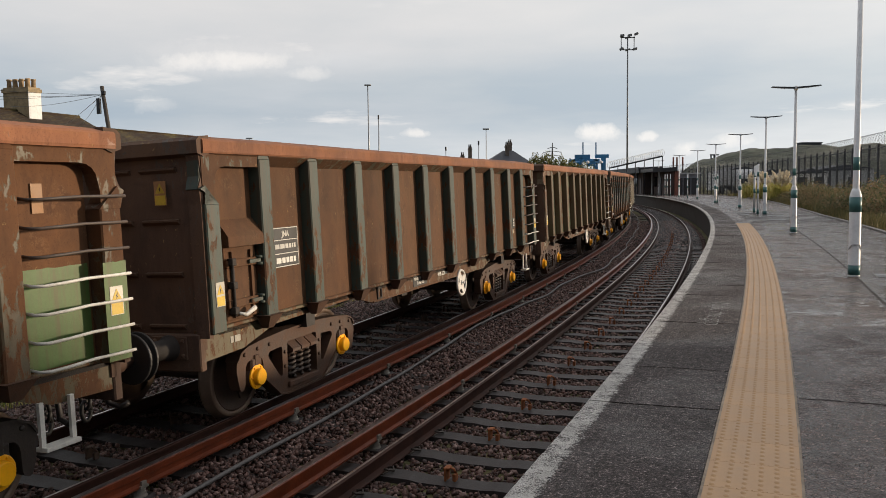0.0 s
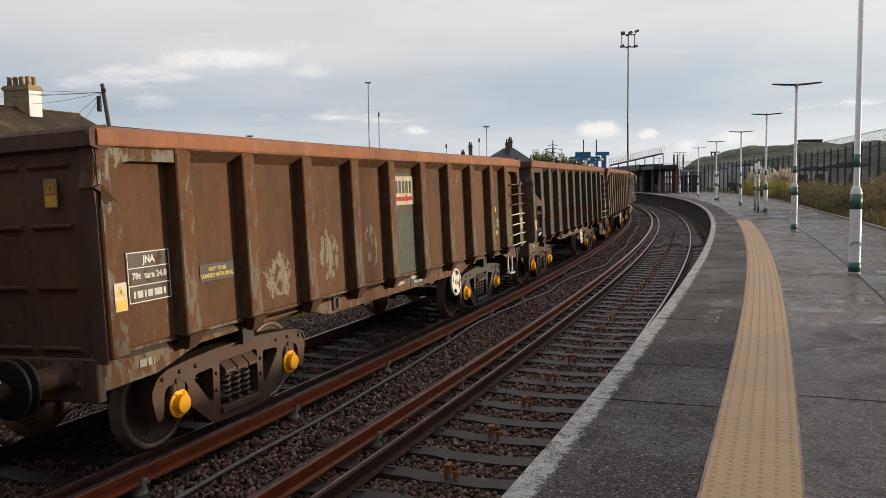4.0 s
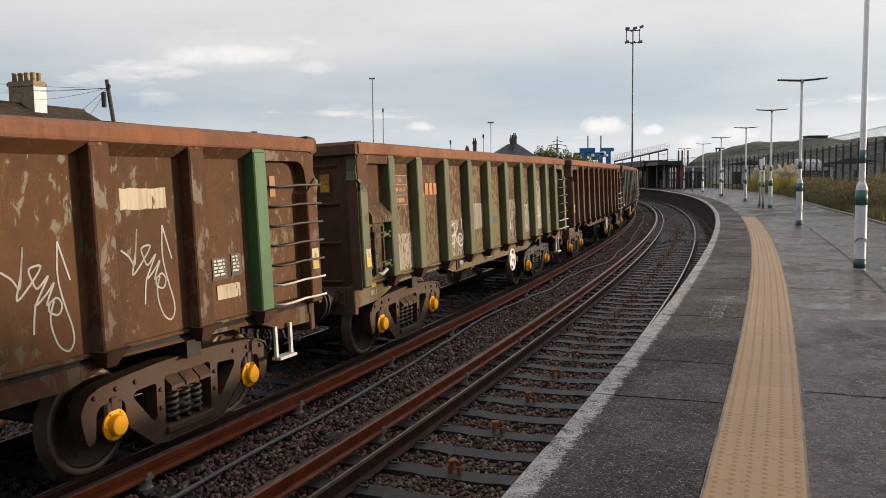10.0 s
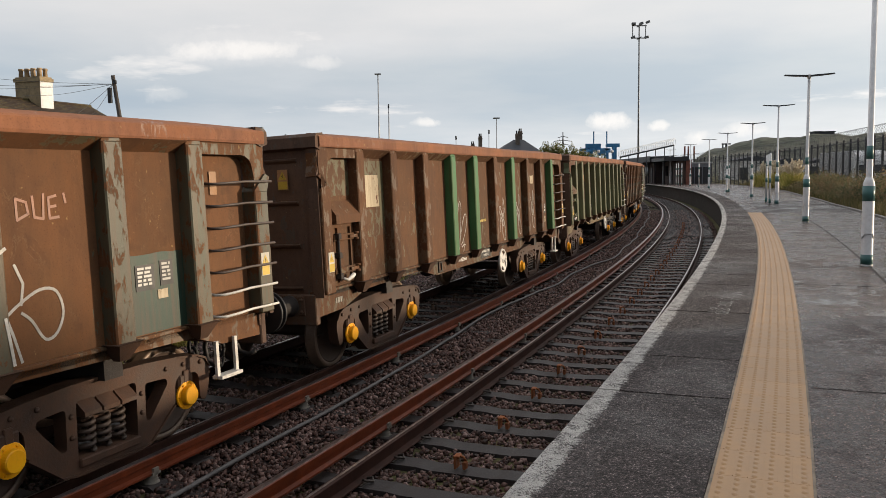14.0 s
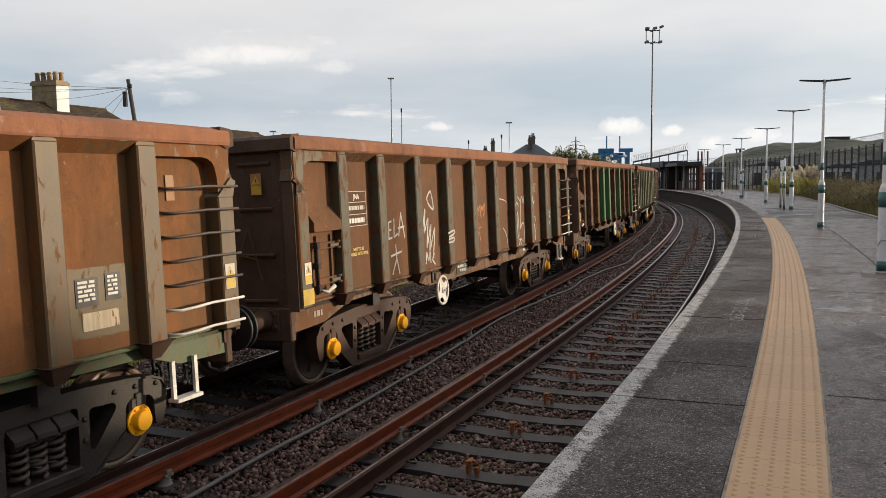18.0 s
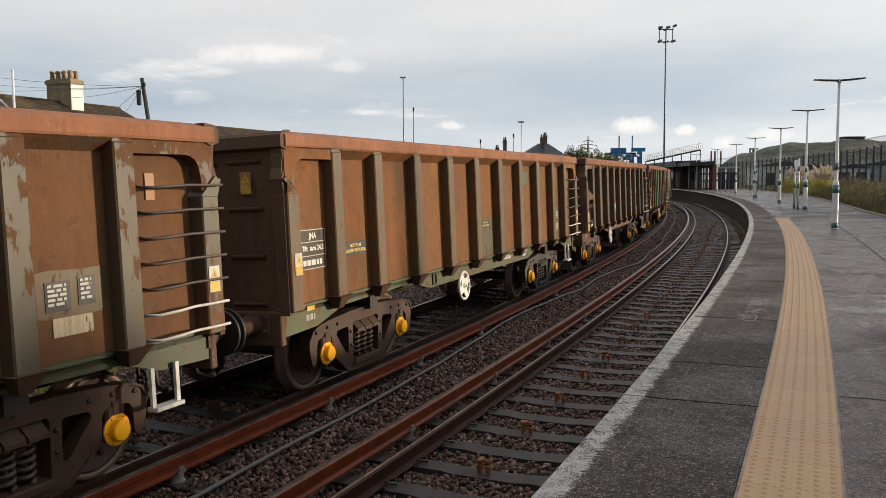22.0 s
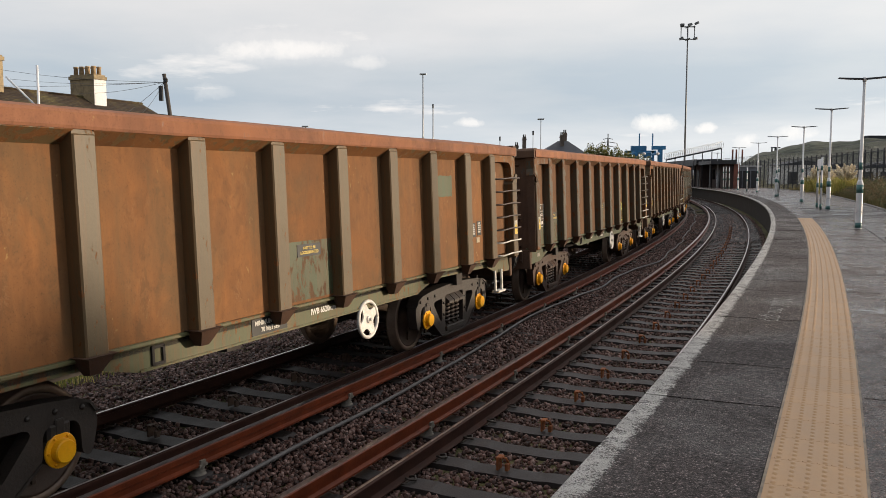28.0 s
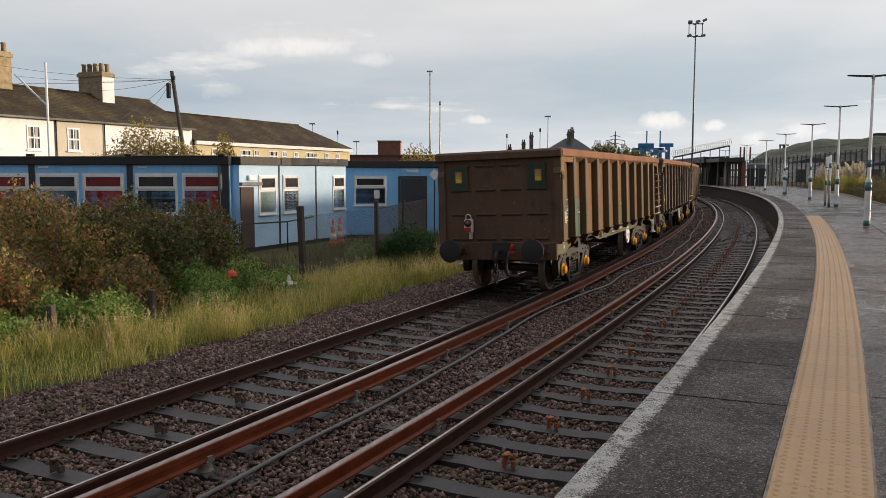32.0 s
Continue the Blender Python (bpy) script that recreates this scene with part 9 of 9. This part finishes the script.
# hill
def make_hill_mat():
    k = Nodes("hillside")
    v = k.coords(kind="Object")
    col = k.ramp(k.noise(v, 0.022, 7, 0.68), [(0.34, (0.046, 0.053, 0.038)), (0.47, (0.092, 0.098, 0.074)), (0.60, (0.145, 0.147, 0.120)), (0.72, (0.21, 0.20, 0.172))])
    col = k.mix(1.0, col, k.ramp(k.noise(v, 0.16, 6, 0.75), [(0.36, 0.45), (0.5, 0.95), (0.64, 1.5)]), "MULTIPLY")
    return k.done(col, 0.95, 0.0, k.noise(v, 0.12, 5), 2.0, 0.8, 0.1)


b = Build()
nx, ny = 90, 16
v = []
for i in range(nx + 1):
    u = i / nx
    ang = 0.355 + 0.75 * u
    ridge_h = np.interp(ang, [0.355, 0.375, 0.395, 0.43, 0.47, 0.51, 0.55, 0.75, 1.1], [0.3, 8.5, 14.0, 18.0, 20.0, 20.6, 20.8, 20.0, 15.0])
    ridge_h += 0.7 * math.sin(u * 60) + 0.4 * math.sin(u * 143 + 1) if u > 0.03 else 0
    for j in range(ny + 1):
        w = j / ny
        r = 330 + 300 * w
        z = 2.5 + (ridge_h - 2.5 + 2.5) * (math.sin(min(1, w * 1.3) * math.pi / 2)) ** 1.1 if w < 0.77 else 2.5 + ridge_h * (1 - (w - 0.77) * 1.5)
        a = math.atan(ang)
        v.append((r * math.sin(a), r * math.cos(a), z - 3.2 * (w < 0.01)))
b.add(v, [(i * (ny + 1) + j, i * (ny + 1) + j + 1, (i + 1) * (ny + 1) + j + 1, (i + 1) * (ny + 1) + j) for i in range(nx) for j in range(ny)], smooth=True)
solid("hill", b, make_hill_mat(), "long scrub-covered grey-green hill behind the station", "hill", kind="structure")
solid("lookout", Build().box(-6, 6, -3, 3, -4, 2.2).box(-6.4, 6.4, -3.4, 3.4, 2.2, 2.7), MFENCE, "squat concrete block on the crest of the hill", "building", at=Matrix.Translation((256, 480, 22.6)))
t = thing("radar_mast", "small mast with a white dome on the hill", "mast")
part("frame", Build().box(-2.6, 2.6, -0.5, 0.5, 4.5, 5.2).box(-0.5, 0.5, -0.5, 0.5, -3, 5).box(-2.4, -1.8, -0.4, 0.4, 1, 4.5), MFENCE, t, at=Matrix.Translation((195.5, 475, 13.5)))
part("dome", Build().lathe([(0, 0.3), (0.4, 1.2), (1.4, 1.5), (2.4, 1.1), (2.9, 0.0)], 12, "z"), MWHITEP, t, at=Matrix.Translation((196.5, 474, 12.2)))
MSHED = plain("pale_shed", (0.42, 0.43, 0.44), 0.6, scale=0.3, amount=0.3)
for k, (x, y, w, d, hh) in enumerate(((66, 150, 9, 6, 3.4), (80, 165, 7, 6, 3.0), (62, 130, 5, 5, 2.6), (95, 170, 12, 8, 3.6), (74, 140, 6, 4, 2.8), (105, 185, 14, 8, 4.2), (112, 160, 8, 6, 3.4))):
    t = thing("port_shed", "low pale shed in the port behind the fence", "shed", "port sheds")
    part("wall", Build().box(-w / 2, w / 2, -d / 2, d / 2, -0.2, hh), MSHED if k % 2 else MRENDER, t, at=Matrix.Translation((x, y, 0.9)))
    part("roof", Build().prism([(-w / 2 - 0.3, hh), (w / 2 + 0.3, hh), (0, hh + 0.9)], -d / 2 - 0.2, d / 2 + 0.2, "y"), MSLATE, t, at=Matrix.Translation((x, y, 0.9)))
    for q in (-1, 1):
        part("door", Build().box(q * w * 0.25 - 0.9, q * w * 0.25 + 0.9, -d / 2 - 0.05, -d / 2, 0, 2.2), MDARK, t, at=Matrix.Translation((x, y, 0.9)))

# station building and canopy at the far end of the platform
MSTB = plain("sooty_brick", (0.070, 0.050, 0.044), 0.85, scale=2, amount=0.4, bump=0.01)
t = thing("station_building", "dark brick station building with a flat canopy", "station building")
part("wall", Build().sweep([(2.7, 0), (3.6, 0), (3.6, 3.0), (2.7, 3.0)], 99, 150, 4, 0, PLAT), MSTB, t)
part("canopy", Build().sweep([(1.0, 2.75), (3.8, 2.75), (3.8, 3.25), (1.0, 3.15)], 98.5, 108, 4, 0, PLAT), MDARK, t, "dark flat platform canopy")
part("canopy", Build().sweep([(0.9, 3.05), (3.8, 3.05), (3.8, 3.55), (0.9, 3.45)], 108, 150, 4, 0, PLAT), MDARK, t, "dark flat platform canopy")
part("fascia", Build().sweep([(0.82, 2.75), (0.9, 2.75), (0.9, 3.5), (0.82, 3.5)], 108, 150, 4, 0, PLAT), MFENCE, t)
part("cross_wall", Build().box(1.5, 2.75, 0, 0.3, 0, 3.0), MSTB, t, "dark brick wall under the canopy", at=M(109, 0, PLAT))
part("brick_pier", Build().box(3.55, 4.15, 0, 0.5, -0.1, 2.78), MBRICKR, t, "dark red brick pier", at=M(98.7, 0, PLAT))
part("screen_wall", Build().sweep([(3.6, -0.2), (3.7, -0.2), (3.7, 3.2), (3.6, 3.2)], 99, 150, 4, 0, PLAT), MSTB, t)
for k in range(9):
    part("column", Build().lathe([(0, 0.12), (0.25, 0.10), (2.6, 0.08), (2.76, 0.16)], 10, "z"), MGALV if k < 3 else MDARK, t, at=M(99.5 + 5.2 * k, 1.9, PLAT))
for k in range(6):
    part("door", Build().box(-0.05, 0.02, -0.5, 0.5, 0, 2.1), MDARK, t, at=M(103 + 7 * k, 2.67, PLAT))
    part("window", Build().box(-0.05, 0.02, -0.7, 0.7, 1.0, 2.2), MGLASS, t, at=M(106.5 + 7 * k, 2.67, PLAT))
MBLUEG = plain("blue_grey_cladding", (0.20, 0.22, 0.25), 0.6, scale=1.5, amount=0.3)
t = thing("platform_store", "low blue-grey store with a flat roof beside the canopy", "shed")
part("wall", Build().box(0, 2.9, 0, 8, -0.2, 2.5), MBLUEG, t, at=M(103, 4.3, PLAT - 0.05))
part("roof", Build().box(-0.1, 3.1, -0.15, 8.1, 2.5, 2.68), MSHED, t, at=M(103, 4.3, PLAT - 0.05))
for k in range(3):
    part("door", Build().box(0.15 + 0.92 * k, 0.95 + 0.92 * k, -0.04, 0.0, 0, 2.05), MDARK if k == 1 else MFENCE, t, at=M(103, 4.3, PLAT - 0.05))
for k in range(3):
    t = thing("striped_mast", "tall thin mast in dark red and grey bands", "mast", "masts beyond the canopy", at=Matrix.Translation(P(150, 16.8 + 0.65 * k + 0.4 * (k == 2), 0.6)))
    for j in range(4):
        part("mast_section", Build().lathe([(j * 1.6, 0.16), (j * 1.6 + 1.6, 0.15)], 8, "z"), MBRICKR if j % 2 else MDARK, t)
fe = thing("footbridge_cage", "arched mesh cage of a footbridge behind the canopy", "footbridge")
pts0 = [Vector((29.3 + 5.3 * i / 30, 105 - 5 * i / 30, 4.45 + 1.3 * i / 30)) for i in range(31)]
for i, c in enumerate(pts0):
    arc = [c + Vector((0.42 * math.cos(a), 0.55 * math.cos(a), 0.42 + 0.42 * math.sin(a))) for a in [j * math.pi / 6 for j in range(13)]]
    part("hoop", Build().tube(arc, 0.022, 4), MGALV, fe)
part("deck", Build().tube(pts0, 0.10, 5), MFENCE, fe)
for i in range(0, 31, 5):
    part("leg", Build().tube([pts0[i] - Vector((0, 0, 5.0)), pts0[i]], 0.06, 5), MFENCE, fe)

# signs and small poles on the platform
def pole(s, o, h, sign=None):
    t = thing("platform_pole", "slim white pole with green bands", "pole", "slim platform poles", at=M(s, o, PLAT))
    part("shaft", cached(f"pole_shaft|{h}", lambda: Build().lathe([(0, 0.045), (h, 0.042)], 10, "z")), MWHITEP, t)
    for z in (0.05, 0.95, 1.7):
        part("band", cached(f"pole_band|{z}", lambda: Build().lathe([(z, 0.049), (z + 0.2, 0.049)], 10, "z")), MGREENP, t)
    return t


pole(40.7, 2.15, 2.2)
t = pole(38.9, 2.15, 2.25)
part("sign_board", Build().box(-0.02, 0.02, 0.0, 1.8, 1.75, 2.2, 0.005), MWHITEP, t)
pole(60.5, 2.0, 2.0)
pole(62.0, 2.0, 2.0)
pole(79.5, 1.9, 2.2)
pole(93.0, 1.8, 2.4)
pole(94.0, 2.3, 2.4)
pole(96.0, 2.0, 2.4)

# white lorry in the port road behind the fence
lorry = thing("lorry", "white box lorry driving slowly behind the security fence", "lorry")
part("cab", Build().prism([(0.0, 0.5), (2.1, 0.5), (2.15, 1.25), (1.95, 2.3), (0.2, 2.5), (0.0, 2.5)], -1.22, 1.22, "x"), MWHITEP, lorry)
part("windscreen", Build().prism([(2.152, 1.28), (2.175, 1.28), (2.045, 1.95), (2.022, 1.95)], -1.08, 1.08, "x"), MGLASS, lorry)
part("deflector", Build().prism([(0.0, 2.5), (1.85, 2.33), (1.5, 2.75), (0.6, 3.1), (0.0, 3.1)], -1.15, 1.15, "x"), MWHITEP, lorry)
part("trailer", Build().box(-1.25, 1.25, -9.5, -0.35, 1.1, 3.1, 0.03), MSHED, lorry)
part("chassis", Build().box(-0.5, 0.5, -9.3, 0.5, 0.7, 1.1), MDARK, lorry)
for q in (-1, 1):
    for y in (1.2, -1.2, -6.6, -7.8):
        part("wheel", Build().lathe([(q * 0.9, 0.0), (q * 0.9, 0.48), (q * 1.18, 0.48), (q * 1.2, 0.4), (q * 1.14, 0.0)], 16, "x", at=Matrix.Translation((0, y, 0.5))), MDARK, lorry)
    part("headlight", Build().box(q * 0.95 - 0.18, q * 0.95 + 0.18, 2.1, 2.16, 0.8, 1.05), MSIGNW, lorry)
LORRY_PATH = [(0.0, 107.9), (5.5, 100.7), (9.0, 91.5), (13.0, 76.4), (14.5, 70.5), (17.0, 61.5), (19.0, 58.0), (22.0, 57.5), (32.0, 57.5)]

motions()
